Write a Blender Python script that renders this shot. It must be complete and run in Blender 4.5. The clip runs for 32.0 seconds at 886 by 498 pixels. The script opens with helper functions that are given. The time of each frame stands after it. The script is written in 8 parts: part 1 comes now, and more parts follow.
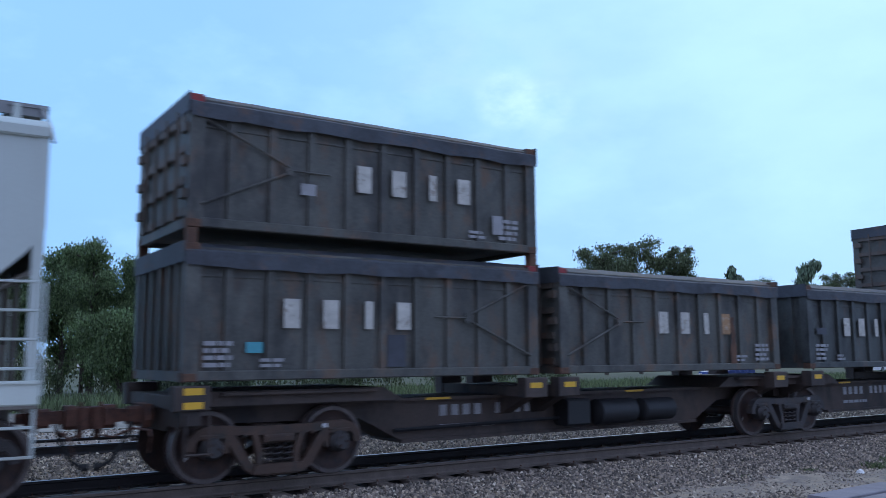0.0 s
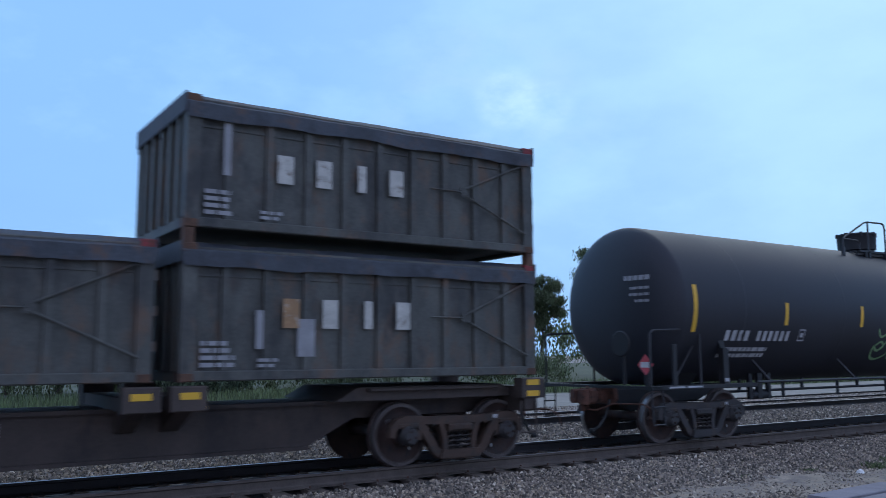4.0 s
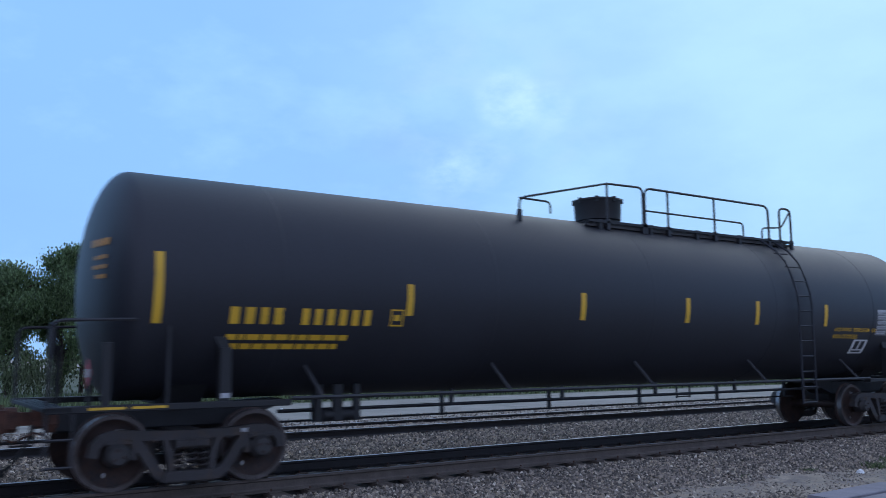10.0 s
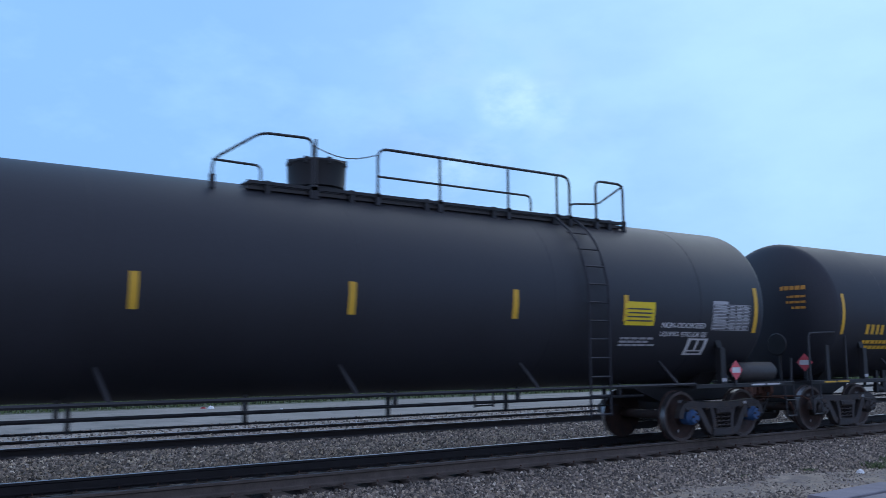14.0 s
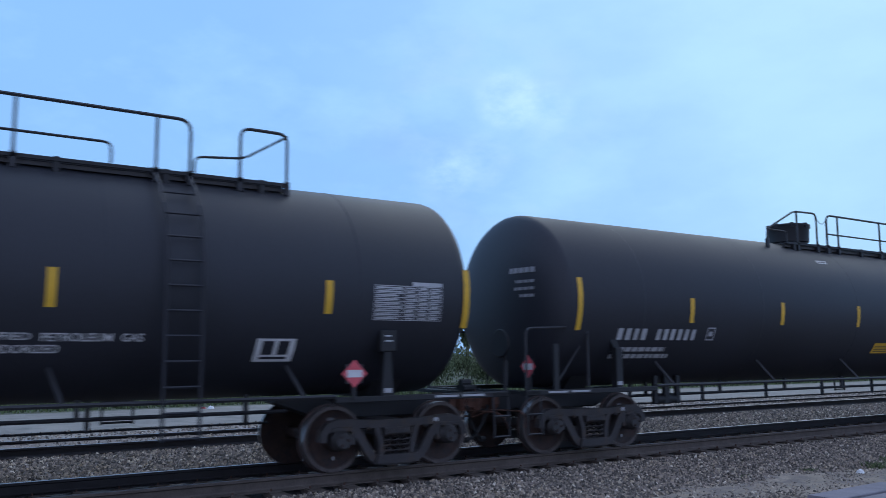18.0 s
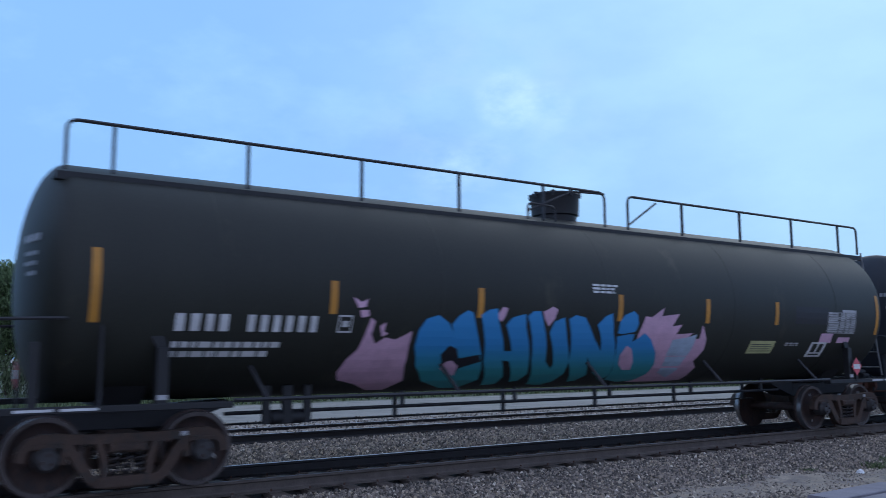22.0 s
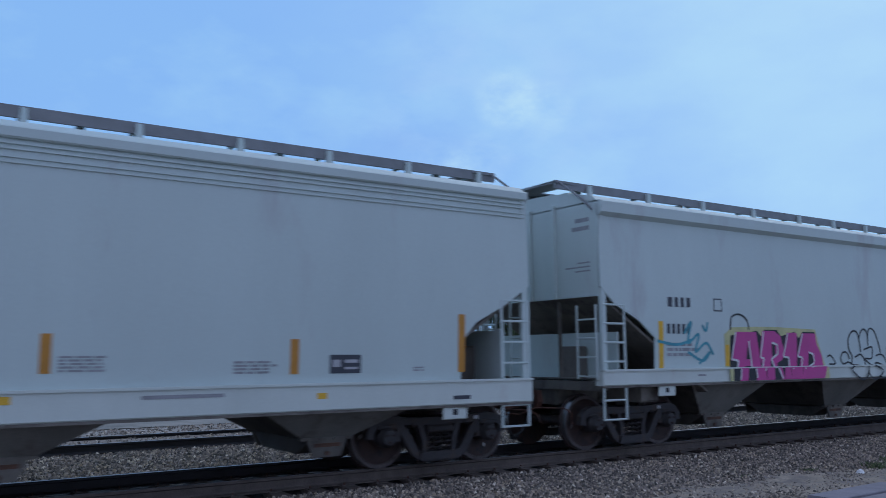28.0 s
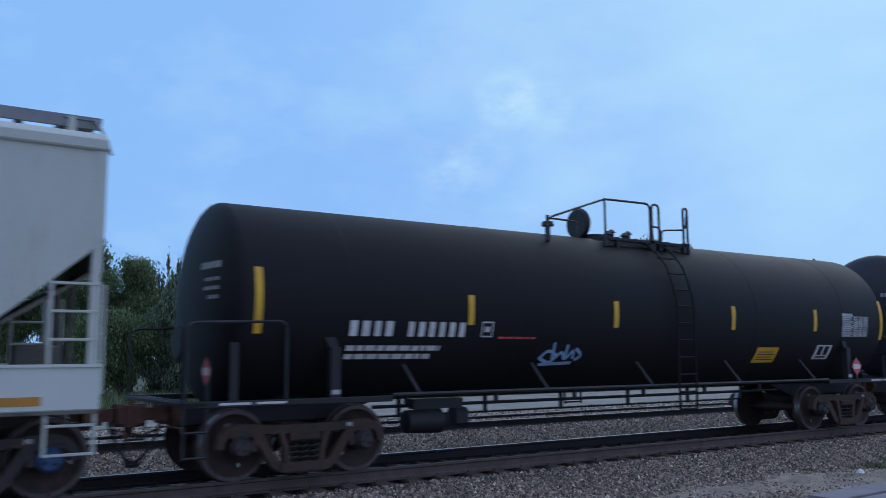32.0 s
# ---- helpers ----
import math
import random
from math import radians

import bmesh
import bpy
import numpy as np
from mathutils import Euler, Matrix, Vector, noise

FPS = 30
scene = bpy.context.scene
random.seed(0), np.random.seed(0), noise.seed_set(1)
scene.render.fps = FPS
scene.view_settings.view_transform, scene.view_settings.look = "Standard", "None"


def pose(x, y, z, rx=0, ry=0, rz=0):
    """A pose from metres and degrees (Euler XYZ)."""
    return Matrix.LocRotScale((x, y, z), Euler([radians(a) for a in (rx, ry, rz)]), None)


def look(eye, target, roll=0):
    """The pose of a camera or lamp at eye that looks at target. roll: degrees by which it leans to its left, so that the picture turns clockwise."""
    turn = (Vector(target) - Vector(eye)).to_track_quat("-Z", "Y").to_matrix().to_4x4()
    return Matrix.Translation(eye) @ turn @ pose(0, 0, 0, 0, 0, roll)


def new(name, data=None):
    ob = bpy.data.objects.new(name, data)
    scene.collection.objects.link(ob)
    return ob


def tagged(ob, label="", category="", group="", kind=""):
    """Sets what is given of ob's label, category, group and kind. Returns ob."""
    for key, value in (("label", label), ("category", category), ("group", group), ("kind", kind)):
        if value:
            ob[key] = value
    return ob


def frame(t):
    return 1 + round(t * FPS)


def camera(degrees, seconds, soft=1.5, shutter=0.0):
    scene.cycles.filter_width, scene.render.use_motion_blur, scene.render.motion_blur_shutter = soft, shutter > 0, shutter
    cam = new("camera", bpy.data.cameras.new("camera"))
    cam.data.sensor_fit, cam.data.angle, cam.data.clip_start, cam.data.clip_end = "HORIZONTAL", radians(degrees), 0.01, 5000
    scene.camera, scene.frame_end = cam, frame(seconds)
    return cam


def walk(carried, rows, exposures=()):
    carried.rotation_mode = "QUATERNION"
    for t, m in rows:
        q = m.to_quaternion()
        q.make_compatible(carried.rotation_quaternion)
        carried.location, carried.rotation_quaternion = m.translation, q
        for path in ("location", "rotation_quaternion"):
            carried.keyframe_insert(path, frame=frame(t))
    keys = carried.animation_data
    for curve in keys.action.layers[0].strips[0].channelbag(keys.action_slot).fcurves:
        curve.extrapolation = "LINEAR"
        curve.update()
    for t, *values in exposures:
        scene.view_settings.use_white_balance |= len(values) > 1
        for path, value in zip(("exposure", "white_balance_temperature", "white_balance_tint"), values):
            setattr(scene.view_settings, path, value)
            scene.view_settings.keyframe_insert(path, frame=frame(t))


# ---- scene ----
cam = camera(55.58, 32.0, soft=0.8, shutter=0.18)
EYE = (-7.229, -10.87, 1.596)
YAW, TILT = radians(33.62), radians(7.26)
AIM = (EYE[0] + math.sin(YAW) * math.cos(TILT), EYE[1] + math.cos(YAW) * math.cos(TILT), EYE[2] + math.sin(TILT))
# the clip's own exposure drifts as dark and pale wagons pass
EXPOSURES = [(0, 0.32), (0.6, 0.28), (1.0, 0.02), (1.5, 0.2), (2.0, 0.5), (2.5, 0.45), (3.0, 0.12), (3.5, 0.12), (5.5, 0.15), (12, 0.14), (22, 0.1), (25.5, 0.06), (27.0, -0.15), (28.5, -0.15), (30.0, -0.06), (32.0, -0.08)]
walk(cam, [(0, look(EYE, AIM, -0.343)), (32.0, look(EYE, AIM, -0.343))], EXPOSURES)

# ---- light: a blue, mostly clouded evening sky ----
SUN_EL, SUN_AZ = radians(38), radians(66)
world = bpy.data.worlds.new("sky")
scene.world = world
world.use_nodes = True
wn, wl = world.node_tree.nodes, world.node_tree.links
wn.clear()
sky = wn.new("ShaderNodeTexSky")
sky.sky_type, sky.sun_disc, sky.sun_elevation, sky.sun_rotation = "NISHITA", False, SUN_EL, SUN_AZ
sky.air_density, sky.dust_density, sky.ozone_density = 1.2, 1.0, 2.5
wcoord = wn.new("ShaderNodeTexCoord")


def wmath(op, *ins):
    n = wn.new("ShaderNodeMath")
    n.operation = op
    for k, v in enumerate(ins):
        if isinstance(v, (int, float)):
            n.inputs[k].default_value = v
        else:
            wl.new(v, n.inputs[k])
    return n.outputs[0]


def wtoward(az, el, lo, hi):
    """Nearness of the view to a direction of the sky, 0 to 1."""
    n = wn.new("ShaderNodeVectorMath")
    n.operation = "DOT_PRODUCT"
    wl.new(wcoord.outputs["Generated"], n.inputs[0])
    n.inputs[1].default_value = (math.sin(radians(az)) * math.cos(radians(el)), math.cos(radians(az)) * math.cos(radians(el)), math.sin(radians(el)))
    m = wn.new("ShaderNodeMapRange")
    m.interpolation_type = "SMOOTHSTEP"
    m.inputs["From Min"].default_value, m.inputs["From Max"].default_value = lo, hi
    wl.new(n.outputs["Value"], m.inputs["Value"])
    return m.outputs["Result"]


def wnoise(scale, detail, stretch, low, high, offset=(0, 0, 0)):
    mp = wn.new("ShaderNodeMapping")
    mp.inputs["Scale"].default_value, mp.inputs["Location"].default_value = (1, 1, stretch), offset
    wl.new(wcoord.outputs["Generated"], mp.inputs["Vector"])
    n = wn.new("ShaderNodeTexNoise")
    n.inputs["Scale"].default_value, n.inputs["Detail"].default_value, n.inputs["Roughness"].default_value = scale, detail, 0.55
    wl.new(mp.outputs["Vector"], n.inputs["Vector"])
    m = wn.new("ShaderNodeMapRange")
    m.inputs["From Min"].default_value, m.inputs["From Max"].default_value = low, high
    wl.new(n.outputs["Fac"], m.inputs["Value"])
    return m.outputs["Result"]


def wmix(fac, a, b):
    n = wn.new("ShaderNodeMix")
    n.data_type = "RGBA"
    for name, v in (("Factor", fac), ("A", a), ("B", b)):
        if isinstance(v, tuple):
            n.inputs[name].default_value = (*v, 1)
        elif isinstance(v, (int, float)):
            n.inputs[name].default_value = v
        else:
            wl.new(v, n.inputs[name])
    return n.outputs["Result"]


# thin cloud, paler towards the hidden sun, with bluer rifts and a few small bright heaps
veil = wmix(wtoward(64, 36, 0.72, 1.0), (2.75, 5.5, 10.3), (4.35, 7.35, 10.4))
veil = wmix(wmath("MULTIPLY", wnoise(3.2, 7, 2.4, 0.40, 0.72), 0.55), veil, (2.5, 5.0, 10.4))
veil = wmix(wmath("MULTIPLY", wnoise(5.5, 8, 2.0, 0.50, 0.74, (3.1, 1.7, 0.4)), 0.45), veil, (4.6, 7.8, 10.6))
broad = wmath("MULTIPLY", wnoise(11, 7, 1.8, 0.42, 0.66, (0.7, 2.1, 0.5)), wtoward(37.0, 15.5, 0.9865, 0.9975))
veil = wmix(wmath("MULTIPLY", broad, 0.60), veil, (4.2, 6.8, 10.5))
for heap_az, heap_el, rim, core, weight in ((38.2, 17.3, 0.99900, 0.99990, 0.62), (40.6, 16.6, 0.99900, 0.99990, 0.35), (34.1, 12.5, 0.99940, 0.99994, 0.5), (36.6, 13.4, 0.99930, 0.99990, 0.25)):
    heap = wmath("MULTIPLY", wnoise(26, 7, 1.9, 0.36, 0.68, (0.3, 0.9, 0.2)), wtoward(heap_az, heap_el, rim, core))
    veil = wmix(wmath("MULTIPLY", heap, weight), veil, (5.7, 8.6, 10.5))
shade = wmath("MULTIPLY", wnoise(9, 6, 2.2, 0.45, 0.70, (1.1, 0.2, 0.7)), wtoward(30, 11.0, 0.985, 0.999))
veil = wmix(wmath("MULTIPLY", shade, 0.5), veil, (2.6, 4.9, 9.9))
# the cloud is thicker and greyer overhead and away from the blue side of the sky
veil = wmix(wtoward(214, 30, -0.35, 0.85), veil, (4.75, 5.95, 9.7))
wbg = wn.new("ShaderNodeBackground")
wbg.inputs["Strength"].default_value = 0.1
wl.new(wmix(0.93, sky.outputs["Color"], veil), wbg.inputs["Color"])
wout = wn.new("ShaderNodeOutputWorld")
wl.new(wbg.outputs["Background"], wout.inputs["Surface"])
sun = new("sun", bpy.data.lights.new("sun", "SUN"))
sun.data.energy, sun.data.angle, sun.data.color = 0.65, radians(60), (1.0, 0.94, 0.90)
SUN_FROM = (math.sin(SUN_AZ) * math.cos(SUN_EL), math.cos(SUN_AZ) * math.cos(SUN_EL), math.sin(SUN_EL))
sun.matrix_basis = look((SUN_FROM[0] * 80, SUN_FROM[1] * 80, SUN_FROM[2] * 80), (0, 0, 0))


# ---- materials ----
def material(name, colour, rough=0.6, metal=0.0, vary=0.25, scale=3.0, grain=40.0, bump=0.15, stain=None, stain_at=0.62, streak=1.0, soot=None, soot_at=0.6):
    """Paint, steel, stone or earth: colour broken up at two scales, with fine relief; streak stretches the stains upright."""
    m = bpy.data.materials.new(name)
    m.use_nodes = True
    n, l = m.node_tree.nodes, m.node_tree.links
    b = n["Principled BSDF"]
    b.inputs["Roughness"].default_value, b.inputs["Metallic"].default_value = rough, metal
    tc = n.new("ShaderNodeTexCoord")
    mp = n.new("ShaderNodeMapping")
    mp.inputs["Scale"].default_value = (1, 1, 1 / streak)
    l.new(tc.outputs["Object"], mp.inputs["Vector"])
    big = n.new("ShaderNodeTexNoise")
    big.inputs["Scale"].default_value, big.inputs["Detail"].default_value, big.inputs["Roughness"].default_value = scale, 6, 0.6
    l.new(mp.outputs["Vector"], big.inputs["Vector"])
    fine = n.new("ShaderNodeTexNoise")
    fine.inputs["Scale"].default_value, fine.inputs["Detail"].default_value = grain, 4
    l.new(tc.outputs["Object"], fine.inputs["Vector"])
    add = n.new("ShaderNodeMath")
    add.operation = "MULTIPLY_ADD"
    add.inputs[1].default_value = 0.4
    l.new(fine.outputs["Fac"], add.inputs[0])
    l.new(big.outputs["Fac"], add.inputs[2])
    ramp = n.new("ShaderNodeValToRGB")
    ramp.color_ramp.elements[0].position, ramp.color_ramp.elements[1].position = 0.45, 0.95
    lo, hi = 1 - vary, 1 + vary
    ramp.color_ramp.elements[0].color = (*[min(1, c * lo) for c in colour], 1)
    ramp.color_ramp.elements[1].color = (*[min(1, c * hi) for c in colour], 1)
    l.new(add.outputs[0], ramp.inputs["Fac"])
    out = ramp.outputs["Color"]
    for tint, tint_at, size, off in ((stain, stain_at, scale * 1.7, 0.0), (soot, soot_at, scale * 0.8, 4.7)):
        if not tint:
            continue
        st = n.new("ShaderNodeTexNoise")
        st.inputs["Scale"].default_value, st.inputs["Detail"].default_value, st.inputs["Roughness"].default_value = size, 8, 0.7
        mv = n.new("ShaderNodeVectorMath")
        mv.inputs[1].default_value = (off, off, off)
        l.new(mp.outputs["Vector"], mv.inputs[0])
        l.new(mv.outputs["Vector"], st.inputs["Vector"])
        sr = n.new("ShaderNodeValToRGB")
        sr.color_ramp.elements[0].position, sr.color_ramp.elements[1].position = tint_at - 0.06, tint_at + 0.08
        l.new(st.outputs["Fac"], sr.inputs["Fac"])
        mx = n.new("ShaderNodeMix")
        mx.data_type = "RGBA"
        mx.inputs["B"].default_value = (*tint, 1)
        l.new(sr.outputs["Color"], mx.inputs["Factor"])
        l.new(out, mx.inputs["A"])
        out = mx.outputs["Result"]
    l.new(out, b.inputs["Base Color"])
    rr = n.new("ShaderNodeMapRange")
    rr.inputs["To Min"].default_value, rr.inputs["To Max"].default_value = max(0, rough - 0.1), min(1, rough + 0.12)
    l.new(big.outputs["Fac"], rr.inputs["Value"])
    l.new(rr.outputs["Result"], b.inputs["Roughness"])
    if bump:
        bp = n.new("ShaderNodeBump")
        bp.inputs["Strength"].default_value, bp.inputs["Distance"].default_value = bump, 0.01
        l.new(fine.outputs["Fac"], bp.inputs["Height"])
        l.new(bp.outputs["Normal"], b.inputs["Normal"])
    return m


def leafy(name, colour, vary=0.6):
    """Leaves that differ from clump to clump and let some light through."""
    m = bpy.data.materials.new(name)
    m.use_nodes = True
    n, l = m.node_tree.nodes, m.node_tree.links
    b = n["Principled BSDF"]
    b.inputs["Roughness"].default_value = 0.6
    geo = n.new("ShaderNodeNewGeometry")
    ramp = n.new("ShaderNodeValToRGB")
    ramp.color_ramp.elements[0].color = (*[c * (1 - vary) for c in colour], 1)
    ramp.color_ramp.elements[1].color = (*[c * (1 + vary) for c in colour], 1)
    l.new(geo.outputs["Random Per Island"], ramp.inputs["Fac"])
    l.new(ramp.outputs["Color"], b.inputs["Base Color"])
    t = n.new("ShaderNodeBsdfTranslucent")
    l.new(ramp.outputs["Color"], t.inputs["Color"])
    mx = n.new("ShaderNodeMixShader")
    mx.inputs["Fac"].default_value = 0.38
    l.new(b.outputs["BSDF"], mx.inputs[1])
    l.new(t.outputs["BSDF"], mx.inputs[2])
    l.new(mx.outputs["Shader"], n["Material Output"].inputs["Surface"])
    return m


TANK_BLACK = material("tank_black", (0.0205, 0.0220, 0.0290), 0.52, 0, 0.25, 0.5, 30, 0.05, (0.03, 0.028, 0.03), 0.7, 2.5)
TANK_MATTE = material("tank_matte_black", (0.0095, 0.0095, 0.011), 0.62, 0, 0.3, 0.5, 30, 0.05, (0.018, 0.016, 0.016), 0.68, 2.5)
TANK_BLUE = material("tank_blue_black", (0.022, 0.0275, 0.041), 0.24, 0, 0.25, 0.5, 30, 0.05, (0.045, 0.048, 0.055), 0.72, 2.5)
TANK_OLIVE = material("tank_olive_black", (0.023, 0.0245, 0.02), 0.55, 0, 0.3, 0.6, 30, 0.06, (0.06, 0.055, 0.04), 0.66, 2.5)
for paint, sheen in ((TANK_BLACK, 0.42), (TANK_MATTE, 0.24), (TANK_OLIVE, 0.34)):
    paint.node_tree.nodes["Principled BSDF"].inputs["Specular IOR Level"].default_value = sheen
FRAME_BLACK = material("frame_black", (0.014, 0.014, 0.016), 0.6, 0, 0.35, 2.0, 50, 0.1, (0.045, 0.035, 0.028), 0.68)
PIPE_BLACK = material("pipe_black", (0.03, 0.03, 0.034), 0.5, 0.2, 0.3, 3, 60, 0.05)
TRUCK_STEEL = material("truck_steel", (0.048, 0.042, 0.042), 0.65, 0.1, 0.4, 2.5, 60, 0.25, (0.075, 0.05, 0.035), 0.58)
TRUCK_RUST = material("truck_rust", (0.075, 0.045, 0.032), 0.75, 0.1, 0.4, 2.5, 60, 0.25, (0.04, 0.035, 0.03), 0.56)
WHEEL_RUST = material("wheel_rust", (0.05, 0.028, 0.022), 0.7, 0.15, 0.45, 4, 60, 0.15, (0.025, 0.02, 0.02), 0.55)
WHEEL_RIM = material("wheel_rim", (0.105, 0.085, 0.078), 0.6, 0.3, 0.35, 5, 60, 0.1, (0.05, 0.038, 0.034), 0.6)
WHEEL_TREAD = material("wheel_tread", (0.30, 0.29, 0.29), 0.4, 0.9, 0.2, 6, 60, 0.05)
CAP_BLUE = material("cap_blue", (0.03, 0.085, 0.20), 0.5, 0, 0.3, 8, 60, 0.05)
CAP_GREY = material("cap_grey", (0.05, 0.046, 0.046), 0.55, 0.2, 0.3, 8, 60, 0.05)
COUPLER_RUST = material("coupler_rust", (0.125, 0.056, 0.038), 0.8, 0.1, 0.5, 5, 60, 0.3, (0.045, 0.03, 0.026), 0.58)
HOSE = material("hose_rubber", (0.02, 0.02, 0.02), 0.7, 0, 0.2, 10, 80, 0.05)
YELLOW = material("yellow_marking", (0.70, 0.40, 0.03), 0.5, 0, 0.15, 3, 60, 0.03)
YELLOW_BRIGHT = material("yellow_panel", (0.80, 0.58, 0.02), 0.5, 0, 0.12, 3, 60, 0.03)
AMBER = material("amber_marking", (0.50, 0.22, 0.03), 0.5, 0, 0.2, 3, 60, 0.03)
WHITE = material("white_marking", (0.62, 0.62, 0.62), 0.5, 0, 0.2, 4, 60, 0.03, (0.3, 0.3, 0.3), 0.7)
WORD_CREAM = material("worn_cream_paint", (0.47, 0.455, 0.41), 0.6, 0, 0.25, 5, 60, 0.03, (0.17, 0.13, 0.10), 0.60)
WORD_RUSTY = material("rust_stained_paint", (0.34, 0.20, 0.10), 0.7, 0, 0.35, 5, 60, 0.03, (0.42, 0.38, 0.32), 0.58)
GREY_MARK = material("grey_marking", (0.28, 0.28, 0.29), 0.5, 0, 0.25, 4, 60, 0.03)
PALE_MARK = material("pale_marking", (0.42, 0.42, 0.43), 0.5, 0, 0.25, 4, 60, 0.03)
DARK_MARK = material("dark_marking", (0.05, 0.055, 0.07), 0.6, 0, 0.3, 4, 60, 0.03)
RED_MARK = material("red_marking", (0.62, 0.09, 0.11), 0.5, 0, 0.2, 4, 60, 0.03)
CASTING_RED = material("casting_red", (0.24, 0.035, 0.04), 0.7, 0, 0.4, 5, 60, 0.15, (0.10, 0.045, 0.03), 0.55)
RUST = material("rust", (0.115, 0.06, 0.038), 0.85, 0, 0.5, 4, 60, 0.2, (0.07, 0.04, 0.03), 0.55)
BOX_GREY = material("container_steel", (0.080, 0.081, 0.072), 0.6, 0.0, 0.5, 1.6, 25, 0.3, (0.13, 0.082, 0.055), 0.58, 1.8, (0.036, 0.036, 0.036), 0.57)
BOX_BROWN = material("container_steel_rusty", (0.092, 0.076, 0.063), 0.65, 0.0, 0.5, 1.6, 25, 0.3, (0.125, 0.07, 0.044), 0.55, 1.8, (0.042, 0.037, 0.034), 0.58)
BOX_BLACK = material("container_steel_dark", (0.056, 0.062, 0.060), 0.55, 0.0, 0.5, 1.6, 25, 0.3, (0.095, 0.06, 0.044), 0.61, 1.8, (0.026, 0.027, 0.028), 0.55)
TARP = material("tarp_cloth", (0.056, 0.064, 0.077), 0.7, 0, 0.45, 1.5, 30, 0.3, (0.12, 0.075, 0.055), 0.60, 1, (0.03, 0.032, 0.04), 0.58)
SPINE = material("spine_steel", (0.06, 0.044, 0.037), 0.7, 0, 0.5, 1.2, 30, 0.25, (0.085, 0.058, 0.045), 0.58, 2, (0.025, 0.02, 0.02), 0.56)
HOPPER_WHITE = material("hopper_light_grey", (0.47, 0.52, 0.49), 0.5, 0, 0.08, 0.6, 30, 0.04, (0.30, 0.23, 0.17), 0.64, 3)
HOPPER_CREAM = material("hopper_cream", (0.50, 0.53, 0.475), 0.55, 0, 0.10, 0.6, 30, 0.05, (0.40, 0.38, 0.34), 0.64, 5)
HOPPER_PALE = material("hopper_pale", (0.49, 0.57, 0.545), 0.5, 0, 0.07, 0.6, 30, 0.04, (0.43, 0.455, 0.45), 0.64, 4)
SILL_WHITE = material("sill_white", (0.56, 0.61, 0.56), 0.5, 0, 0.10, 1.0, 40, 0.04, (0.52, 0.50, 0.46), 0.66, 2)
SLOPE_BROWN = material("slope_sheet_brown", (0.15, 0.135, 0.115), 0.75, 0, 0.4, 1.2, 40, 0.1, (0.07, 0.06, 0.05), 0.55, 2)
CHUTE = material("chute_grey", (0.19, 0.185, 0.165), 0.7, 0, 0.3, 1.5, 40, 0.1, (0.14, 0.115, 0.10), 0.58, 2)
# dark copy of the chute colour, with the shade of the end slopes in it
CHUTE_SHADED = material("chute_shaded", (0.075, 0.066, 0.055), 0.8, 0, 0.4, 1.5, 40, 0.15, (0.04, 0.035, 0.03), 0.55, 2)
CHUTE_CREAM = material("chute_cream", (0.24, 0.225, 0.175), 0.7, 0, 0.22, 1.5, 40, 0.1, (0.20, 0.17, 0.13), 0.62, 2)
OUTLET_PALE = material("outlet_pale", (0.42, 0.40, 0.40), 0.7, 0, 0.3, 3, 40, 0.1, (0.2, 0.12, 0.1), 0.56)
SLOT_RED = material("slot_red", (0.16, 0.03, 0.035), 0.7, 0, 0.4, 5, 60, 0.15)
GRATE = material("roofwalk_galvanised", (0.21, 0.215, 0.22), 0.5, 0.4, 0.2, 3, 60, 0.1)
MAGENTA = material("paint_magenta", (0.52, 0.055, 0.26), 0.5, 0, 0.12, 2, 40, 0.03)


def faded(name, low, high, z0, z1):
    """Paint sprayed from one colour into another between two heights."""
    m = material(name, low, 0.5, 0, 0.2, 2, 40, 0.03)
    n, l = m.node_tree.nodes, m.node_tree.links
    tc, xyz, mr, mx = n.new("ShaderNodeTexCoord"), n.new("ShaderNodeSeparateXYZ"), n.new("ShaderNodeMapRange"), n.new("ShaderNodeMix")
    l.new(tc.outputs["Object"], xyz.inputs[0])
    l.new(xyz.outputs["Z"], mr.inputs["Value"])
    mr.inputs["From Min"].default_value, mr.inputs["From Max"].default_value = z0, z1
    mx.data_type = "RGBA"
    mx.inputs["A"].default_value, mx.inputs["B"].default_value = (*low, 1), (*high, 1)
    l.new(mr.outputs["Result"], mx.inputs["Factor"])
    l.new(mx.outputs["Result"], n["Principled BSDF"].inputs["Base Color"])
    return m


SPRAY_FADE = faded("paint_teal_to_blue", (0.04, 0.30, 0.33), (0.03, 0.25, 0.55), 1.35, 1.75)
SPRAY_PALE = material("paint_pale_grey", (0.38, 0.47, 0.58), 0.5, 0, 0.25, 3, 40, 0.03)
SPRAY_PINK = material("paint_pink", (0.62, 0.38, 0.50), 0.5, 0, 0.2, 3, 40, 0.03)
SPRAY_BLACK = material("paint_black", (0.015, 0.015, 0.02), 0.5, 0, 0.2, 3, 40, 0.03)
SPRAY_TEAL = material("paint_teal", (0.06, 0.30, 0.36), 0.5, 0, 0.2, 3, 40, 0.03)
SPRAY_GREEN = material("paint_green", (0.20, 0.34, 0.16), 0.5, 0, 0.25, 3, 40, 0.03)
SPRAY_CYAN = material("paint_pale_blue", (0.25, 0.42, 0.60), 0.5, 0, 0.25, 3, 40, 0.03)
SPRAY_YELLOW = material("paint_yellow", (0.50, 0.49, 0.24), 0.5, 0, 0.25, 3, 40, 0.03)
RAIL_HEAD = material("rail_head", (0.32, 0.32, 0.34), 0.4, 1.0, 0.15, 4, 60, 0.03)
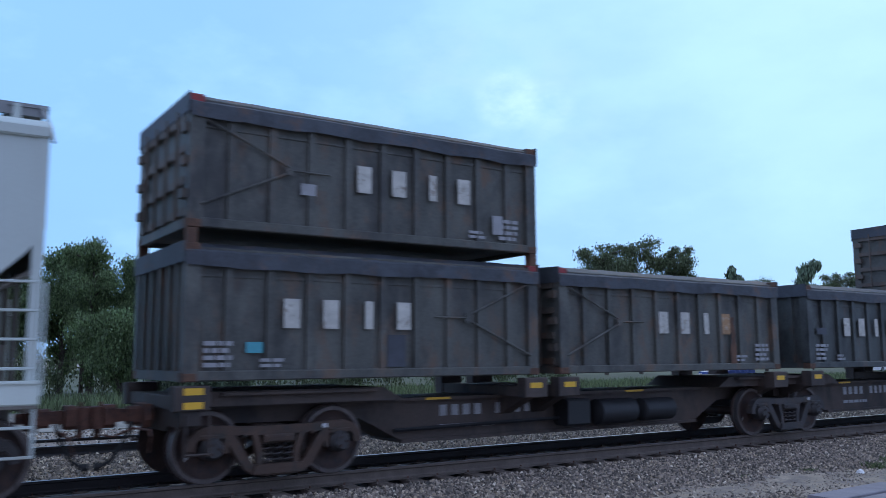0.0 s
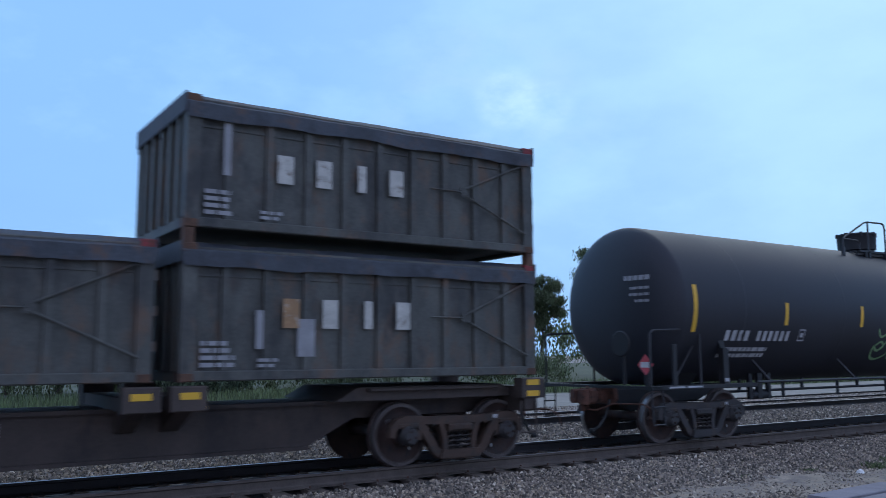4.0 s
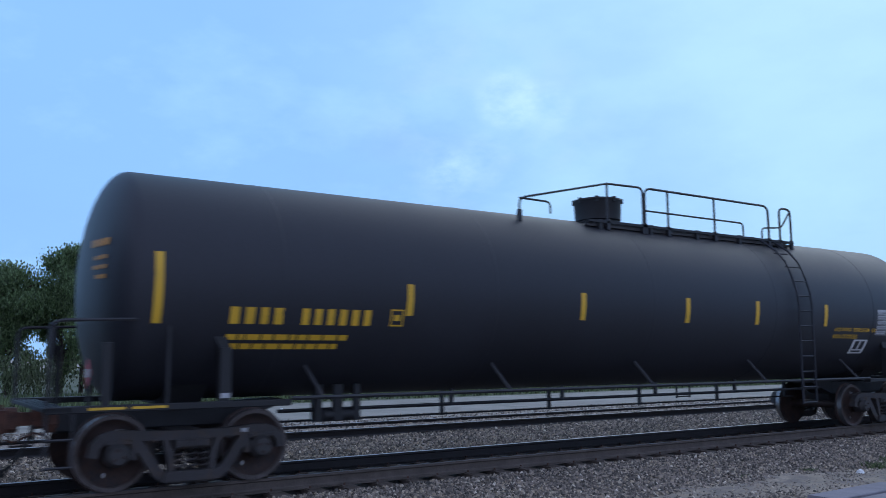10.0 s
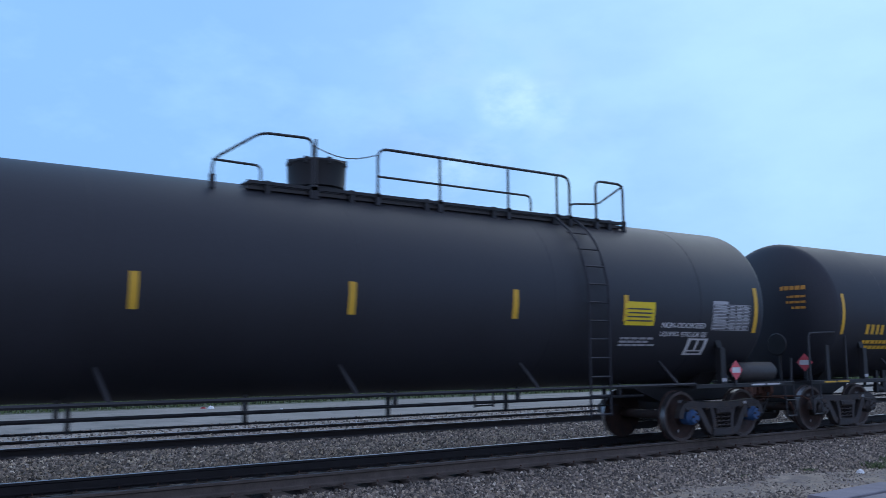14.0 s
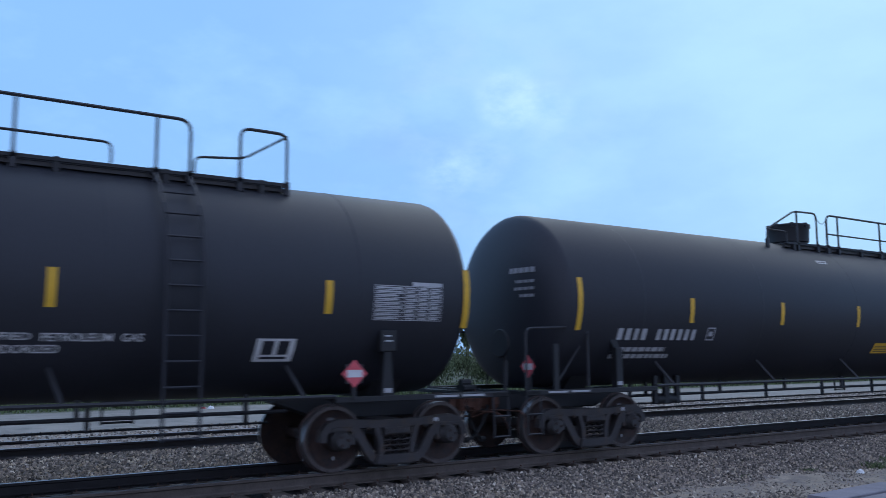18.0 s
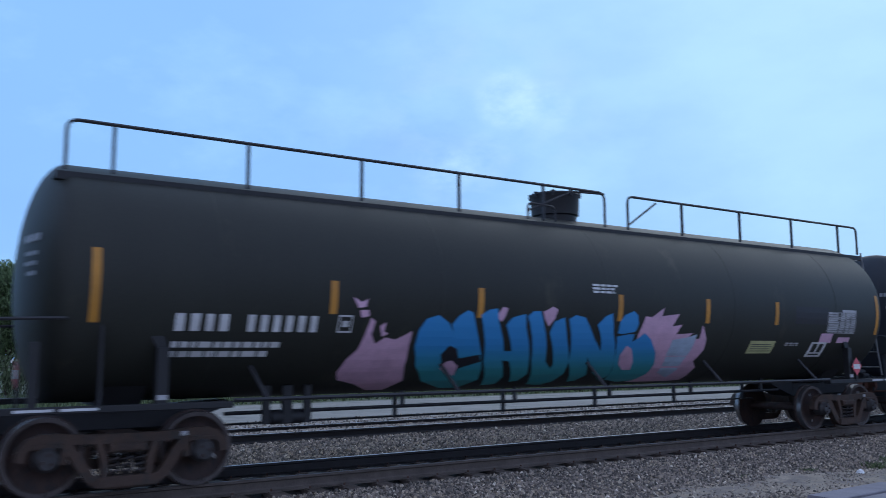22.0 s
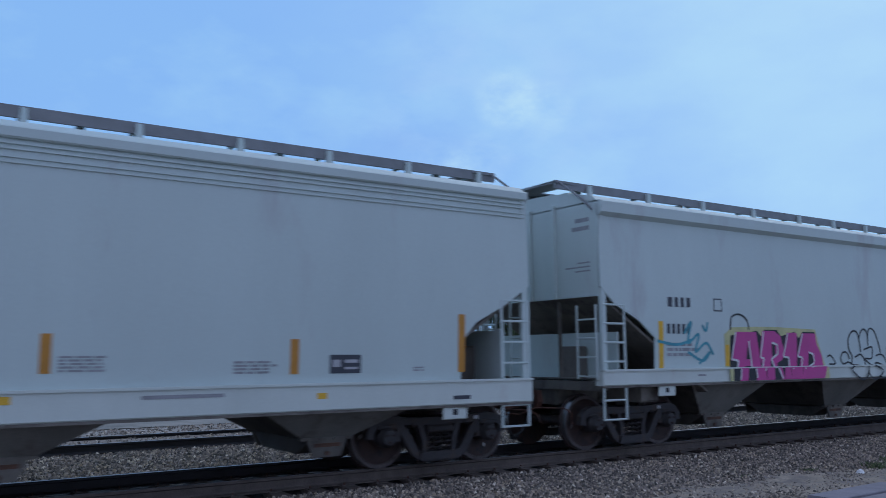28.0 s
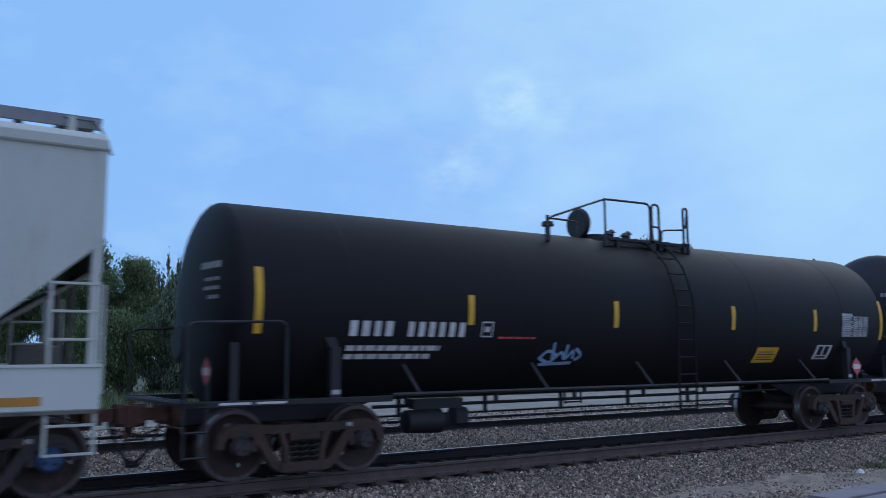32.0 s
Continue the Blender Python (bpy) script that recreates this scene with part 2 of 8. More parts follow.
RAIL_RUST = material("rail_rust", (0.105, 0.082, 0.068), 0.8, 0.1, 0.35, 4, 60, 0.2)
TIE_WOOD = material("tie_wood", (0.11, 0.083, 0.066), 0.85, 0, 0.45, 3, 30, 0.5)
SPIKE = material("spike_iron", (0.10, 0.055, 0.04), 0.8, 0.2, 0.3, 8, 60, 0.1)
BALLAST = material("ballast_stone", (0.225, 0.18, 0.148), 0.9, 0, 0.75, 14, 60, 0.9)
GROUND_M = material("ground_gravel", (0.26, 0.225, 0.19), 0.95, 0, 0.45, 1.2, 70, 0.8, (0.38, 0.35, 0.31), 0.58)
SHADED_GRIME = material("shaded_oily_ballast", (0.035, 0.029, 0.027), 0.9, 0, 0.6, 6, 60, 0.9, (0.07, 0.052, 0.042), 0.6)
RAIL_DULL = material("rail_head_dull", (0.13, 0.12, 0.125), 0.75, 0.2, 0.25, 4, 60, 0.05)
RAIL_DARK = material("rail_dark", (0.022, 0.019, 0.02), 0.6, 0.1, 0.35, 4, 60, 0.1)
CONCRETE = material("pale_concrete", (0.235, 0.215, 0.185), 0.9, 0, 0.3, 0.5, 40, 0.3, (0.15, 0.14, 0.12), 0.58)
DIRT = material("tan_dirt", (0.31, 0.255, 0.195), 0.95, 0, 0.35, 1.3, 60, 0.6, (0.20, 0.17, 0.145), 0.52)
MEADOW = material("meadow_soil", (0.075, 0.085, 0.045), 0.95, 0, 0.5, 0.7, 20, 0.5, (0.12, 0.11, 0.07), 0.62)
GRASS_M = leafy("grass_blades", (0.115, 0.15, 0.07))
LEAF_A = leafy("leaves_mid_green", (0.13, 0.19, 0.082))
LEAF_B = leafy("leaves_grey_green", (0.15, 0.205, 0.13), 0.85)
LEAF_C = leafy("leaves_dark_green", (0.115, 0.145, 0.075))
BARK = material("bark", (0.09, 0.075, 0.06), 0.9, 0, 0.4, 4, 30, 0.5)
SLAB_M = material("slab_grey", (0.22, 0.205, 0.23), 0.8, 0, 0.25, 2, 40, 0.2)
LITTER_BLUE = material("litter_blue", (0.05, 0.12, 0.4), 0.5, 0, 0.2, 8, 60, 0.05)
LITTER_WHITE = material("litter_white", (0.7, 0.7, 0.7), 0.6, 0, 0.15, 8, 60, 0.05)
LITTER_RED = material("litter_red", (0.35, 0.03, 0.03), 0.5, 0, 0.2, 8, 60, 0.05)


# ---- building ----
class Build:
    """Collects faces of one mesh."""

    def __init__(self):
        self.v, self.f, self.m, self.k, self.weld = [], [], [], 0, False

    def add(self, verts, faces):
        o = len(self.v)
        self.v += [tuple(p) for p in verts]
        self.f += [tuple(i + o for i in q) for q in faces]
        self.m += [self.k] * len(faces)
        return self

    def mat(self, k):
        self.k = k
        return self

    def box(self, x0, x1, y0, y1, z0, z1, c=0.0):
        """A box; c bevels its upright and lying long edges."""
        if c <= 0:
            v = [(x, y, z) for z in (z0, z1) for x, y in ((x0, y0), (x1, y0), (x1, y1), (x0, y1))]
            return self.add(v, [(3, 2, 1, 0), (4, 5, 6, 7), (0, 1, 5, 4), (1, 2, 6, 5), (2, 3, 7, 6), (3, 0, 4, 7)])
        p = [(y0 + c, z0), (y1 - c, z0), (y1, z0 + c), (y1, z1 - c), (y1 - c, z1), (y0 + c, z1), (y0, z1 - c), (y0, z0 + c)]
        return self.prism_x(p, x0, x1)

    def prism_x(self, yz, x0, x1):
        n = len(yz)
        v = [(x0, y, z) for y, z in yz] + [(x1, y, z) for y, z in yz]
        return self.add(v, [tuple(range(n))[::-1], tuple(range(n, 2 * n))] + [(i, (i + 1) % n, n + (i + 1) % n, n + i) for i in range(n)])

    def prism_y(self, xz, y0, y1):
        n = len(xz)
        v = [(x, y0, z) for x, z in xz] + [(x, y1, z) for x, z in xz]
        return self.add(v, [tuple(range(n)), tuple(range(n, 2 * n))[::-1]] + [(i, n + i, n + (i + 1) % n, (i + 1) % n) for i in range(n)])

    def tube(self, path, r, n=6, bend=0.0):
        """A pipe along the path; bend rounds its corners by that radius."""
        pts = [Vector(p) for p in path]
        if bend:
            soft = [pts[0]]
            for a, p, b in zip(pts, pts[1:], pts[2:]):
                k = min(bend, (p - a).length * 0.48, (b - p).length * 0.48)
                u, w = p + (a - p).normalized() * k, p + (b - p).normalized() * k
                soft += [u * (1 - t) ** 2 + p * (2 * t * (1 - t)) + w * t * t for t in (0, 0.25, 0.5, 0.75, 1)]
            pts = soft + [pts[-1]]
        rings = []
        for i, p in enumerate(pts):
            a, b = pts[max(0, i - 1)], pts[min(len(pts) - 1, i + 1)]
            d = (b - a).normalized()
            s = d.cross(Vector((0, 0, 1)) if abs(d.z) < 0.9 else Vector((0, 1, 0))).normalized()
            u = s.cross(d)
            rings.append([p + (s * math.cos(2 * math.pi * j / n) + u * math.sin(2 * math.pi * j / n)) * r for j in range(n)])
        v = [q for ring in rings for q in ring]
        f = [(i * n + j, i * n + (j + 1) % n, (i + 1) * n + (j + 1) % n, (i + 1) * n + j) for i in range(len(rings) - 1) for j in range(n)]
        f += [tuple(range(n))[::-1], tuple(range((len(rings) - 1) * n, len(rings) * n))]
        return self.add(v, f)

    def lathe(self, profile, centre, axis="x", n=24, caps=True):
        """profile: (along, radius) pairs."""
        v = []
        for a, r in profile:
            for j in range(n):
                c, s = math.cos(2 * math.pi * j / n) * r, math.sin(2 * math.pi * j / n) * r
                p = {"x": (a, c, s), "y": (c, a, s), "z": (c, s, a)}[axis]
                v.append((p[0] + centre[0], p[1] + centre[1], p[2] + centre[2]))
        f = [(i * n + j, i * n + (j + 1) % n, (i + 1) * n + (j + 1) % n, (i + 1) * n + j) for i in range(len(profile) - 1) for j in range(n)]
        if caps:
            f += [tuple(range(n))[::-1], tuple(range((len(profile) - 1) * n, len(profile) * n))]
        return self.add(v, f)

    def strip(self, line, w, y0, y1):
        """A flat bar of half width w that follows points (x, z), between y0 and y1."""
        outer, inner = [], []
        for i, (x, z) in enumerate(line):
            p, q = line[max(0, i - 1)], line[min(len(line) - 1, i + 1)]
            dx, dz = q[0] - p[0], q[1] - p[1]
            m = math.hypot(dx, dz)
            outer.append((x - dz / m * w, z + dx / m * w))
            inner.append((x + dz / m * w, z - dx / m * w))
        for i in range(len(line) - 1):
            self.prism_y([outer[i], outer[i + 1], inner[i + 1], inner[i]], y0, y1)
        return self

    def mesh(self, name, mats, smooth=False):
        me = bpy.data.meshes.new(name)
        me.from_pydata(self.v, [], self.f)
        for m in mats:
            me.materials.append(m)
        if len(mats) > 1:
            me.polygons.foreach_set("material_index", self.m)
        bm = bmesh.new()
        bm.from_mesh(me)
        if self.weld:
            bmesh.ops.remove_doubles(bm, verts=bm.verts, dist=6e-4)
        bmesh.ops.recalc_face_normals(bm, faces=bm.faces)
        bm.to_mesh(me)
        bm.free()
        if smooth:
            me.polygons.foreach_set("use_smooth", [True] * len(me.polygons))
            me.set_sharp_from_angle(angle=radians(38))
        me.update()
        return me


def part(name, build, mats, parent, label="", smooth=False, at=None, turn=0.0):
    """One mesh object under a thing or a part. build: a Build, or a mesh to share."""
    mats = mats if isinstance(mats, (list, tuple)) else [mats]
    me = build.mesh(name, mats, smooth) if isinstance(build, Build) else build
    ob = new(name, me)
    ob.parent = parent
    if at or turn:
        ob.matrix_basis = pose(*(at or (0, 0, 0)), 0, 0, turn)
    if label:
        ob["label"] = label
    return ob


def thing(name, label, category, group="", kind="", at=(0, 0, 0)):
    ob = new(name)
    ob.matrix_basis = pose(*at)
    return tagged(ob, label, category, group, kind)


def solid(name, build, mats, label="", category="", group="", kind="", smooth=False):
    mats = mats if isinstance(mats, (list, tuple)) else [mats]
    return tagged(new(name, build.mesh(name, mats, smooth)), label, category, group, kind)


# ---- ground, tracks and road ----
MID = 0.7525          # the middle of the near track; its near rail lies along y = 0
ROAD = (14.6, 23.4)


def sheet(name, x0, x1, y0, y1, z, mat, label, category, step=None, rough=0.0):
    b = Build()
    nx, ny = (2, 2) if not step else (int((x1 - x0) / step) + 1, int((y1 - y0) / step) + 1)
    xs, ys = np.linspace(x0, x1, nx), np.linspace(y0, y1, ny)
    v = [(x, y, z + (rough * noise.noise((x * 0.7, y * 0.7, 3.1)) if rough else 0)) for y in ys for x in xs]
    f = [(j * nx + i, j * nx + i + 1, (j + 1) * nx + i + 1, (j + 1) * nx + i) for j in range(ny - 1) for i in range(nx - 1)]
    b.add(v, f)
    return solid(name, b, mat, label, category, kind="structure")


sheet("ground", -1500, 3000, -1500, 3000, -0.42, GROUND_M, "grey-brown gravel and dirt ground along the railway", "ground")
bed = Build()
prof = [(-7.0, -0.415), (-4.2, -0.36), (-2.4, -0.27), (-0.52, -0.19), (-0.45, -0.30), (2.35, -0.215), (3.2, -0.23), (4.6, -0.21), (5.0, -0.195), (6.135, -0.192), (6.165, -0.075), (7.62, -0.07), (7.70, -0.12), (8.4, -0.20), (9.9, -0.36), (11.0, -0.415)]
bx = np.linspace(-60, 260, 161)
np_ = len(prof)
bed.add([(x, y, z + 0.02 * noise.noise((x * 0.9, y * 0.9, 0))) for x in bx for y, z in prof],
        [(i * np_ + j, (i + 1) * np_ + j, (i + 1) * np_ + j + 1, i * np_ + j + 1) for i in range(160) for j in range(np_ - 1)])
solid("ballast_bed", bed, BALLAST, "grey crushed-stone ballast bed under both tracks", "ballast", kind="structure", smooth=True)
# bed between the near rails: oily dirt and the shade there in one colour
g = Build()
g.add([(x, y, (-0.205 if 0 < y < 1.5 else -0.28 if y < 0 else -0.235) + 0.03 * noise.noise((x * 3, y * 3, 1)) + (0.03 if j == 6 else 0)) for x in np.linspace(-20, 110, 521) for j, y in enumerate((-0.46, -0.12, 0.1, 0.75, 1.4, 1.85, 2.1))], [(i * 7 + j, (i + 1) * 7 + j, (i + 1) * 7 + j + 1, i * 7 + j + 1) for i in range(520) for j in range(6)])
solid("track_shade_grime", g, SHADED_GRIME, "dark oily, rust-dusted ballast between the near rails, shade coloured in", "ballast", kind="structure")
sheet("meadow", -300, 900, 23.4, 160, -0.412, MEADOW, "dark grassy soil below the trees", "meadow")
sheet("road", -200, 900, ROAD[0], ROAD[1], -0.40, CONCRETE, "pale concrete road beyond the tracks", "road")


def stones(name, x0, x1, y0, y1, density, size, label, z_of, seed, fade=None):
    """Loose broken stones, each a squashed and twisted little block."""
    rs = np.random.RandomState(seed)
    n = int((x1 - x0) * (y1 - y0) * density)
    x, y = rs.uniform(x0, x1, n), rs.uniform(y0, y1, n)
    if fade:
        keep = rs.rand(n) < np.clip(fade(x, y), 0, 1)
        x, y = x[keep], y[keep]
        n = len(x)
    base = np.array([(1, 0, -0.15), (0, 1, -0.15), (-1, 0, -0.15), (0, -1, -0.15), (0.45, 0.2, 0.7), (-0.4, -0.1, 0.65)], float)
    s = size * rs.uniform(0.5, 1.3, (n, 1, 1)) * rs.uniform(0.7, 1.3, (n, 1, 3))
    v = base[None] * s + rs.uniform(-0.25, 0.25, (n, 6, 3)) * size
    a = rs.uniform(0, 6.28, n)
    c, d = np.cos(a)[:, None], np.sin(a)[:, None]
    vx, vy = v[:, :, 0] * c - v[:, :, 1] * d, v[:, :, 0] * d + v[:, :, 1] * c
    z = np.interp(y, [p[0] for p in prof], [p[1] for p in prof]) + z_of
    v = np.stack([vx + x[:, None], vy + y[:, None], v[:, :, 2] + z[:, None] + rs.uniform(-0.3, 0.6, (n, 1)) * size], -1)
    f = np.array([(0, 1, 4), (1, 2, 5), (1, 5, 4), (2, 3, 5), (3, 0, 4), (3, 4, 5)])
    faces = (f[None] + (np.arange(n) * 6)[:, None, None]).reshape(-1, 3)
    me = bpy.data.meshes.new(name)
    me.from_pydata(v.reshape(-1, 3).tolist(), [], faces.tolist())
    me.materials.append(STONE)
    return tagged(new(name, me), label, "gravel", kind="stuff")


def stone_material():
    m = bpy.data.materials.new("broken_stone")
    m.use_nodes = True
    n, l = m.node_tree.nodes, m.node_tree.links
    b = n["Principled BSDF"]
    b.inputs["Roughness"].default_value = 0.85
    geo = n.new("ShaderNodeNewGeometry")
    ramp = n.new("ShaderNodeValToRGB")
    el = ramp.color_ramp.elements
    el[0].position, el[0].color = 0.0, (0.048, 0.043, 0.036, 1)
    el[1].position, el[1].color = 1.0, (0.70, 0.61, 0.50, 1)
    for p, c in ((0.45, (0.180, 0.148, 0.122, 1)), (0.8, (0.335, 0.270, 0.212, 1)), (0.93, (0.40, 0.315, 0.215, 1))):
        e = el.new(p)
        e.color = c
    l.new(geo.outputs["Random Per Island"], ramp.inputs["Fac"])
    l.new(ramp.outputs["Color"], b.inputs["Base Color"])
    return m


STONE = stone_material()


def bare(x, y):
    """Share of the gravel left on the verge: patches of dirt lie bare."""
    return np.array([0.6 + 1.6 * max(0, noise.noise((a * 0.55, c * 1.1, 7.7)) + 0.25) for a, c in zip(x, y)])


vg = Build()
vx, vy = np.linspace(-4, 26, 121), np.linspace(-7.0, -2.2, 25)
vg.add([(x, y, float(np.interp(y, [p[0] for p in prof], [p[1] for p in prof])) + 0.012 + 0.03 * noise.noise((x * 0.8, y * 1.3, 5)) - (0.06 if y > -2.5 else 0)) for x in vx for y in vy], [(i * 25 + j, (i + 1) * 25 + j, (i + 1) * 25 + j + 1, i * 25 + j + 1) for i in range(120) for j in range(24)])
solid("dirt_verge", vg, DIRT, "tan dirt verge with thin gravel beside the track", "dirt", kind="structure", smooth=True)
stones("ballast_stones", -5, 26, -2.8, -0.50, 640, 0.027, "grey broken ballast stones beside the near rail", 0.012, 3)
stones("ballast_stones", -3, 24, -6.5, -2.6, 620, 0.022, "sparse grey gravel on the dirt beside the track", 0.0, 4, bare)
stones("ballast_stones", -6, 34, 2.15, 6.0, 290, 0.034, "grey broken ballast stones between the two tracks", 0.012, 5)
stones("ballast_stones", -5, 40, 6.22, 7.55, 80, 0.03, "grey ballast stones between the far rails", 0.0, 9)
stones("ballast_stones", -5, 40, 7.75, 14.6, 60, 0.035, "grey gravel beyond the far track", 0.0, 6)
stones("ballast_stones", 26, 80, -4.5, -0.45, 70, 0.06, "distant grey ballast stones beside the near rail", 0.01, 8)


def weed_clumps(spots, seed):
    """Small tufts of weeds in the gravel, each a spray of bent blades."""
    rs = np.random.RandomState(seed)
    v, f = [], []
    for x, y, n, h in spots:
        z = float(np.interp(y, [p[0] for p in prof], [p[1] for p in prof]))
        for k in range(n):
            a, q, r = rs.uniform(0, 6.28), rs.uniform(0, 6.28), rs.rand() ** 0.7 * h * 1.6
            px_, py_, hh = x + r * math.cos(q) * 1.6, y + r * math.sin(q), h * rs.uniform(0.4, 1.2)
            dx, dy, w = math.cos(a), math.sin(a), 0.012
            o = len(v)
            v += [(px_ - dy * w, py_ + dx * w, z), (px_ + dy * w, py_ - dx * w, z), (px_ + dx * hh * 0.3, py_ + dy * hh * 0.3, z + hh * 0.7), (px_ + dx * hh * 0.8, py_ + dy * hh * 0.8, z + hh)]
            f += [(o, o + 1, o + 2), (o + 1, o + 3, o + 2)]
    me = bpy.data.meshes.new("weeds")
    me.from_pydata(v, [], f)
    me.materials.append(GRASS_M)
    return tagged(new("weeds", me), "sparse green weeds in the gravel verge", "weeds", kind="stuff")


weed_clumps(((6.7, -2.9, 90, 0.10), (7.6, -2.6, 60, 0.08), (5.3, -2.6, 40, 0.06), (8.6, -3.1, 70, 0.10), (3.9, -2.4, 30, 0.05), (10.4, -2.7, 60, 0.09)), 17)


def rail_profile(y0):
    half = [(0.036, 0.0), (0.036, -0.03), (0.012, -0.045), (0.009, -0.13), (0.02, -0.15), (0.072, -0.165), (0.072, -0.18)]
    return [(y0 + a, z) for a, z in half[::-1]] + [(y0 - a, z) for a, z in half]


def track(name, y0, label, x0, x1, near):
    t = thing(name, label, "railway track", "railway tracks", "structure")
    for y in (y0, y0 + 1.505):
        b = Build()
        b.prism_x(rail_profile(y), x0, x1)
        r = part("rail", b, RAIL_RUST, t, "dusty rust-brown steel rail") if y == 0 else part("rail", b, RAIL_DARK, t, "near-black steel rail")
        top = Build()
        top.box(x0, x1, y - (0.014 if y == 0 else 0.031), y + 0.031, -0.004, 0.003)
        part("rail_head", top, RAIL_DULL if y == 0 else RAIL_HEAD, r, "polished running surface")
    b = Build()
    b.box(-0.115, 0.115, -1.31, 1.31, -0.19, 0.0, 0.0)
    tie = b.mesh("tie", [TIE_WOOD])
    pl = Build()
    for s in (-1, 1):
        pl.box(-0.09, 0.09, s * 0.7525 - 0.17, s * 0.7525 + 0.17, 0.0, 0.014)
    for s in (-1, 1):
        for q in (-0.095, 0.095):
            pl.mat(1).box(-0.05 if q < 0 else 0.03, -0.03 if q < 0 else 0.05, s * 0.7525 + q - 0.012, s * 0.7525 + q + 0.012, 0.0, 0.045)
    plate = pl.mesh("tie_plate", [RAIL_RUST, SPIKE])
    rs = np.random.RandomState(int(y0 * 10) + 3)
    n = int((90 - x0) / 0.53)
    for i in range(n):
        x = x0 + i * 0.53 + rs.uniform(-0.02, 0.02)
        if x < near[0] or x > near[1]:
            continue
        o = part("tie", tie, TIE_WOOD, t, at=(x, y0 + 0.7525 + rs.uniform(-0.04, 0.04), -0.181 + rs.uniform(-0.008, 0.0)), turn=rs.uniform(-0.8, 0.8))
        if x < near[1] - 10:
            part("tie_plate", plate, RAIL_RUST, o)
    return t


track("railway_track", 0.0, "worn railway track of rusty rails on dark timber ties", -60, 260, (-12, 70))
track("railway_track", 6.15, "second railway track of rusty rails with bright heads", -60, 260, (-8, 60))

slab = thing("timber_slab", "grey flat weathered slab lying on the dirt", "slab", at=(4.2, -4.75, -0.40))
sb = Build()
sb.box(-1.9, 0.0, -0.42, 0.0, -0.03, 0.07, 0.012)
part("slab", sb, SLAB_M, slab)
sb = Build()
sb.box(-1.8, 0.5, -1.05, -0.47, -0.03, 0.05, 0.012)
part("slab", sb, SLAB_M, slab)
slab.matrix_basis = pose(5.05, -3.9, -0.33, 0, 0, 2)


# ---- trees, hedge and grass beyond the road ----
def crown_mesh(name, blobs, leaves, size, up, seed, mat):
    """Many small folded leaf clumps spread over rough, uneven blobs; up lifts the leaves upright."""
    rs = np.random.RandomState(seed)
    pts = []
    vol = np.array([b[3] * b[4] for b in blobs])
    for (cx, cy, cz, rx, rz), n in zip(blobs, (leaves * vol / vol.sum()).astype(int)):
        d = rs.normal(size=(n, 3))
        d /= np.linalg.norm(d, axis=1)[:, None]
        r = np.minimum(1.25, np.abs(rs.normal(0.62, 0.34, (n, 1))))
        p = d * r * np.array([rx, rx, rz]) + np.array([cx, cy, cz])
        pts.append(p)
    p = np.concatenate(pts)
    n = len(p)
    a = rs.uniform(0, 6.28, n)
    tilt = rs.normal(0, 0.6, n) * (1 - up)
    s = size * rs.uniform(0.5, 1.5, n)
    ax = np.stack([np.cos(a), np.sin(a), np.zeros(n)], -1)
    upv = np.stack([-np.sin(a) * np.sin(tilt), np.cos(a) * np.sin(tilt), np.cos(tilt)], -1)
    w, h = (s * (0.55 - 0.2 * up))[:, None], (s * (0.7 + 0.6 * up))[:, None]
    bend = np.cross(ax, upv) * w * 0.5
    v = np.stack([p + bend - upv * h, p + ax * w, p + bend + upv * h * 1.1, p - ax * w * 0.9 + upv * h * 0.2], 1)
    f = (np.array([(0, 1, 2), (0, 2, 3)])[None] + (np.arange(n) * 4)[:, None, None]).reshape(-1, 3)
    me = bpy.data.meshes.new(name)
    me.from_pydata(v.reshape(-1, 3).tolist(), [], f.tolist())
    me.materials.append(mat)
    return me


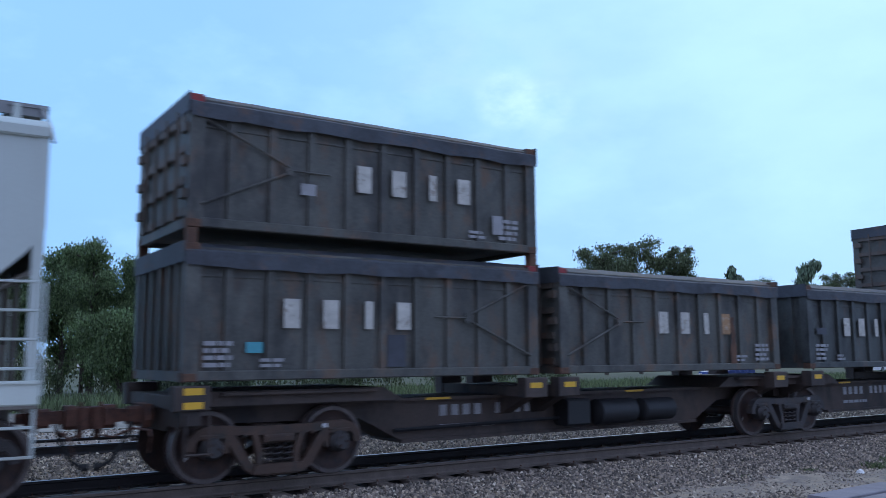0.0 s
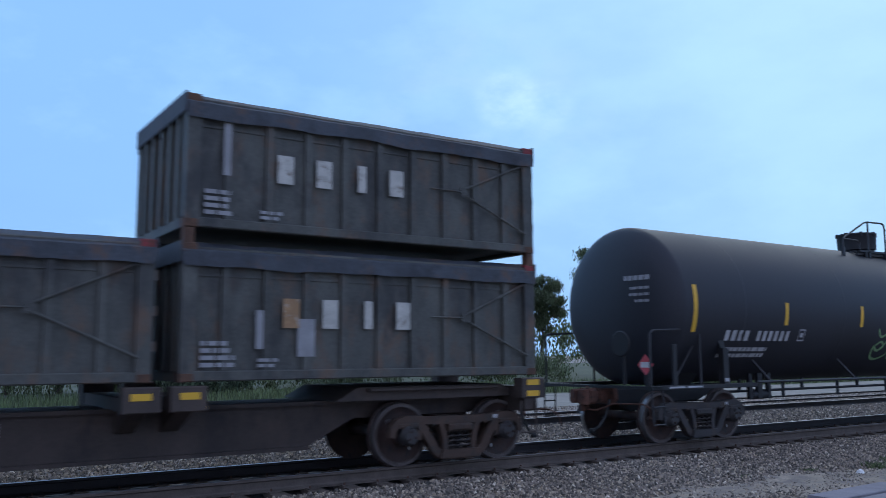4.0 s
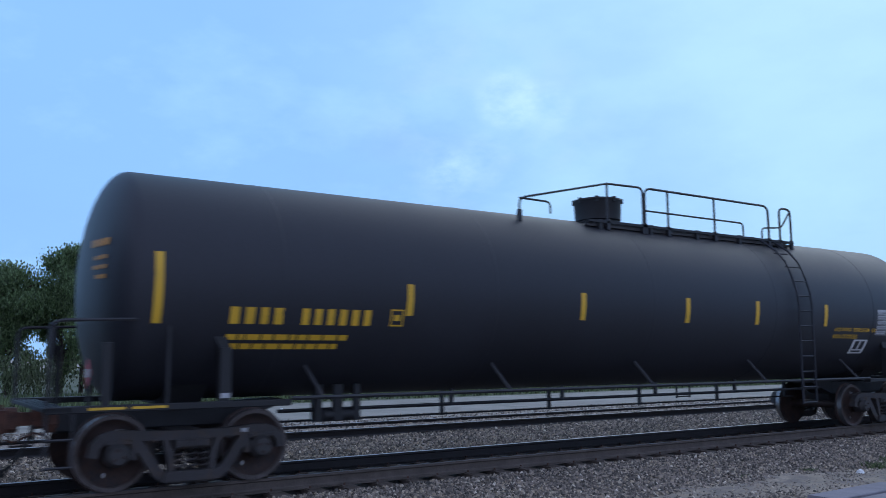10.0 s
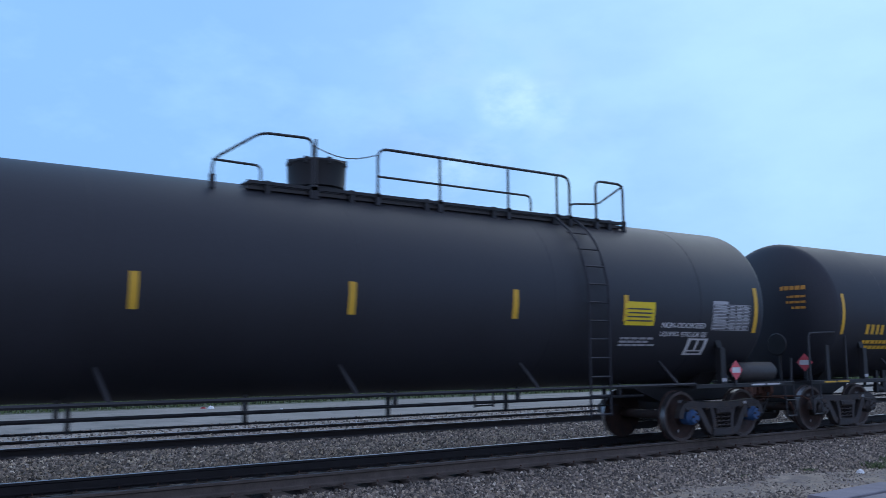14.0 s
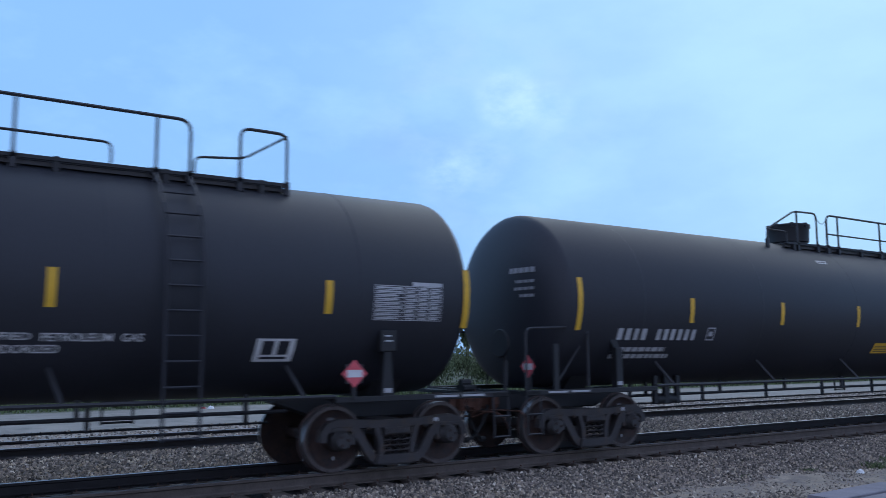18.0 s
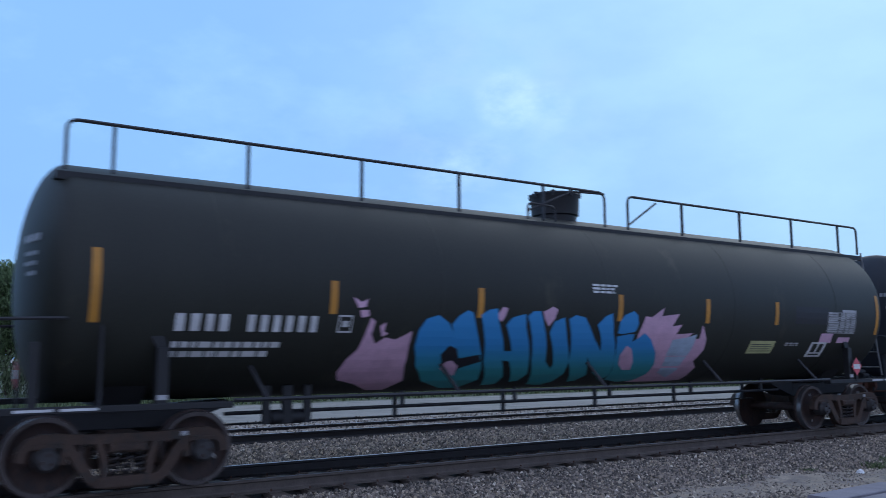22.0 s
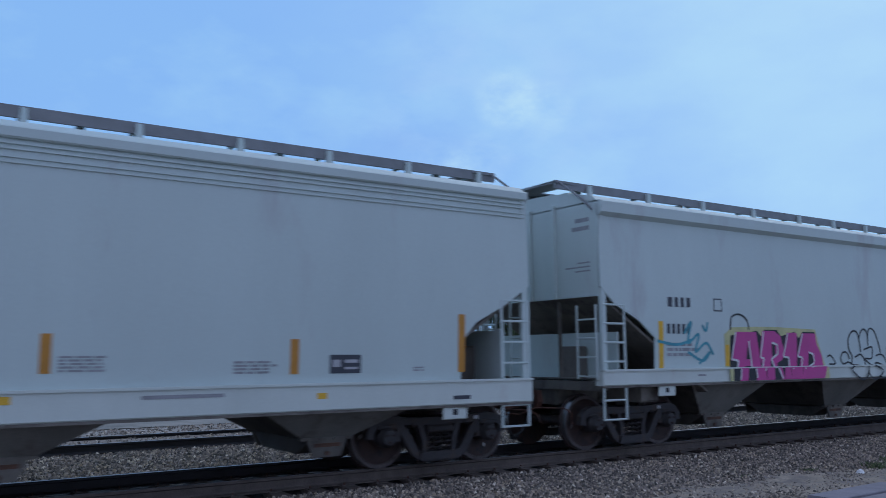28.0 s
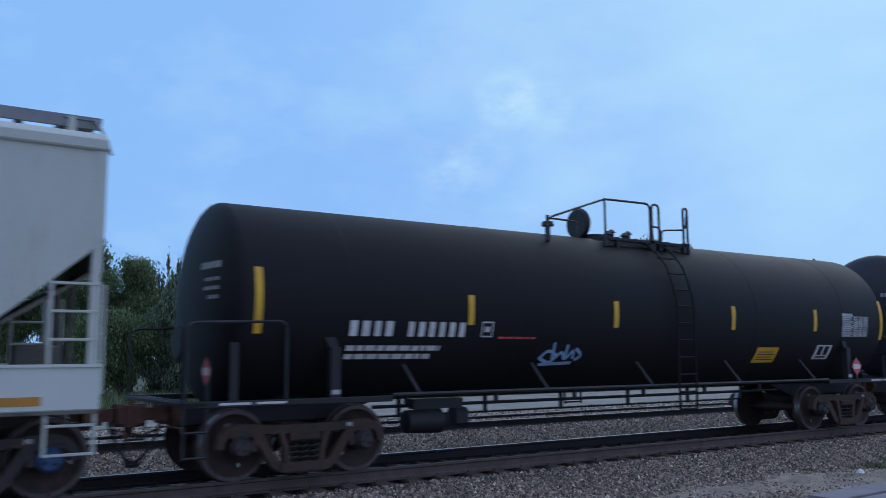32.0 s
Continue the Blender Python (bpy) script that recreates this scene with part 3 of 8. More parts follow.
def tree(x, y, height, width, mat, label, leaves, size, up, seed, trunk=0.35, lobes=14, bare=0.12):
    rs = np.random.RandomState(seed)
    t = thing("tree", label, "tree", "trees beyond the road", at=(x, y, -0.42))
    b = Build()
    top = height * 0.8
    spine = [(rs.normal(0, 0.05) * k, rs.normal(0, 0.05) * k, top * k / 6) for k in range(7)]
    for i in range(6):
        r0, r1 = trunk * 0.5 * (1 - i / 6.5), trunk * 0.5 * (1 - (i + 1) / 6.5)
        p, q = Vector(spine[i]), Vector(spine[i + 1])
        ring = lambda c, r: [(c.x + r * math.cos(j * 1.047), c.y + r * math.sin(j * 1.047), c.z) for j in range(6)]
        b.add(ring(p, r0) + ring(q, r1), [(j, (j + 1) % 6, 6 + (j + 1) % 6, 6 + j) for j in range(6)])
    blobs = []
    if up > 0.5:
        # a bushy mass of many shoots, the outer ones standing clear at the top
        for k in range(90):
            a_, q_ = rs.uniform(0, 6.28), math.sqrt(rs.rand())
            roof = height * (1.0 - 0.45 * q_ ** 2) * rs.uniform(0.72, 1.0)
            px_, py_ = math.cos(a_) * q_ * width * 0.5, math.sin(a_) * q_ * width * 0.5
            h_ = rs.uniform(0.06, 1.0) * roof
            blobs.append((px_, py_, h_, rs.uniform(0.3, 0.7), rs.uniform(0.3, 0.6)))
            if k % 3 == 0:
                blobs.append((px_, py_, roof, 0.10, rs.uniform(0.5, 1.0)))
                b.tube([(px_ * 0.3, py_ * 0.3, 0.4), (px_ * 0.8, py_ * 0.8, roof * 0.6), (px_, py_, roof + 0.4)], 0.025, 4)
    for k in range(lobes if up <= 0.5 else 0):
        h = bare * height + (1 - bare) * height * (k + 0.5) / lobes
        spread = width * 0.5 * math.sin(math.pi * min(1, 0.18 + 0.82 * (1 - (k + 0.5) / lobes)) ** 0.8) if up < 0.5 else width * 0.5 * (1.05 - 0.75 * (k / lobes) ** 1.6)
        an = rs.uniform(0, 6.28)
        d = spread * rs.uniform(0.15, 0.85)
        rr = max(0.3, spread * (rs.uniform(0.3, 0.55) if lobes < 50 else rs.uniform(0.15, 0.34)))
        blobs.append((math.cos(an) * d, math.sin(an) * d, h, rr, rr * (0.8 if up < 0.5 else 1.3)))
        b.tube([(0, 0, max(0.3, h - rr)), (math.cos(an) * d * 0.5, math.sin(an) * d * 0.5, h - rr * 0.4), (math.cos(an) * d, math.sin(an) * d, h)], trunk * 0.11, 4)
    part("trunk", b, BARK, t, smooth=True)
    part("crown", crown_mesh("crown", blobs, leaves, size, up if up < 0.5 else 0.3, seed, mat), mat, t)
    return t


BROAD = "leafy green broadleaf tree with an uneven crown"
FEATHER = "grey-green bushy tree with upright feathery shoots"
PINE = "slender dark pine with a bare lower trunk"
# along the road: x, y, height, width, kind
TREES = [
    (-1.3, 41.7, 7.1, 4.7, 'broad'),
    (1.5, 42.5, 8.3, 4.3, 'broad'),
    (2.7, 40.3, 8.4, 3.9, 'broad'),
    (5.2, 41.4, 7.7, 4.1, 'broad'),
    (2.8, 33.6, 4.0, 4.3, 'broad'),
    (6.0, 34.0, 7.6, 3.9, 'feather'),
    (8.4, 34.4, 6.4, 3.4, 'feather'),
    (7.3, 37.5, 7.4, 3.6, 'feather'),
    (11.5, 38.5, 7.2, 3.1, 'broad'),
    (27.0, 60.5, 7.8, 4.7, 'pine'),
    (29.7, 61.4, 6.6, 3.8, 'pine'),
    (30.5, 58.2, 8.1, 4.2, 'pine'),
    (35.3, 61.7, 7.7, 4.0, 'pine'),
    (21.3, 53.5, 7.4, 4.2, 'broad'),
    (37.4, 60.3, 8.5, 3.4, 'pine'),
    (24.4, 48.8, 3.4, 5.4, 'broad'),
    (41.2, 57.8, 9.9, 5.1, 'far'),
    (48.2, 59.9, 9.8, 7.8, 'far'),
    (51.2, 57.9, 10.1, 6.0, 'far'),
    (55.1, 52.6, 13.2, 7.6, 'far'),
    (59.7, 52.2, 13.9, 9.0, 'far'),
    (63.0, 50.0, 13.2, 6.0, 'far'),
    (68.0, 46.7, 11.2, 2.4, 'pine'),
    (80.5, 51.8, 10.5, 8.1, 'far'),
    (90.3, 52.1, 13.5, 4.3, 'pine'),
    (99.0, 53.0, 12.6, 8.3, 'far'),
    (109.0, 53.1, 12.9, 9.5, 'far'),
    (114.2, 49.6, 13.9, 11.1, 'far'),
]
for i, (tx, ty, th, tw, kind) in enumerate(TREES):
    if kind == "broad":
        tree(tx, ty, th, tw, LEAF_A, BROAD, 32000, 0.082, 0.1, 40 + i, 0.4, 48, 0.05)
    elif kind == "feather":
        tree(tx, ty, th, tw, LEAF_B, FEATHER, 34000, 0.074, 0.6, 40 + i, 0.3, 22, 0.02)
    elif kind == "far":
        tree(tx, ty, th, tw, LEAF_C, BROAD, 19000, 0.115, 0.1, 40 + i, 0.5, 70, 0.3)
    elif kind == "pine":
        tree(tx, ty, th, tw, LEAF_B, PINE, 2500, 0.26, 0.4, 40 + i, 0.22, 12, 0.35)

rs = np.random.RandomState(5)
blobs = []
for k in range(170):
    x = rs.uniform(10, 380)
    blobs.append((x, rs.uniform(72, 96), rs.uniform(0.4, 4.2) * (1 + 0.012 * max(0, x - 60)), rs.uniform(2.0, 3.6), rs.uniform(1.6, 2.8)))
ob = new("far_woods", crown_mesh("far_woods", blobs, 60000, 0.3, 0.1, 12, LEAF_C))
tagged(ob, "dense dark-green belt of distant woodland", "woods", kind="stuff")
blobs = [(rs.uniform(-10, 40), rs.uniform(36, 42), rs.uniform(0.0, 1.6), rs.uniform(0.9, 1.6), rs.uniform(0.8, 1.4)) for k in range(80)]
ob = new("undergrowth", crown_mesh("undergrowth", blobs, 40000, 0.10, 0.2, 13, LEAF_C))
tagged(ob, "dark-green undergrowth below the trees", "bushes", kind="stuff")


def grass(name, n, x0, x1, y0, y1, h, seed):
    rs = np.random.RandomState(seed)
    p = np.stack([rs.uniform(x0, x1, n), rs.uniform(y0, y1, n), np.full(n, -0.43)], -1)
    a = rs.uniform(0, 6.28, n)
    d = np.stack([np.cos(a), np.sin(a), np.zeros(n)], -1)
    hh = (h * rs.uniform(0.3, 1.3, n))[:, None]
    lean = np.stack([rs.normal(0, 0.25, n), rs.normal(0, 0.25, n), np.ones(n)], -1) * hh
    v = np.stack([p - d * 0.05, p + d * 0.05, p + lean], 1)
    f = (np.array([(0, 1, 2)])[None] + (np.arange(n) * 3)[:, None, None]).reshape(-1, 3)
    me = bpy.data.meshes.new(name)
    me.from_pydata(v.reshape(-1, 3).tolist(), [], f.tolist())
    me.materials.append(GRASS_M)
    return tagged(new(name, me), "strip of green grass and weeds beyond the road", "grass", kind="stuff")


grass("grass", 40000, -10, 120, 24.2, 34, 0.42, 21)


# ---- rolling stock: parts that all wagons share ----
SPEED = 11.5
KX = 0.968            # metres for each unit of the lengths noted along the train
WR = 0.457
rolling = []      # wheelsets and where they run in the train
wagons = []


def zf(z):
    """Metres above the rail for a noted height on the near side."""
    return z * 1.055 - 0.045


def wheelset_mesh(cap):
    b = Build()
    for s in (-1, 1):
        y = s * 0.7525
        b.mat(0).lathe([(y - s * 0.075, 0.30), (y - s * 0.075, 0.485), (y - s * 0.045, 0.485), (y - s * 0.035, 0.46)], (0, 0, 0), "y", 32, False)
        b.mat(1).lathe([(y - s * 0.035, 0.46), (y + s * 0.068, WR - 0.002)], (0, 0, 0), "y", 32, False)
        b.mat(3).lathe([(y + s * 0.068, WR - 0.002), (y + s * 0.068, 0.405), (y + s * 0.05, 0.395)], (0, 0, 0), "y", 32, False)
        b.mat(0).lathe([(y + s * 0.05, 0.395), (y + s * 0.01, 0.34), (y + s * 0.0, 0.24), (y + s * 0.04, 0.16), (y + s * 0.09, 0.145), (y + s * 0.09, 0.1)], (0, 0, 0), "y", 32, False)
        b.mat(0).lathe([(y - s * 0.075, 0.30), (y - s * 0.06, 0.15), (y - s * 0.09, 0.1)], (0, 0, 0), "y", 32, False)
        b.mat(2).lathe([(s * 0.86, 0.085), (s * 0.90, 0.145), (s * 1.07, 0.145), (s * 1.10, 0.12), (s * 1.15, 0.105)], (0, 0, 0), "y", 20)
        for k in range(3):
            a = k * 2.094
            b.mat(0).lathe([(s * 1.145, 0.022), (s * 1.172, 0.022)], (0.065 * math.cos(a), 0, 0.065 * math.sin(a)), "y", 6)
        for k in range(2):
            a = k * 3.1416 + 0.5
            b.mat(1).lathe([(y + s * 0.012, 0.03), (y + s * 0.016, 0.03)], (0.27 * math.cos(a), 0, 0.27 * math.sin(a)), "y", 8)
    b.mat(0).lathe([(-0.9, 0.085), (0.9, 0.085)], (0, 0, 0), "y", 12, False)
    return b.mesh("wheelset", [WHEEL_RUST, WHEEL_TREAD, cap, WHEEL_RIM], True)


def sideframe_mesh(mat):
    """A cast side frame: a bowed top chord over both bearings, a deep V below, columns round the springs."""
    b = Build()
    y0, y1 = -0.06, 0.06
    top = [(-1.16, 0.44), (-1.14, 0.56), (-1.06, 0.645), (-0.94, 0.685), (-0.78, 0.685), (-0.58, 0.665), (-0.36, 0.655)]
    b.strip(top + [(-x, z) for x, z in top[::-1]], 0.055, y0, y1)
    low = [(-0.70, 0.63), (-0.60, 0.50), (-0.50, 0.34), (-0.42, 0.22), (-0.33, 0.155), (-0.22, 0.14)]
    b.strip(low + [(-x, z) for x, z in low[::-1]], 0.062, y0 - 0.006, y1 + 0.006)
    for s in (-1, 1):
        b.strip([(s * 0.245, 0.16), (s * 0.26, 0.40), (s * 0.33, 0.63)], 0.042, y0 - 0.003, y1 + 0.003)
        b.strip([(s * 0.69, 0.66), (s * 0.705, 0.52), (s * 0.70, 0.39)], 0.036, y0 + 0.004, y1 - 0.004)
        b.box(s * 0.889 - 0.15, s * 0.889 + 0.15, -0.075, 0.10, 0.565, 0.64, 0.02)
        b.box(s * 0.889 - 0.10, s * 0.889 + 0.10, -0.085, 0.05, 0.535, 0.575, 0.012)
        b.lathe([(-0.10, 0.012), (-0.085, 0.026), (-0.05, 0.026)], (s * 0.47, 0, 0.60), "y", 8)
    b.mat(1).box(0.62, 0.70, -0.066, -0.058, 0.645, 0.70)
    b.mat(0)
    b.prism_y([(-0.36, 0.105), (0.36, 0.105), (0.33, 0.225), (-0.33, 0.225)], y0 - 0.05, y1 + 0.05)
    b.box(-0.215, 0.215, -0.10, 0.06, 0.49, 0.60, 0.02)
    b.box(-0.16, 0.16, -0.112, -0.10, 0.515, 0.575, 0.004)
    return b.mesh("side_frame", [mat, PALE_MARK], True)


def spring_mesh():
    b = Build()
    for x in (-0.145, 0.0, 0.145):
        pts = [(x + 0.06 * math.cos(k * 0.785), 0.06 * math.sin(k * 0.785), 0.22 + 0.27 * k / 30) for k in range(31)]
        b.tube(pts, 0.017, 4)
    return b.mesh("spring_pack", [TRUCK_STEEL], True)


def bolster_mesh(mat):
    b = Build()
    b.box(-0.19, 0.19, -0.93, 0.93, 0.50, 0.70, 0.04)
    b.lathe([(0.70, 0.2), (0.80, 0.2)], (0, 0, 0), "z", 16)
    for s in (-1, 1):
        b.box(s * 0.5 - 0.05, s * 0.5 + 0.05, -0.6, 0.6, 0.38, 0.50, 0.02)
        for y in (-0.7525, 0.7525):
            b.box(s * 0.40 - 0.035, s * 0.40 + 0.035, y - 0.05, y + 0.05, 0.30, 0.56, 0.015)
    for s in (-1, 1):
        b.tube([(s * 0.40, -0.7, 0.40), (s * 0.34, 0.0, 0.36), (s * 0.40, 0.7, 0.40)], 0.028, 6)
        b.tube([(s * 0.36, 0.12, 0.36), (s * 0.30, 0.12, 0.86)], 0.02, 5)
    b.tube([(-0.30, 0.12, 0.82), (0.30, 0.12, 0.74)], 0.016, 5)
    return b.mesh("bogie", [mat], True)


WHEELS = {"grey": wheelset_mesh(CAP_GREY), "blue": wheelset_mesh(CAP_BLUE)}
FRAMES = {"grey": sideframe_mesh(TRUCK_STEEL), "rust": sideframe_mesh(TRUCK_RUST)}
BOLSTERS = {"grey": bolster_mesh(TRUCK_STEEL), "rust": bolster_mesh(TRUCK_RUST)}
SPRINGS = spring_mesh()


def bogie(car, x, train_x, cap="grey", tone="grey"):
    g = part("bogie", BOLSTERS[tone], TRUCK_STEEL, car, "four-wheel cast steel bogie", at=(x, 0, 0))
    for s in (-1, 1):
        part("side_frame", FRAMES[tone], TRUCK_STEEL, g, at=(0, s * 1.0, 0), turn=0 if s < 0 else 180)
        part("spring_pack", SPRINGS, TRUCK_STEEL, g, at=(0, s * 1.0, 0))
    for s in (-1, 1):
        w = part("wheelset", WHEELS[cap], WHEEL_RUST, g, "rusty wheels on a steel axle", at=(s * 0.889, 0, WR))
        rolling.append((w, s * 0.889, train_x + s * 0.889))


def coupler(car, x, s):
    """Automatic coupler, its draft gear, uncoupling lever and hose at the end x, facing s."""
    b = Build()
    b.prism_y([(x - s * 0.75, 0.80), (x - s * 0.18, 0.775), (x - s * 0.18, 0.945), (x - s * 0.75, 0.92)], -0.065, 0.065)
    # the head: guard arm on one side, knuckle on the other, with a lock below
    b.box(*sorted((x - s * 0.20, x - s * 0.06)), -0.17, 0.17, 0.71, 1.00, 0.045)
    b.box(*sorted((x - s * 0.08, x + s * 0.13)), 0.06, 0.19, 0.73, 0.98, 0.035)
    b.lathe([(0.70, 0.03), (0.71, 0.085), (0.98, 0.085), (0.99, 0.03)], (x + s * 0.02, -0.11, 0), "z", 12)
    b.box(*sorted((x, x + s * 0.10)), -0.13, 0.02, 0.72, 0.97, 0.03)
    b.lathe([(0.655, 0.022), (1.045, 0.022)], (x - s * 0.01, -0.13, 0), "z", 8)
    b.box(x - 0.035, x + 0.035, -0.05, 0.03, 0.58, 0.72, 0.015)
    # striker casting and the pocket of the draft gear
    b.prism_x([(-0.24, 0.70), (0.24, 0.70), (0.30, 0.80), (0.27, 1.0), (-0.27, 1.0), (-0.30, 0.80)], *sorted((x - s * 0.62, x - s * 0.52)))
    b.box(*sorted((x - s * 0.52, x - s * 0.36)), -0.12, 0.12, 0.74, 0.97, 0.03)
    part("coupler", b, COUPLER_RUST, car, "rusty knuckle coupler")
    g = Build()
    g.tube([(x - s * 0.06, -0.06, 0.62), (x - s * 0.16, -0.20, 0.60), (x - s * 0.34, -0.45, 0.72), (x - s * 0.36, -1.15, 0.74), (x - s * 0.34, -1.32, 0.68), (x - s * 0.30, -1.38, 0.50)], 0.015, 5)
    part("uncoupling_lever", g, COUPLER_RUST, car, smooth=True)
    h = Build()
    pts = [(x - s * 0.34, -0.36, 0.80), (x - s * 0.30, -0.36, 0.66), (x - s * 0.22, -0.35, 0.48), (x - s * 0.12, -0.32, 0.33), (x, -0.28, 0.25), (x + s * 0.07, -0.26, 0.25)]
    h.tube(pts, 0.026, 7)
    h.lathe([(-0.05, 0.02), (-0.045, 0.045), (0.045, 0.045), (0.05, 0.02)], (x + s * 0.03, -0.27, 0.25), "x", 8)
    part("brake_hose", h, HOSE, car, smooth=True)


# ---- markings ----
def bars(b, x0, x1, z0, z1, surface, gaps=(), seed=0, lift=0.005, raw=False):
    """A row of plain bars between x0 and x1; surface(x, z) gives y. gaps: fractions of the length left open."""
    if not raw:
        x0, x1, z0, z1 = x0 * KX, x1 * KX, zf(z0), zf(z1)
    cuts = [0.0] + [g for pair in gaps for g in pair] + [1.0]
    for a, c in zip(cuts[::2], cuts[1::2]):
        xa, xb = x0 + (x1 - x0) * a, x0 + (x1 - x0) * c
        n = max(1, int(abs(z1 - z0) / 0.1))
        zs = [z0 + (z1 - z0) * i / n for i in range(n + 1)]
        v = [(x, surface(x, z) - lift, z) for z in zs for x in (xa, xb)]
        b.add(v, [(2 * i, 2 * i + 1, 2 * i + 3, 2 * i + 2) for i in range(n)])
    return b


def characters(x0, x1, z0, z1, surface, widths, mat, parent):
    """Plain upright bars, one for each character, with widths as given and 0 for a space."""
    tot = sum(w if w else 0.8 for w in widths) + 0.22 * len(widths)
    u = (x1 - x0) / tot
    x = x0
    for w in widths:
        if w:
            part("painted_bar", bars(Build(), x + 0.07 * u, x + (w - 0.16) * u, z0, z1, surface), mat, parent)
        x += (w if w else 0.8) * u + 0.22 * u


def lines_of_text(b, x0, x1, z0, z1, rows, surface, seed, raw=False):
    """Small unreadable writing: rows of broken bars."""
    rs = np.random.RandomState(seed)
    h = (z1 - z0) / rows
    for r in range(rows):
        z = z1 - h * r
        x = x0
        end = x0 + (x1 - x0) * rs.uniform(0.72, 1.0)
        while x < end - 0.02:
            w = min(rs.uniform(0.06, 0.2), end - x)
            bars(b, x, x + w, z - h * 0.62, z, surface, raw=raw)
            x += w + 0.03
    return b


def lettering(name, body, x0, x1, z0, z1, surface, mat, parent, bold=0.0, shear=0.0, lift=0.006, label=""):
    """Words in the built-in font, fitted into the given span and laid on the surface."""
    if " " in body:
        n, at = len(body), 0
        for w in body.split(" "):
            xa, xb = x0 + (x1 - x0) * at / n, x0 + (x1 - x0) * (at + len(w) - 0.15) / n
            lettering(name, w, xa, xb, z0, z1, surface, mat, parent, bold, shear, lift, label)
            at += len(w) + 1
        return None
    x0, x1, z0, z1 = x0 * KX, x1 * KX, zf(z0), zf(z1)
    c = bpy.data.curves.new(name, "FONT")
    c.body, c.size, c.offset, c.shear, c.resolution_u = body, 1.0, bold, shear, 4
    tmp = bpy.data.objects.new(name, c)
    me = bpy.data.meshes.new_from_object(tmp)
    bpy.data.objects.remove(tmp)
    co = np.array([v.co[:2] for v in me.vertices])
    lo, hi = co.min(0), co.max(0)
    for v, p in zip(me.vertices, (co - lo) / (hi - lo)):
        x, z = x0 + p[0] * (x1 - x0), z0 + p[1] * (z1 - z0)
        v.co = (x, surface(x, z) - lift, z)
    me.materials.clear()
    me.materials.append(mat)
    ob = new(name, me)
    ob.parent = parent
    if label:
        ob["label"] = label
    return ob


def painted(polys, surface, lift, levels=()):
    """Flat paint with the given outlines (even-odd), laid on the surface in level slices; outlines in metres."""
    b = Build()
    b.weld = True
    zs = sorted(set([p[1] for q in polys for p in q] + list(levels)))
    fine = []
    for a, c in zip(zs, zs[1:]):
        n = max(1, int((c - a) / 0.09))
        fine += [(a + (c - a) * k / n, a + (c - a) * (k + 1) / n) for k in range(n) if c - a > 1e-5]
    for a, c in fine:
        hits = []
        mid = (a + c) / 2
        for q in polys:
            for (x0, z0), (x1, z1) in zip(q, q[1:] + q[:1]):
                if min(z0, z1) <= mid < max(z0, z1):
                    at = lambda z: x0 + (x1 - x0) * (z - z0) / (z1 - z0)
                    hits.append((at(mid), at(a), at(c)))
        hits.sort()
        for h0, h1 in zip(hits[::2], hits[1::2]):
            b.add([(h0[1], surface(h0[1], a + 1e-4) - lift, a), (h1[1], surface(h1[1], a + 1e-4) - lift, a), (h1[2], surface(h1[2], c - 1e-4) - lift, c), (h0[2], surface(h0[2], c - 1e-4) - lift, c)], [(0, 1, 2, 3)])
    return b


def ribbon(b, pts, w, surface, lift=0.007):
    """A sprayed stroke through points (x, z)."""
    fine = []
    pts = [(x * KX, zf(z)) for x, z in pts]
    n = len(pts)
    for i in range(n - 1):
        p0, p1, p2, p3 = pts[max(0, i - 1)], pts[i], pts[i + 1], pts[min(n - 1, i + 2)]
        for k in range(6):
            t = k / 6
            fine.append(tuple(0.5 * (2 * p1[a] + (p2[a] - p0[a]) * t + (2 * p0[a] - 5 * p1[a] + 4 * p2[a] - p3[a]) * t * t + (3 * p1[a] - p0[a] - 3 * p2[a] + p3[a]) * t ** 3) for a in (0, 1)))
    fine.append(pts[-1])
    v = []
    for i, p in enumerate(fine):
        q0, q1 = fine[max(0, i - 1)], fine[min(len(fine) - 1, i + 1)]
        dx, dz = q1[0] - q0[0], q1[1] - q0[1]
        m = math.hypot(dx, dz) or 1
        for s in (-1, 1):
            x, z = p[0] - dz / m * w * 0.5 * s, p[1] + dx / m * w * 0.5 * s
            v.append((x, surface(x, z) - lift, z))
    b.add(v, [(2 * i, 2 * i + 1, 2 * i + 3, 2 * i + 2) for i in range(len(fine) - 1)])
    return b


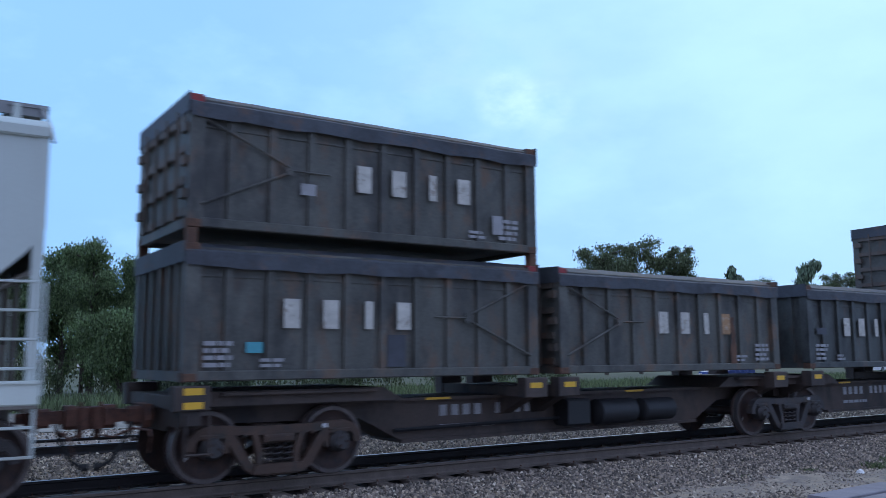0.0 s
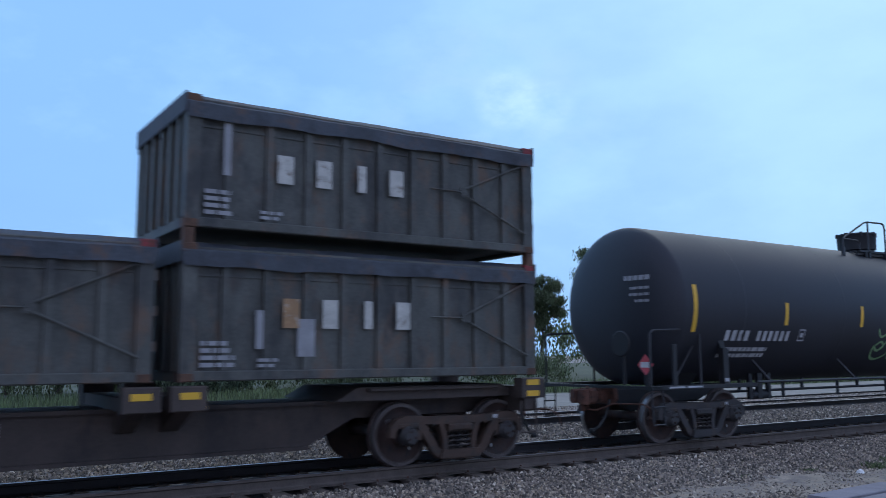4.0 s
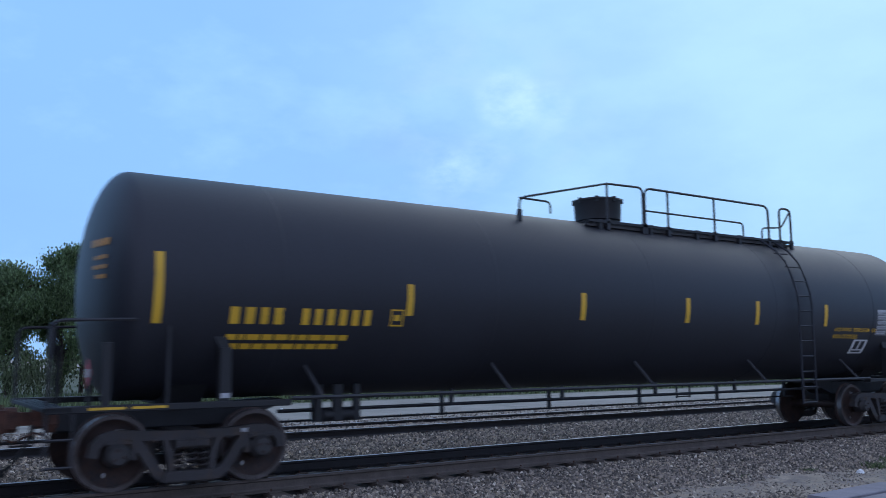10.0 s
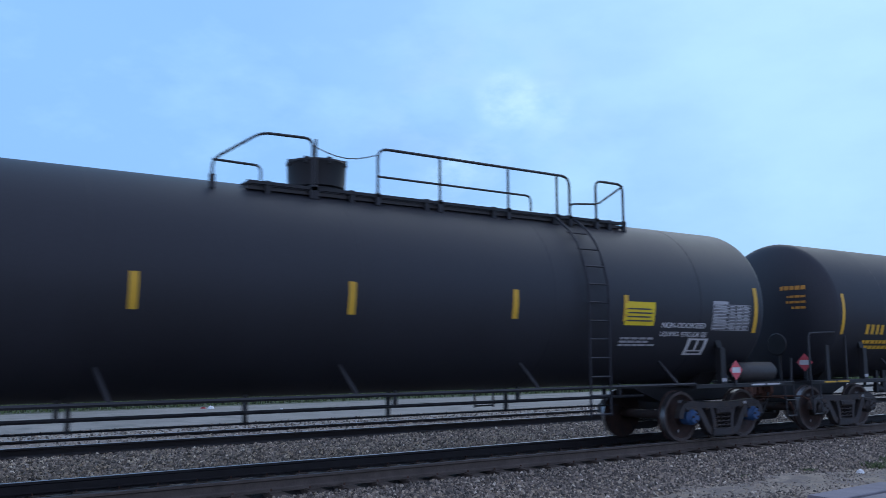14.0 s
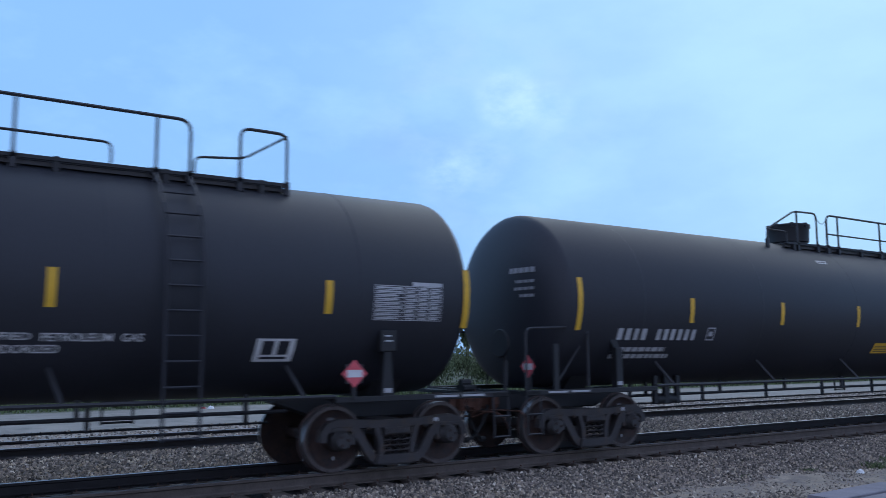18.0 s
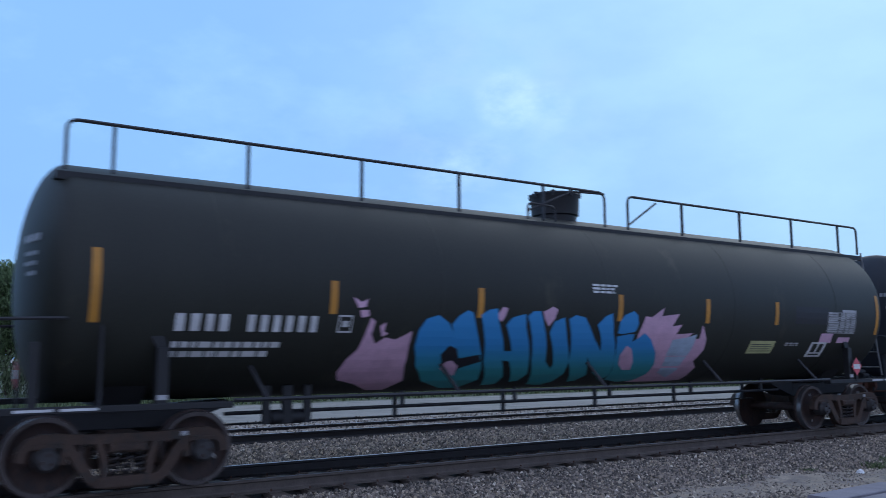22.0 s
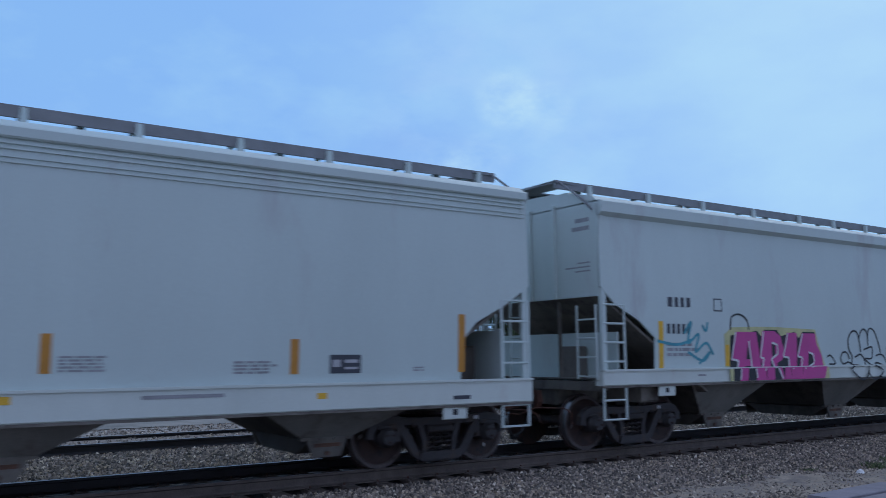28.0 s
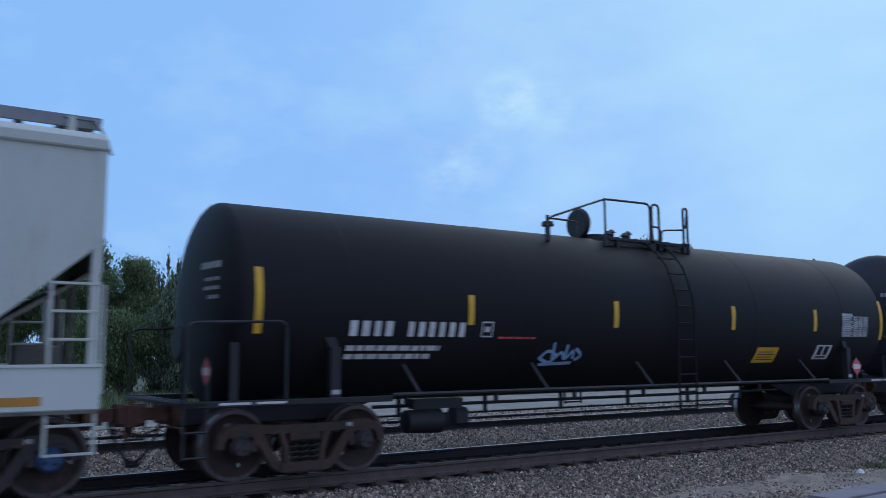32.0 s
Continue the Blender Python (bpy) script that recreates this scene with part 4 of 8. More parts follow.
# ---- tank wagons ----
def tank_wagon(spec):
    """A stub-sill tank wagon. spec holds its bogies' places in the train and what is painted and built on it."""
    xf, xr = [x * KX for x in spec["bogies"]]
    cx = (xf + xr) / 2
    half = (xr - xf) / 2
    R, zc, body = spec.get("R", 1.51), spec.get("zc", 2.55), spec["paint"]
    car = thing("tank_wagon", spec["label"], "tank wagon", "wagons of the freight train")
    wagons.append((car, cx))
    L = half + spec.get("over", 0.72)
    dep = spec.get("dish", 0.46)
    head = [(-L - dep * math.cos(a), R * math.sin(a)) for a in [radians(d) for d in (3, 12, 22, 32, 42, 52, 62, 72, 81)]]
    b = Build()
    b.lathe(head + [(-L, R), (L, R)] + [(-x, r) for x, r in head[::-1]], (0, 0, zc), "x", 64)
    part("tank", b, body, car, "", True)

    def side(x, z):
        return -math.sqrt(max(0.01, R * R - (z - zc) ** 2))

    # weld seams of the shell
    for k in range(5):
        b = Build()
        x = -L + 2 * L * (k + 0.5) / 5
        b.lathe([(x - 0.02, R + 0.001), (x, R + 0.006), (x + 0.02, R + 0.001)], (0, 0, zc), "x", 48, False)
        part("weld_seam", b, body, car, smooth=True)
    ink = spec["ink"]
    # saddles, stub sills, end decks
    for s in (-1, 1):
        b = Build()
        e = s * (half + 1.45)
        i = s * (half - 0.75)
        b.box(min(e, i), max(e, i), -0.27, 0.27, 0.68, 0.98, 0.03)
        b.prism_y([(i, 0.68), (i, 0.98), (i - s * 0.75, 1.02), (i - s * 0.75, 0.95)], -0.265, 0.265)
        b.prism_x([(-0.55, 1.0), (0.55, 1.0), (0.98, 1.5), (0.0, 1.02 if zc - R < 1 else 1.2), (-0.98, 1.5)], s * half - 0.25, s * half + 0.25)
        part("stub_sill", b, FRAME_BLACK, car)
        d = Build()
        xa, xb = sorted((s * (half - 1.15), s * (half + 1.75)))
        for y in (-1, 1):
            d.box(xa, xb, min(y * 1.42, y * 1.28), max(y * 1.42, y * 1.28), 0.98, 1.06, 0.01)
        xa, xb = sorted((s * (half + 1.46), s * (half + 1.76)))
        for k in range(4):
            d.box(xa + 0.078 * k, xa + 0.078 * k + 0.035, -1.42, 1.42, 1.00, 1.045)
        part("end_deck", d, FRAME_BLACK, car)
        # grab rails at the deck's corners
        for y in (-1, 1):
            g = Build()
            xo = s * (half + 1.72)
            xi = s * (half + 0.42)
            if s < 0:
                g.tube([(xo, y * 1.38, 1.04), (xo, y * 1.38, 2.02), (xi, y * 1.38, 2.06), (xi, y * 1.38, 1.04)], 0.022, 6, 0.13)
            else:
                g.tube([(xo, y * 1.38, 1.04), (xo, y * 1.40, 1.52)], 0.022, 6)
            part("grab_rail", g, PIPE_BLACK, car, smooth=True)
        g = Build()
        xa, xb = sorted((s * (half + 0.42), s * (half + 1.30)))
        for k in range(2):
            g.box(xa + k * 0.47, xa + k * 0.47 + 0.40, -1.426, -1.42, 1.01, 1.04)
        part("sill_reflector", g, ink, car)
        # hand brake stand and bell crank at the end of the deck
        g = Build()
        if s < 0:
            g.tube([(s * (half + 1.5), -0.55, 1.05), (s * (half + 1.5), -0.55, 1.75)], 0.03, 6)
            g.lathe([(s * (half + 1.52), 0.03), (s * (half + 1.56), 0.22), (s * (half + 1.58), 0.24), (s * (half + 1.60), 0.22)], (0, -0.55, 1.80), "x", 16)
            part("hand_brake", g, FRAME_BLACK, car, "hand brake wheel on a stand", True)
            g = Build()
            g.box(s * (half + 1.12) - 0.05, s * (half + 1.12) + 0.05, -1.41, -1.37, 1.03, 1.78, 0.01)
            part("deck_post", g, FRAME_BLACK, car)
            if spec.get("deck_valve"):
                g = Build()
                xv = s * (half + 0.12)
                g.box(xv - 0.14, xv + 0.14, -1.30, -1.08, 1.06, 1.20, 0.03)
                g.lathe([(xv - 0.26, 0.05), (xv - 0.22, 0.10), (xv + 0.10, 0.11), (xv + 0.14, 0.06), (xv + 0.30, 0.05)], (0, -1.22, 1.26), "x", 12)
                g.lathe([(1.30, 0.05), (1.40, 0.05), (1.41, 0.10), (1.44, 0.10)], (xv - 0.06, -1.22, 0), "z", 10)
                part("deck_valve", g, CAP_GREY, car, "grey brake valve on the deck", True)
            if spec.get("strut"):
                g = Build()
                g.tube([(s * (half + 1.1), -1.3, 1.06), (s * (half + 0.5), -1.28, 1.75)], 0.018, 6)
                part("strut", g, FRAME_BLACK, car)
        else:
            g.box(half + 1.5, half + 1.72, -0.6, -0.35, 1.04, 1.14, 0.03)
            g.lathe([(-0.1, 0.06), (0.1, 0.06)], (half + 1.6, -0.48, 1.17), "x", 10)
            part("valve_box", g, FRAME_BLACK, car)
        # bracket posts from deck to shell
        for y in (-1, 1):
            g = Build()
            xb_ = s * (half - 0.28) if s < 0 else s * (half - 0.35)
            if spec.get("strut") and s > 0:
                # a tapered post under a small box
                g.prism_y([(xb_ - 0.10, 1.0), (xb_ + 0.10, 1.0), (xb_ + 0.05, 1.66), (xb_ - 0.05, 1.66)], *sorted((y * 1.40, y * 1.28)))
                g.box(xb_ - 0.12, xb_ + 0.12, *sorted((y * 1.42, y * 1.22)), 1.66, 1.96, 0.015)
                g.mat(1).box(xb_ - 0.06, xb_ + 0.06, *sorted((y * 1.422, y * 1.427)), 1.80, 1.82).box(xb_ - 0.06, xb_ + 0.04, *sorted((y * 1.422, y * 1.427)), 1.87, 1.89).mat(0)
            else:
                g.box(xb_ - 0.07, xb_ + 0.07, min(y * 1.40, y * 1.28), max(y * 1.40, y * 1.28), 1.0, 1.72, 0.01)
                g.prism_y([(xb_ - 0.07, 1.72), (xb_ + 0.07, 1.72), (xb_ + 0.02, 1.86), (xb_ - 0.14, 1.86)], min(y * 1.34, y * 1.26), max(y * 1.34, y * 1.26))
            g.mat(1).box(xb_ - 0.06, xb_ + 0.06, *sorted((y * 1.402, y * 1.408)), 1.10, 1.16)
            part("bracket", g, [FRAME_BLACK, PALE_MARK], car)
        xs = s * (half + 1.60)
        for y in (-1, 1):
            g = Build()
            for dx in (-0.14, 0.14):
                g.tube([(xs + dx, y * 1.40, 1.0), (xs + dx, y * 1.44, 0.38)], 0.016, 5)
            for z in (0.40, 0.70):
                g.tube([(xs - 0.14, y * 1.44, z), (xs + 0.14, y * 1.44, z)], 0.016, 5)
            part("step", g, PIPE_BLACK, car)
        coupler(car, s * (half + 2.05), s)
        bogie(car, s * half, cx + s * half, spec.get("cap", "grey"), spec.get("tone", "grey"))
    # long handrails along the shell
    for y in (-1, 1):
        g = Build()
        g.tube([(-half + 1.15, y * 1.40, 1.07), (half - 1.15, y * 1.40, 1.07)], 0.03, 6)
        for k in range(5):
            x = (-half + 1.6) + (2 * half - 3.2) * k / 4
            z = 1.48
            g.tube([(x, y * 1.40, 1.07), (x - 0.12, y * (math.sqrt(max(0.01, R * R - (z - zc) ** 2)) + 0.01), z)], 0.028, 6)
        part("side_handrail", g, PIPE_BLACK, car, "long black pipe handrail")
    # brake pipe and rod slung below the shell
    for y, z, r in ((-0.35, 0.84, 0.03), (0.3, 0.64, 0.016)):
        g = Build()
        g.tube([(-half + 1.4, y, z), (half - 1.4, y, z)], r, 6)
        for k in range(6):
            x = -half + 2.0 + (2 * half - 4.0) * k / 5 + (0.25 if y > 0 else 0)
            g.box(x - 0.03, x + 0.03, y - 0.025, y + 0.025, z - 0.02, zc - math.sqrt(R * R - y * y) + 0.02)
        part("brake_pipe" if y < 0 else "brake_rod", g, PIPE_BLACK, car)
    bx_ = spec.get("brake", -half + 2.2)
    if not spec.get("gear"):
        # only short hangers and a small valve drop below the shell
        g = Build()
        for dx, w in ((-0.35, 0.05), (-0.05, 0.07), (0.25, 0.05)):
            g.box(bx_ + dx - w, bx_ + dx + w, -0.75, -0.68, 0.70, zc - math.sqrt(R * R - 0.5), 0.01)
        g.lathe([(bx_ - 0.3, 0.05), (bx_ - 0.26, 0.09), (bx_ + 0.2, 0.09), (bx_ + 0.24, 0.05)], (0, -0.66, 0.78), "x", 12)
        part("brake_hanger", g, FRAME_BLACK, car, smooth=True)
    else:
        g = Build()
        g.lathe([(bx_ - 0.42, 0.08), (bx_ - 0.38, 0.17), (bx_ + 0.22, 0.19), (bx_ + 0.26, 0.12), (bx_ + 0.40, 0.06)], (0, -0.62, 0.62), "x", 18)
        g.box(bx_ + 0.48, bx_ + 0.70, -0.74, -0.48, 0.52, 0.80, 0.05)
        g.box(bx_ - 0.25, bx_ + 0.65, -0.66, -0.5, 0.80, 0.95)
        part("brake_gear", g, FRAME_BLACK, car, smooth=True)
    if spec.get("reservoir"):
        g = Build()
        x = half + 0.75
        g.lathe([(x - 0.6, 0.08), (x - 0.55, 0.16), (x - 0.5, 0.19), (x + 0.5, 0.19), (x + 0.55, 0.16), (x + 0.6, 0.08)], (0, -1.2, 1.26), "x", 18)
        part("air_reservoir", g, CAP_GREY, car, "dark grey air reservoir", True)
    # top platform, housing, rails, ladder
    top = zc + R
    pf = spec["platform"]
    if pf:
        pf = {k: tuple(x * KX for x in v) for k, v in pf.items()}
        d0, d1 = pf["deck"]
        for y in (-1, 1):
            walkway = Build()
            walkway.box(d0, d1, min(y * 0.80, y * 0.83), max(y * 0.80, y * 0.83), top - 0.11, top - 0.065)
            walkway = part("platform", walkway, FRAME_BLACK, car, "black walkway grating")
            for q in range(6):
                ya = 0.30 + 0.088 * q
                part("grating_bar", Build().box(d0, d1, *sorted((y * ya, y * (ya + 0.03))), top - 0.10, top - 0.075), FRAME_BLACK, walkway)
            for k in range(int((d1 - d0 - 0.3) / 1.3) + 1):
                x = d0 + 0.3 + k * 1.3
                part("platform_bracket", Build().box(x - 0.04, x + 0.04, min(y * 0.74, y * 0.82), max(y * 0.74, y * 0.82), top - 0.28, top - 0.05), FRAME_BLACK, walkway)
        for y in (-1, 1):
            g = Build()
            g.box(d0 + 0.02, d1 - 0.02, *sorted((y * 0.70, y * 0.76)), top - 0.175, top - 0.125)
            part("platform_angle", g, CAP_GREY, car, "dusty steel angle under the walkway")
        zt, zm = top + 0.64, top + 0.16
        a0, a1, a2 = pf["slope"]
        m0, m1 = pf["main"]
        g0, g1 = pf["gate"]
        for y in (-0.8,):
            g = Build()
            g.tube([(a0, y, top - 0.16), (a0, y, zm), (a1, y, zt - 0.02), (a2, y, zt), (a2, y, top - 0.05)], 0.021, 6, 0.13)
            g.tube([(a0, y, zm), (a0 + 0.68, y, zm - 0.01), (a0 + 0.68, y, top - 0.05)], 0.018, 6, 0.1)
            g.tube([(m0, y, top - 0.05), (m0, y, zt), (m1, y, zt), (m1, y, top - 0.05)], 0.023, 6, 0.17)
            mq = m0 + (m1 - m0) * 0.75 + 0.08
            g.tube([(m0, y, zm + 0.05), (mq, y, zm + 0.05), (mq, y, top - 0.05)], 0.018, 6, 0.1)
            for x in pf["posts"]:
                g.tube([(x, y, top - 0.2), (x, y, zt)], 0.021, 6)
            g.tube([(g1, y, top - 0.25), (g1, y, zt), (g0, y, zt), (g0, y, top - 0.05)], 0.023, 6, 0.14)
            g.tube([(g1, y, zt - 0.03), (g0 + 0.05, y, zm + 0.06), (g0 - 0.62, y, zm), (g0 - 0.62, y, top - 0.05)], 0.018, 6, 0.1)
            for x in (a0, a2, *pf["posts"], m0, m1, g0, g1):
                g.box(x - 0.035, x + 0.035, y - 0.03, y + 0.03, top - 0.24, top - 0.04, 0.008)
            part("platform_rail", g, PIPE_BLACK, car, "bent black pipe railing", True)
        g = Build()
        g.tube([(a2 + (m0 - a2) * k / 6, -0.8, zt - 0.1 - 0.12 * math.sin(math.pi * k / 6)) for k in range(7)], 0.008, 4)
        part("safety_chain", g, PIPE_BLACK, car)
    dm = spec.get("dome")
    if dm is not None:
        dm *= KX
        g = Build()
        r = spec.get("dome_r", 0.45)
        g.lathe([(top - 0.15, r * 0.86), (top + 0.06, r * 0.88), (top + 0.08, r * 0.97), (top + 0.42, r), (top + 0.45, r * 1.04), (top + 0.48, r * 1.02), (top + 0.49, r * 0.9), (top + 0.52, r * 0.3)], (dm, 0, 0), "z", 28)
        for k in range(8):
            a = k * 0.785
            g.box(dm + r * 0.98 * math.cos(a) - 0.03, dm + r * 0.98 * math.cos(a) + 0.03, r * 0.98 * math.sin(a) - 0.03, r * 0.98 * math.sin(a) + 0.03, top + 0.40, top + 0.50)
        part("valve_housing", g, FRAME_BLACK, car, "round black valve housing", True)
    if spec.get("hatch") is not None:
        g = Build()
        x = spec["hatch"] * KX
        g.lathe([(-0.06, 0.27), (0.0, 0.30), (0.05, 0.28), (0.07, 0.1)], (0, 0, 0), "x", 22)
        g.v = [(p[0] + x, p[1], p[2] + top + 0.28) for p in g.v]
        part("hatch_lid", g, FRAME_BLACK, car, "open round hatch lid", True)
        g = Build()
        g.lathe([(top - 0.1, 0.26), (top + 0.08, 0.26), (top + 0.08, 0.2)], (x + 0.35, 0, 0), "z", 18)
        part("manway", g, FRAME_BLACK, car, smooth=True)
        for k, dx in enumerate((0.75, 0.95, 1.2, 1.4)):
            g = Build()
            g.lathe([(top - 0.05, 0.05), (top + 0.12 + 0.06 * (k % 2), 0.05), (top + 0.14 + 0.06 * (k % 2), 0.09), (top + 0.2 + 0.06 * (k % 2), 0.03)], (x + dx, 0.1 * (k % 2), 0), "z", 8)
            part("valve", g, FRAME_BLACK, car, smooth=True)
        g = Build()
        g.lathe([(top - 0.05, 0.05), (top + 0.15, 0.05), (top + 0.16, 0.12), (top + 0.24, 0.10), (top + 0.25, 0.03), (top + 0.36, 0.03)], (x - 0.85, -0.1, 0), "z", 8)
        part("valve", g, FRAME_BLACK, car, smooth=True)
    for lx in spec.get("ladder", ()):
        lx *= KX
        for y in (-1, 1):
            g = Build()
            for dx in (-0.22, 0.22):
                g.tube([(lx + dx, y * (R * math.cos(radians(a)) + 0.10), zc + R * math.sin(radians(a)) + 0.07 * (a > 30)) for a in (70, 58, 46, 34, 22, 10, 0)] + [(lx + dx, y * (R + 0.08), 0.62)], 0.022, 5)
            for k in range(11):
                z = 0.65 + k * 0.3
                if z > zc:
                    yy = math.sqrt(max(0.0, R * R - (z - zc) ** 2)) + 0.09
                else:
                    yy = R + 0.085
                g.tube([(lx - 0.22, y * yy, z), (lx + 0.22, y * yy, z)], 0.017, 5)
            part("ladder", g, body, car, "black steel ladder")
    if spec.get("walkway"):
        # full-length running board with a tall handrail
        for y in (-1, 1):
            g = Build()
            yy = 0.86
            g.box(-L - 0.2, L + 0.5, min(y * 0.62, y * yy), max(y * 0.62, y * yy), top - 0.30, top - 0.25)
            g.box(-L - 0.2, L + 0.5, min(y * yy, y * (yy + 0.03)), max(y * yy, y * (yy + 0.03)), top - 0.33, top - 0.23)
            for k in range(9):
                x = -L + 0.4 + (2 * L - 0.8) * k / 8
                g.box(x - 0.04, x + 0.04, min(y * 0.78, y * 0.86), max(y * 0.78, y * 0.86), top - 0.52, top - 0.28)
            part("running_board", g, FRAME_BLACK, car)
            if y > 0:
                continue
            g = Build()
            zt = top + 0.42
            xd = spec["dome"] * KX
            g.tube([(-L - 0.1, y * yy, top - 0.2), (-L - 0.1, y * yy, zt), (xd + 0.42, y * yy, zt), (xd + 0.42, y * yy, top - 0.2)], 0.024, 6, 0.14)
            g.tube([(xd + 1.0, y * yy, top - 0.2), (xd + 1.0, y * yy, zt), (L + 0.4, y * yy, zt), (L + 0.4, y * yy, top - 0.2)], 0.024, 6, 0.14)
            g.tube([(xd - 1.35, y * yy, top - 0.05), (xd - 0.35, y * yy, zt - 0.05), (xd + 0.42, y * yy, zt - 0.02)], 0.018, 6)
            g.tube([(xd - 1.35, y * yy, top - 0.2), (xd - 1.35, y * yy, top + 0.08), (xd - 0.75, y * yy, top + 0.06), (xd - 0.75, y * yy, top - 0.2)], 0.02, 6, 0.1)
            g.tube([(xd + 1.0, y * yy, top - 0.12), (xd + 1.75, y * yy, zt - 0.06)], 0.018, 6)
            for k in range(10):
                x = -L + 0.45 + (2 * L - 0.8) * k / 9
                if abs(x - xd - 0.7) > 0.35:
                    g.box(x - 0.02, x + 0.02, y * yy - 0.02, y * yy + 0.02, top - 0.2, zt)
            part("handrail", g, PIPE_BLACK, car, "tall black handrail", True)
        g = Build()
        for yy in (-0.85, -0.35):
            g.tube([(L + 0.55, yy, top - 0.15), (L + 1.1, yy, 1.1)], 0.02, 5)
        for k in range(8):
            t = k / 8 + 0.06
            g.tube([(L + 0.55 + 0.55 * t, -0.25 - 0.6, top - 0.15 - (top - 1.25) * t), (L + 0.55 + 0.55 * t, 0.25 - 0.6, top - 0.15 - (top - 1.25) * t)], 0.015, 5)
        part("end_ladder", g, GRATE, car, "pale end ladder")
    # painted markings
    ink = spec["ink"]
    for x, big in spec["stripes"]:
        g = Build()
        lo, hi = (1.94, 2.75) if big else (2.09, 2.51)
        lo, hi = lo + spec.get("stripe_dz", 0), hi + spec.get("stripe_dz", 0)
        bars(g, x - 0.055, x + 0.055, lo, hi, side)
        part("reflective_stripe", g, spec.get("stripe", YELLOW), car, "yellow reflective stripe")
    mx0, mx1, mz0, mz1 = spec["mark"]
    characters(mx0, mx1, mz0, mz1, side, (0.9, 0.9, 0.8, 0.9, 0, 0.8, 0.8, 0.8, 0.8, 0.8, 0.8), ink, car)
    g = Build()
    lines_of_text(g, mx0, mx0 + (mx1 - mx0) * 0.85, mz0 - 0.34, mz0 - 0.12, 2, side, int(cx))
    part("small_writing", g, spec.get("small_ink", ink), car)["kind"] = "stuff"
    g = Build()
    x = mx1 + 0.25
    for a, c, d, e in ((0, 0.22, 0, 0.02), (0, 0.22, 0.2, 0.22), (0, 0.02, 0, 0.22), (0.2, 0.22, 0, 0.22), (0.06, 0.16, 0.07, 0.15)):
        bars(g, x + a, x + c, mz0 + d, mz0 + e, side)
    part("stencil_box", g, spec.get("small_ink", ink), car)
    # data board
    tx0, tx1, tz0, tz1 = spec["board"]
    g = Build()
    rows = 9
    for k in range(rows + 1):
        z = tz0 + (tz1 - tz0) * k / rows
        bars(g, tx0, tx1, z - 0.004, z + 0.006, side)
    for q in (0, 0.42, 0.63, 0.81, 1.0):
        x = tx0 + (tx1 - tx0) * q
        bars(g, x - 0.005, x + 0.005, tz0, tz1, side)
    rs_ = np.random.RandomState(int(cx) + 9)
    for k in range(rows):
        z = tz0 + (tz1 - tz0) * k / rows
        for q0, q1 in ((0.02, 0.40), (0.45, 0.61), (0.65, 0.79), (0.83, 0.98)):
            bars(g, tx0 + (tx1 - tx0) * q0, tx0 + (tx1 - tx0) * (q0 + (q1 - q0) * rs_.uniform(0.8, 1.0)), z + 0.014, z + 0.036, side)
    bars(g, tx0 + (tx1 - tx0) * spec.get("tab", 0.5), tx1 if spec.get("tab", 0.5) else tx0 + (tx1 - tx0) * 0.4, tz1 + 0.01, tz1 + 0.06, side)
    part("data_board", g, PALE_MARK, car, "pale lined data panel")
    # framed stencil
    fx, fz = spec["frame"]
    g = Build()
    for a, c, d, e in ((0, 0.56, 0, 0.03), (0, 0.56, 0.25, 0.28), (0, 0.04, 0, 0.28), (0.52, 0.56, 0, 0.28), (0.04, 0.09, 0.03, 0.25), (0.47, 0.52, 0.03, 0.25), (0.255, 0.315, 0.08, 0.25), (0.09, 0.47, 0.06, 0.085)):
        bars(g, fx + a, fx + c, fz + d, fz + e, side)
    part("framed_stencil", g, WHITE, car)
    # diamond placard in a holder
    for px, pz in spec["placards"]:
        px, pz = px * KX, zf(pz)
        g = Build()
        yy = -1.44
        d = 0.19
        g.add([(px - d, yy, pz), (px, yy, pz - d), (px + d, yy, pz), (px, yy, pz + d)], [(0, 1, 2, 3)])
        g.mat(1).add([(px - d * 0.62, yy - 0.003, pz - 0.05), (px + d * 0.62, yy - 0.003, pz - 0.05), (px + d * 0.62, yy - 0.003, pz + 0.05), (px - d * 0.62, yy - 0.003, pz + 0.05)], [(0, 1, 2, 3)])
        g.mat(2).box(px - 0.03, px + 0.03, yy + 0.003, yy + 0.05, 1.02, pz)
        g.mat(2).box(px - 0.13, px + 0.13, yy + 0.002, yy + 0.012, pz - 0.13, pz + 0.13)
        part("placard", g, [RED_MARK, WHITE, FRAME_BLACK], car, "red and white diamond placard")
    # placard and writing on the leading end
    g = Build()
    xe = -L - dep - 0.06
    g.add([(xe, -0.95 - 0.19, 1.42), (xe, -0.95, 1.23), (xe, -0.95 + 0.19, 1.42), (xe, -0.95, 1.61)], [(0, 1, 2, 3)])
    g.mat(1).add([(xe - 0.003, -1.07, 1.37), (xe - 0.003, -0.83, 1.37), (xe - 0.003, -0.83, 1.47), (xe - 0.003, -1.07, 1.47)], [(0, 1, 2, 3)])
    g.mat(2).box(xe + 0.002, xe + 0.015, -1.08, -0.82, 1.29, 1.55)
    g.mat(2).box(xe + 0.003, xe + 0.04, -0.99, -0.91, 1.02, 1.4)
    part("end_placard", g, [RED_MARK, WHITE, FRAME_BLACK], car, "red and white diamond placard")
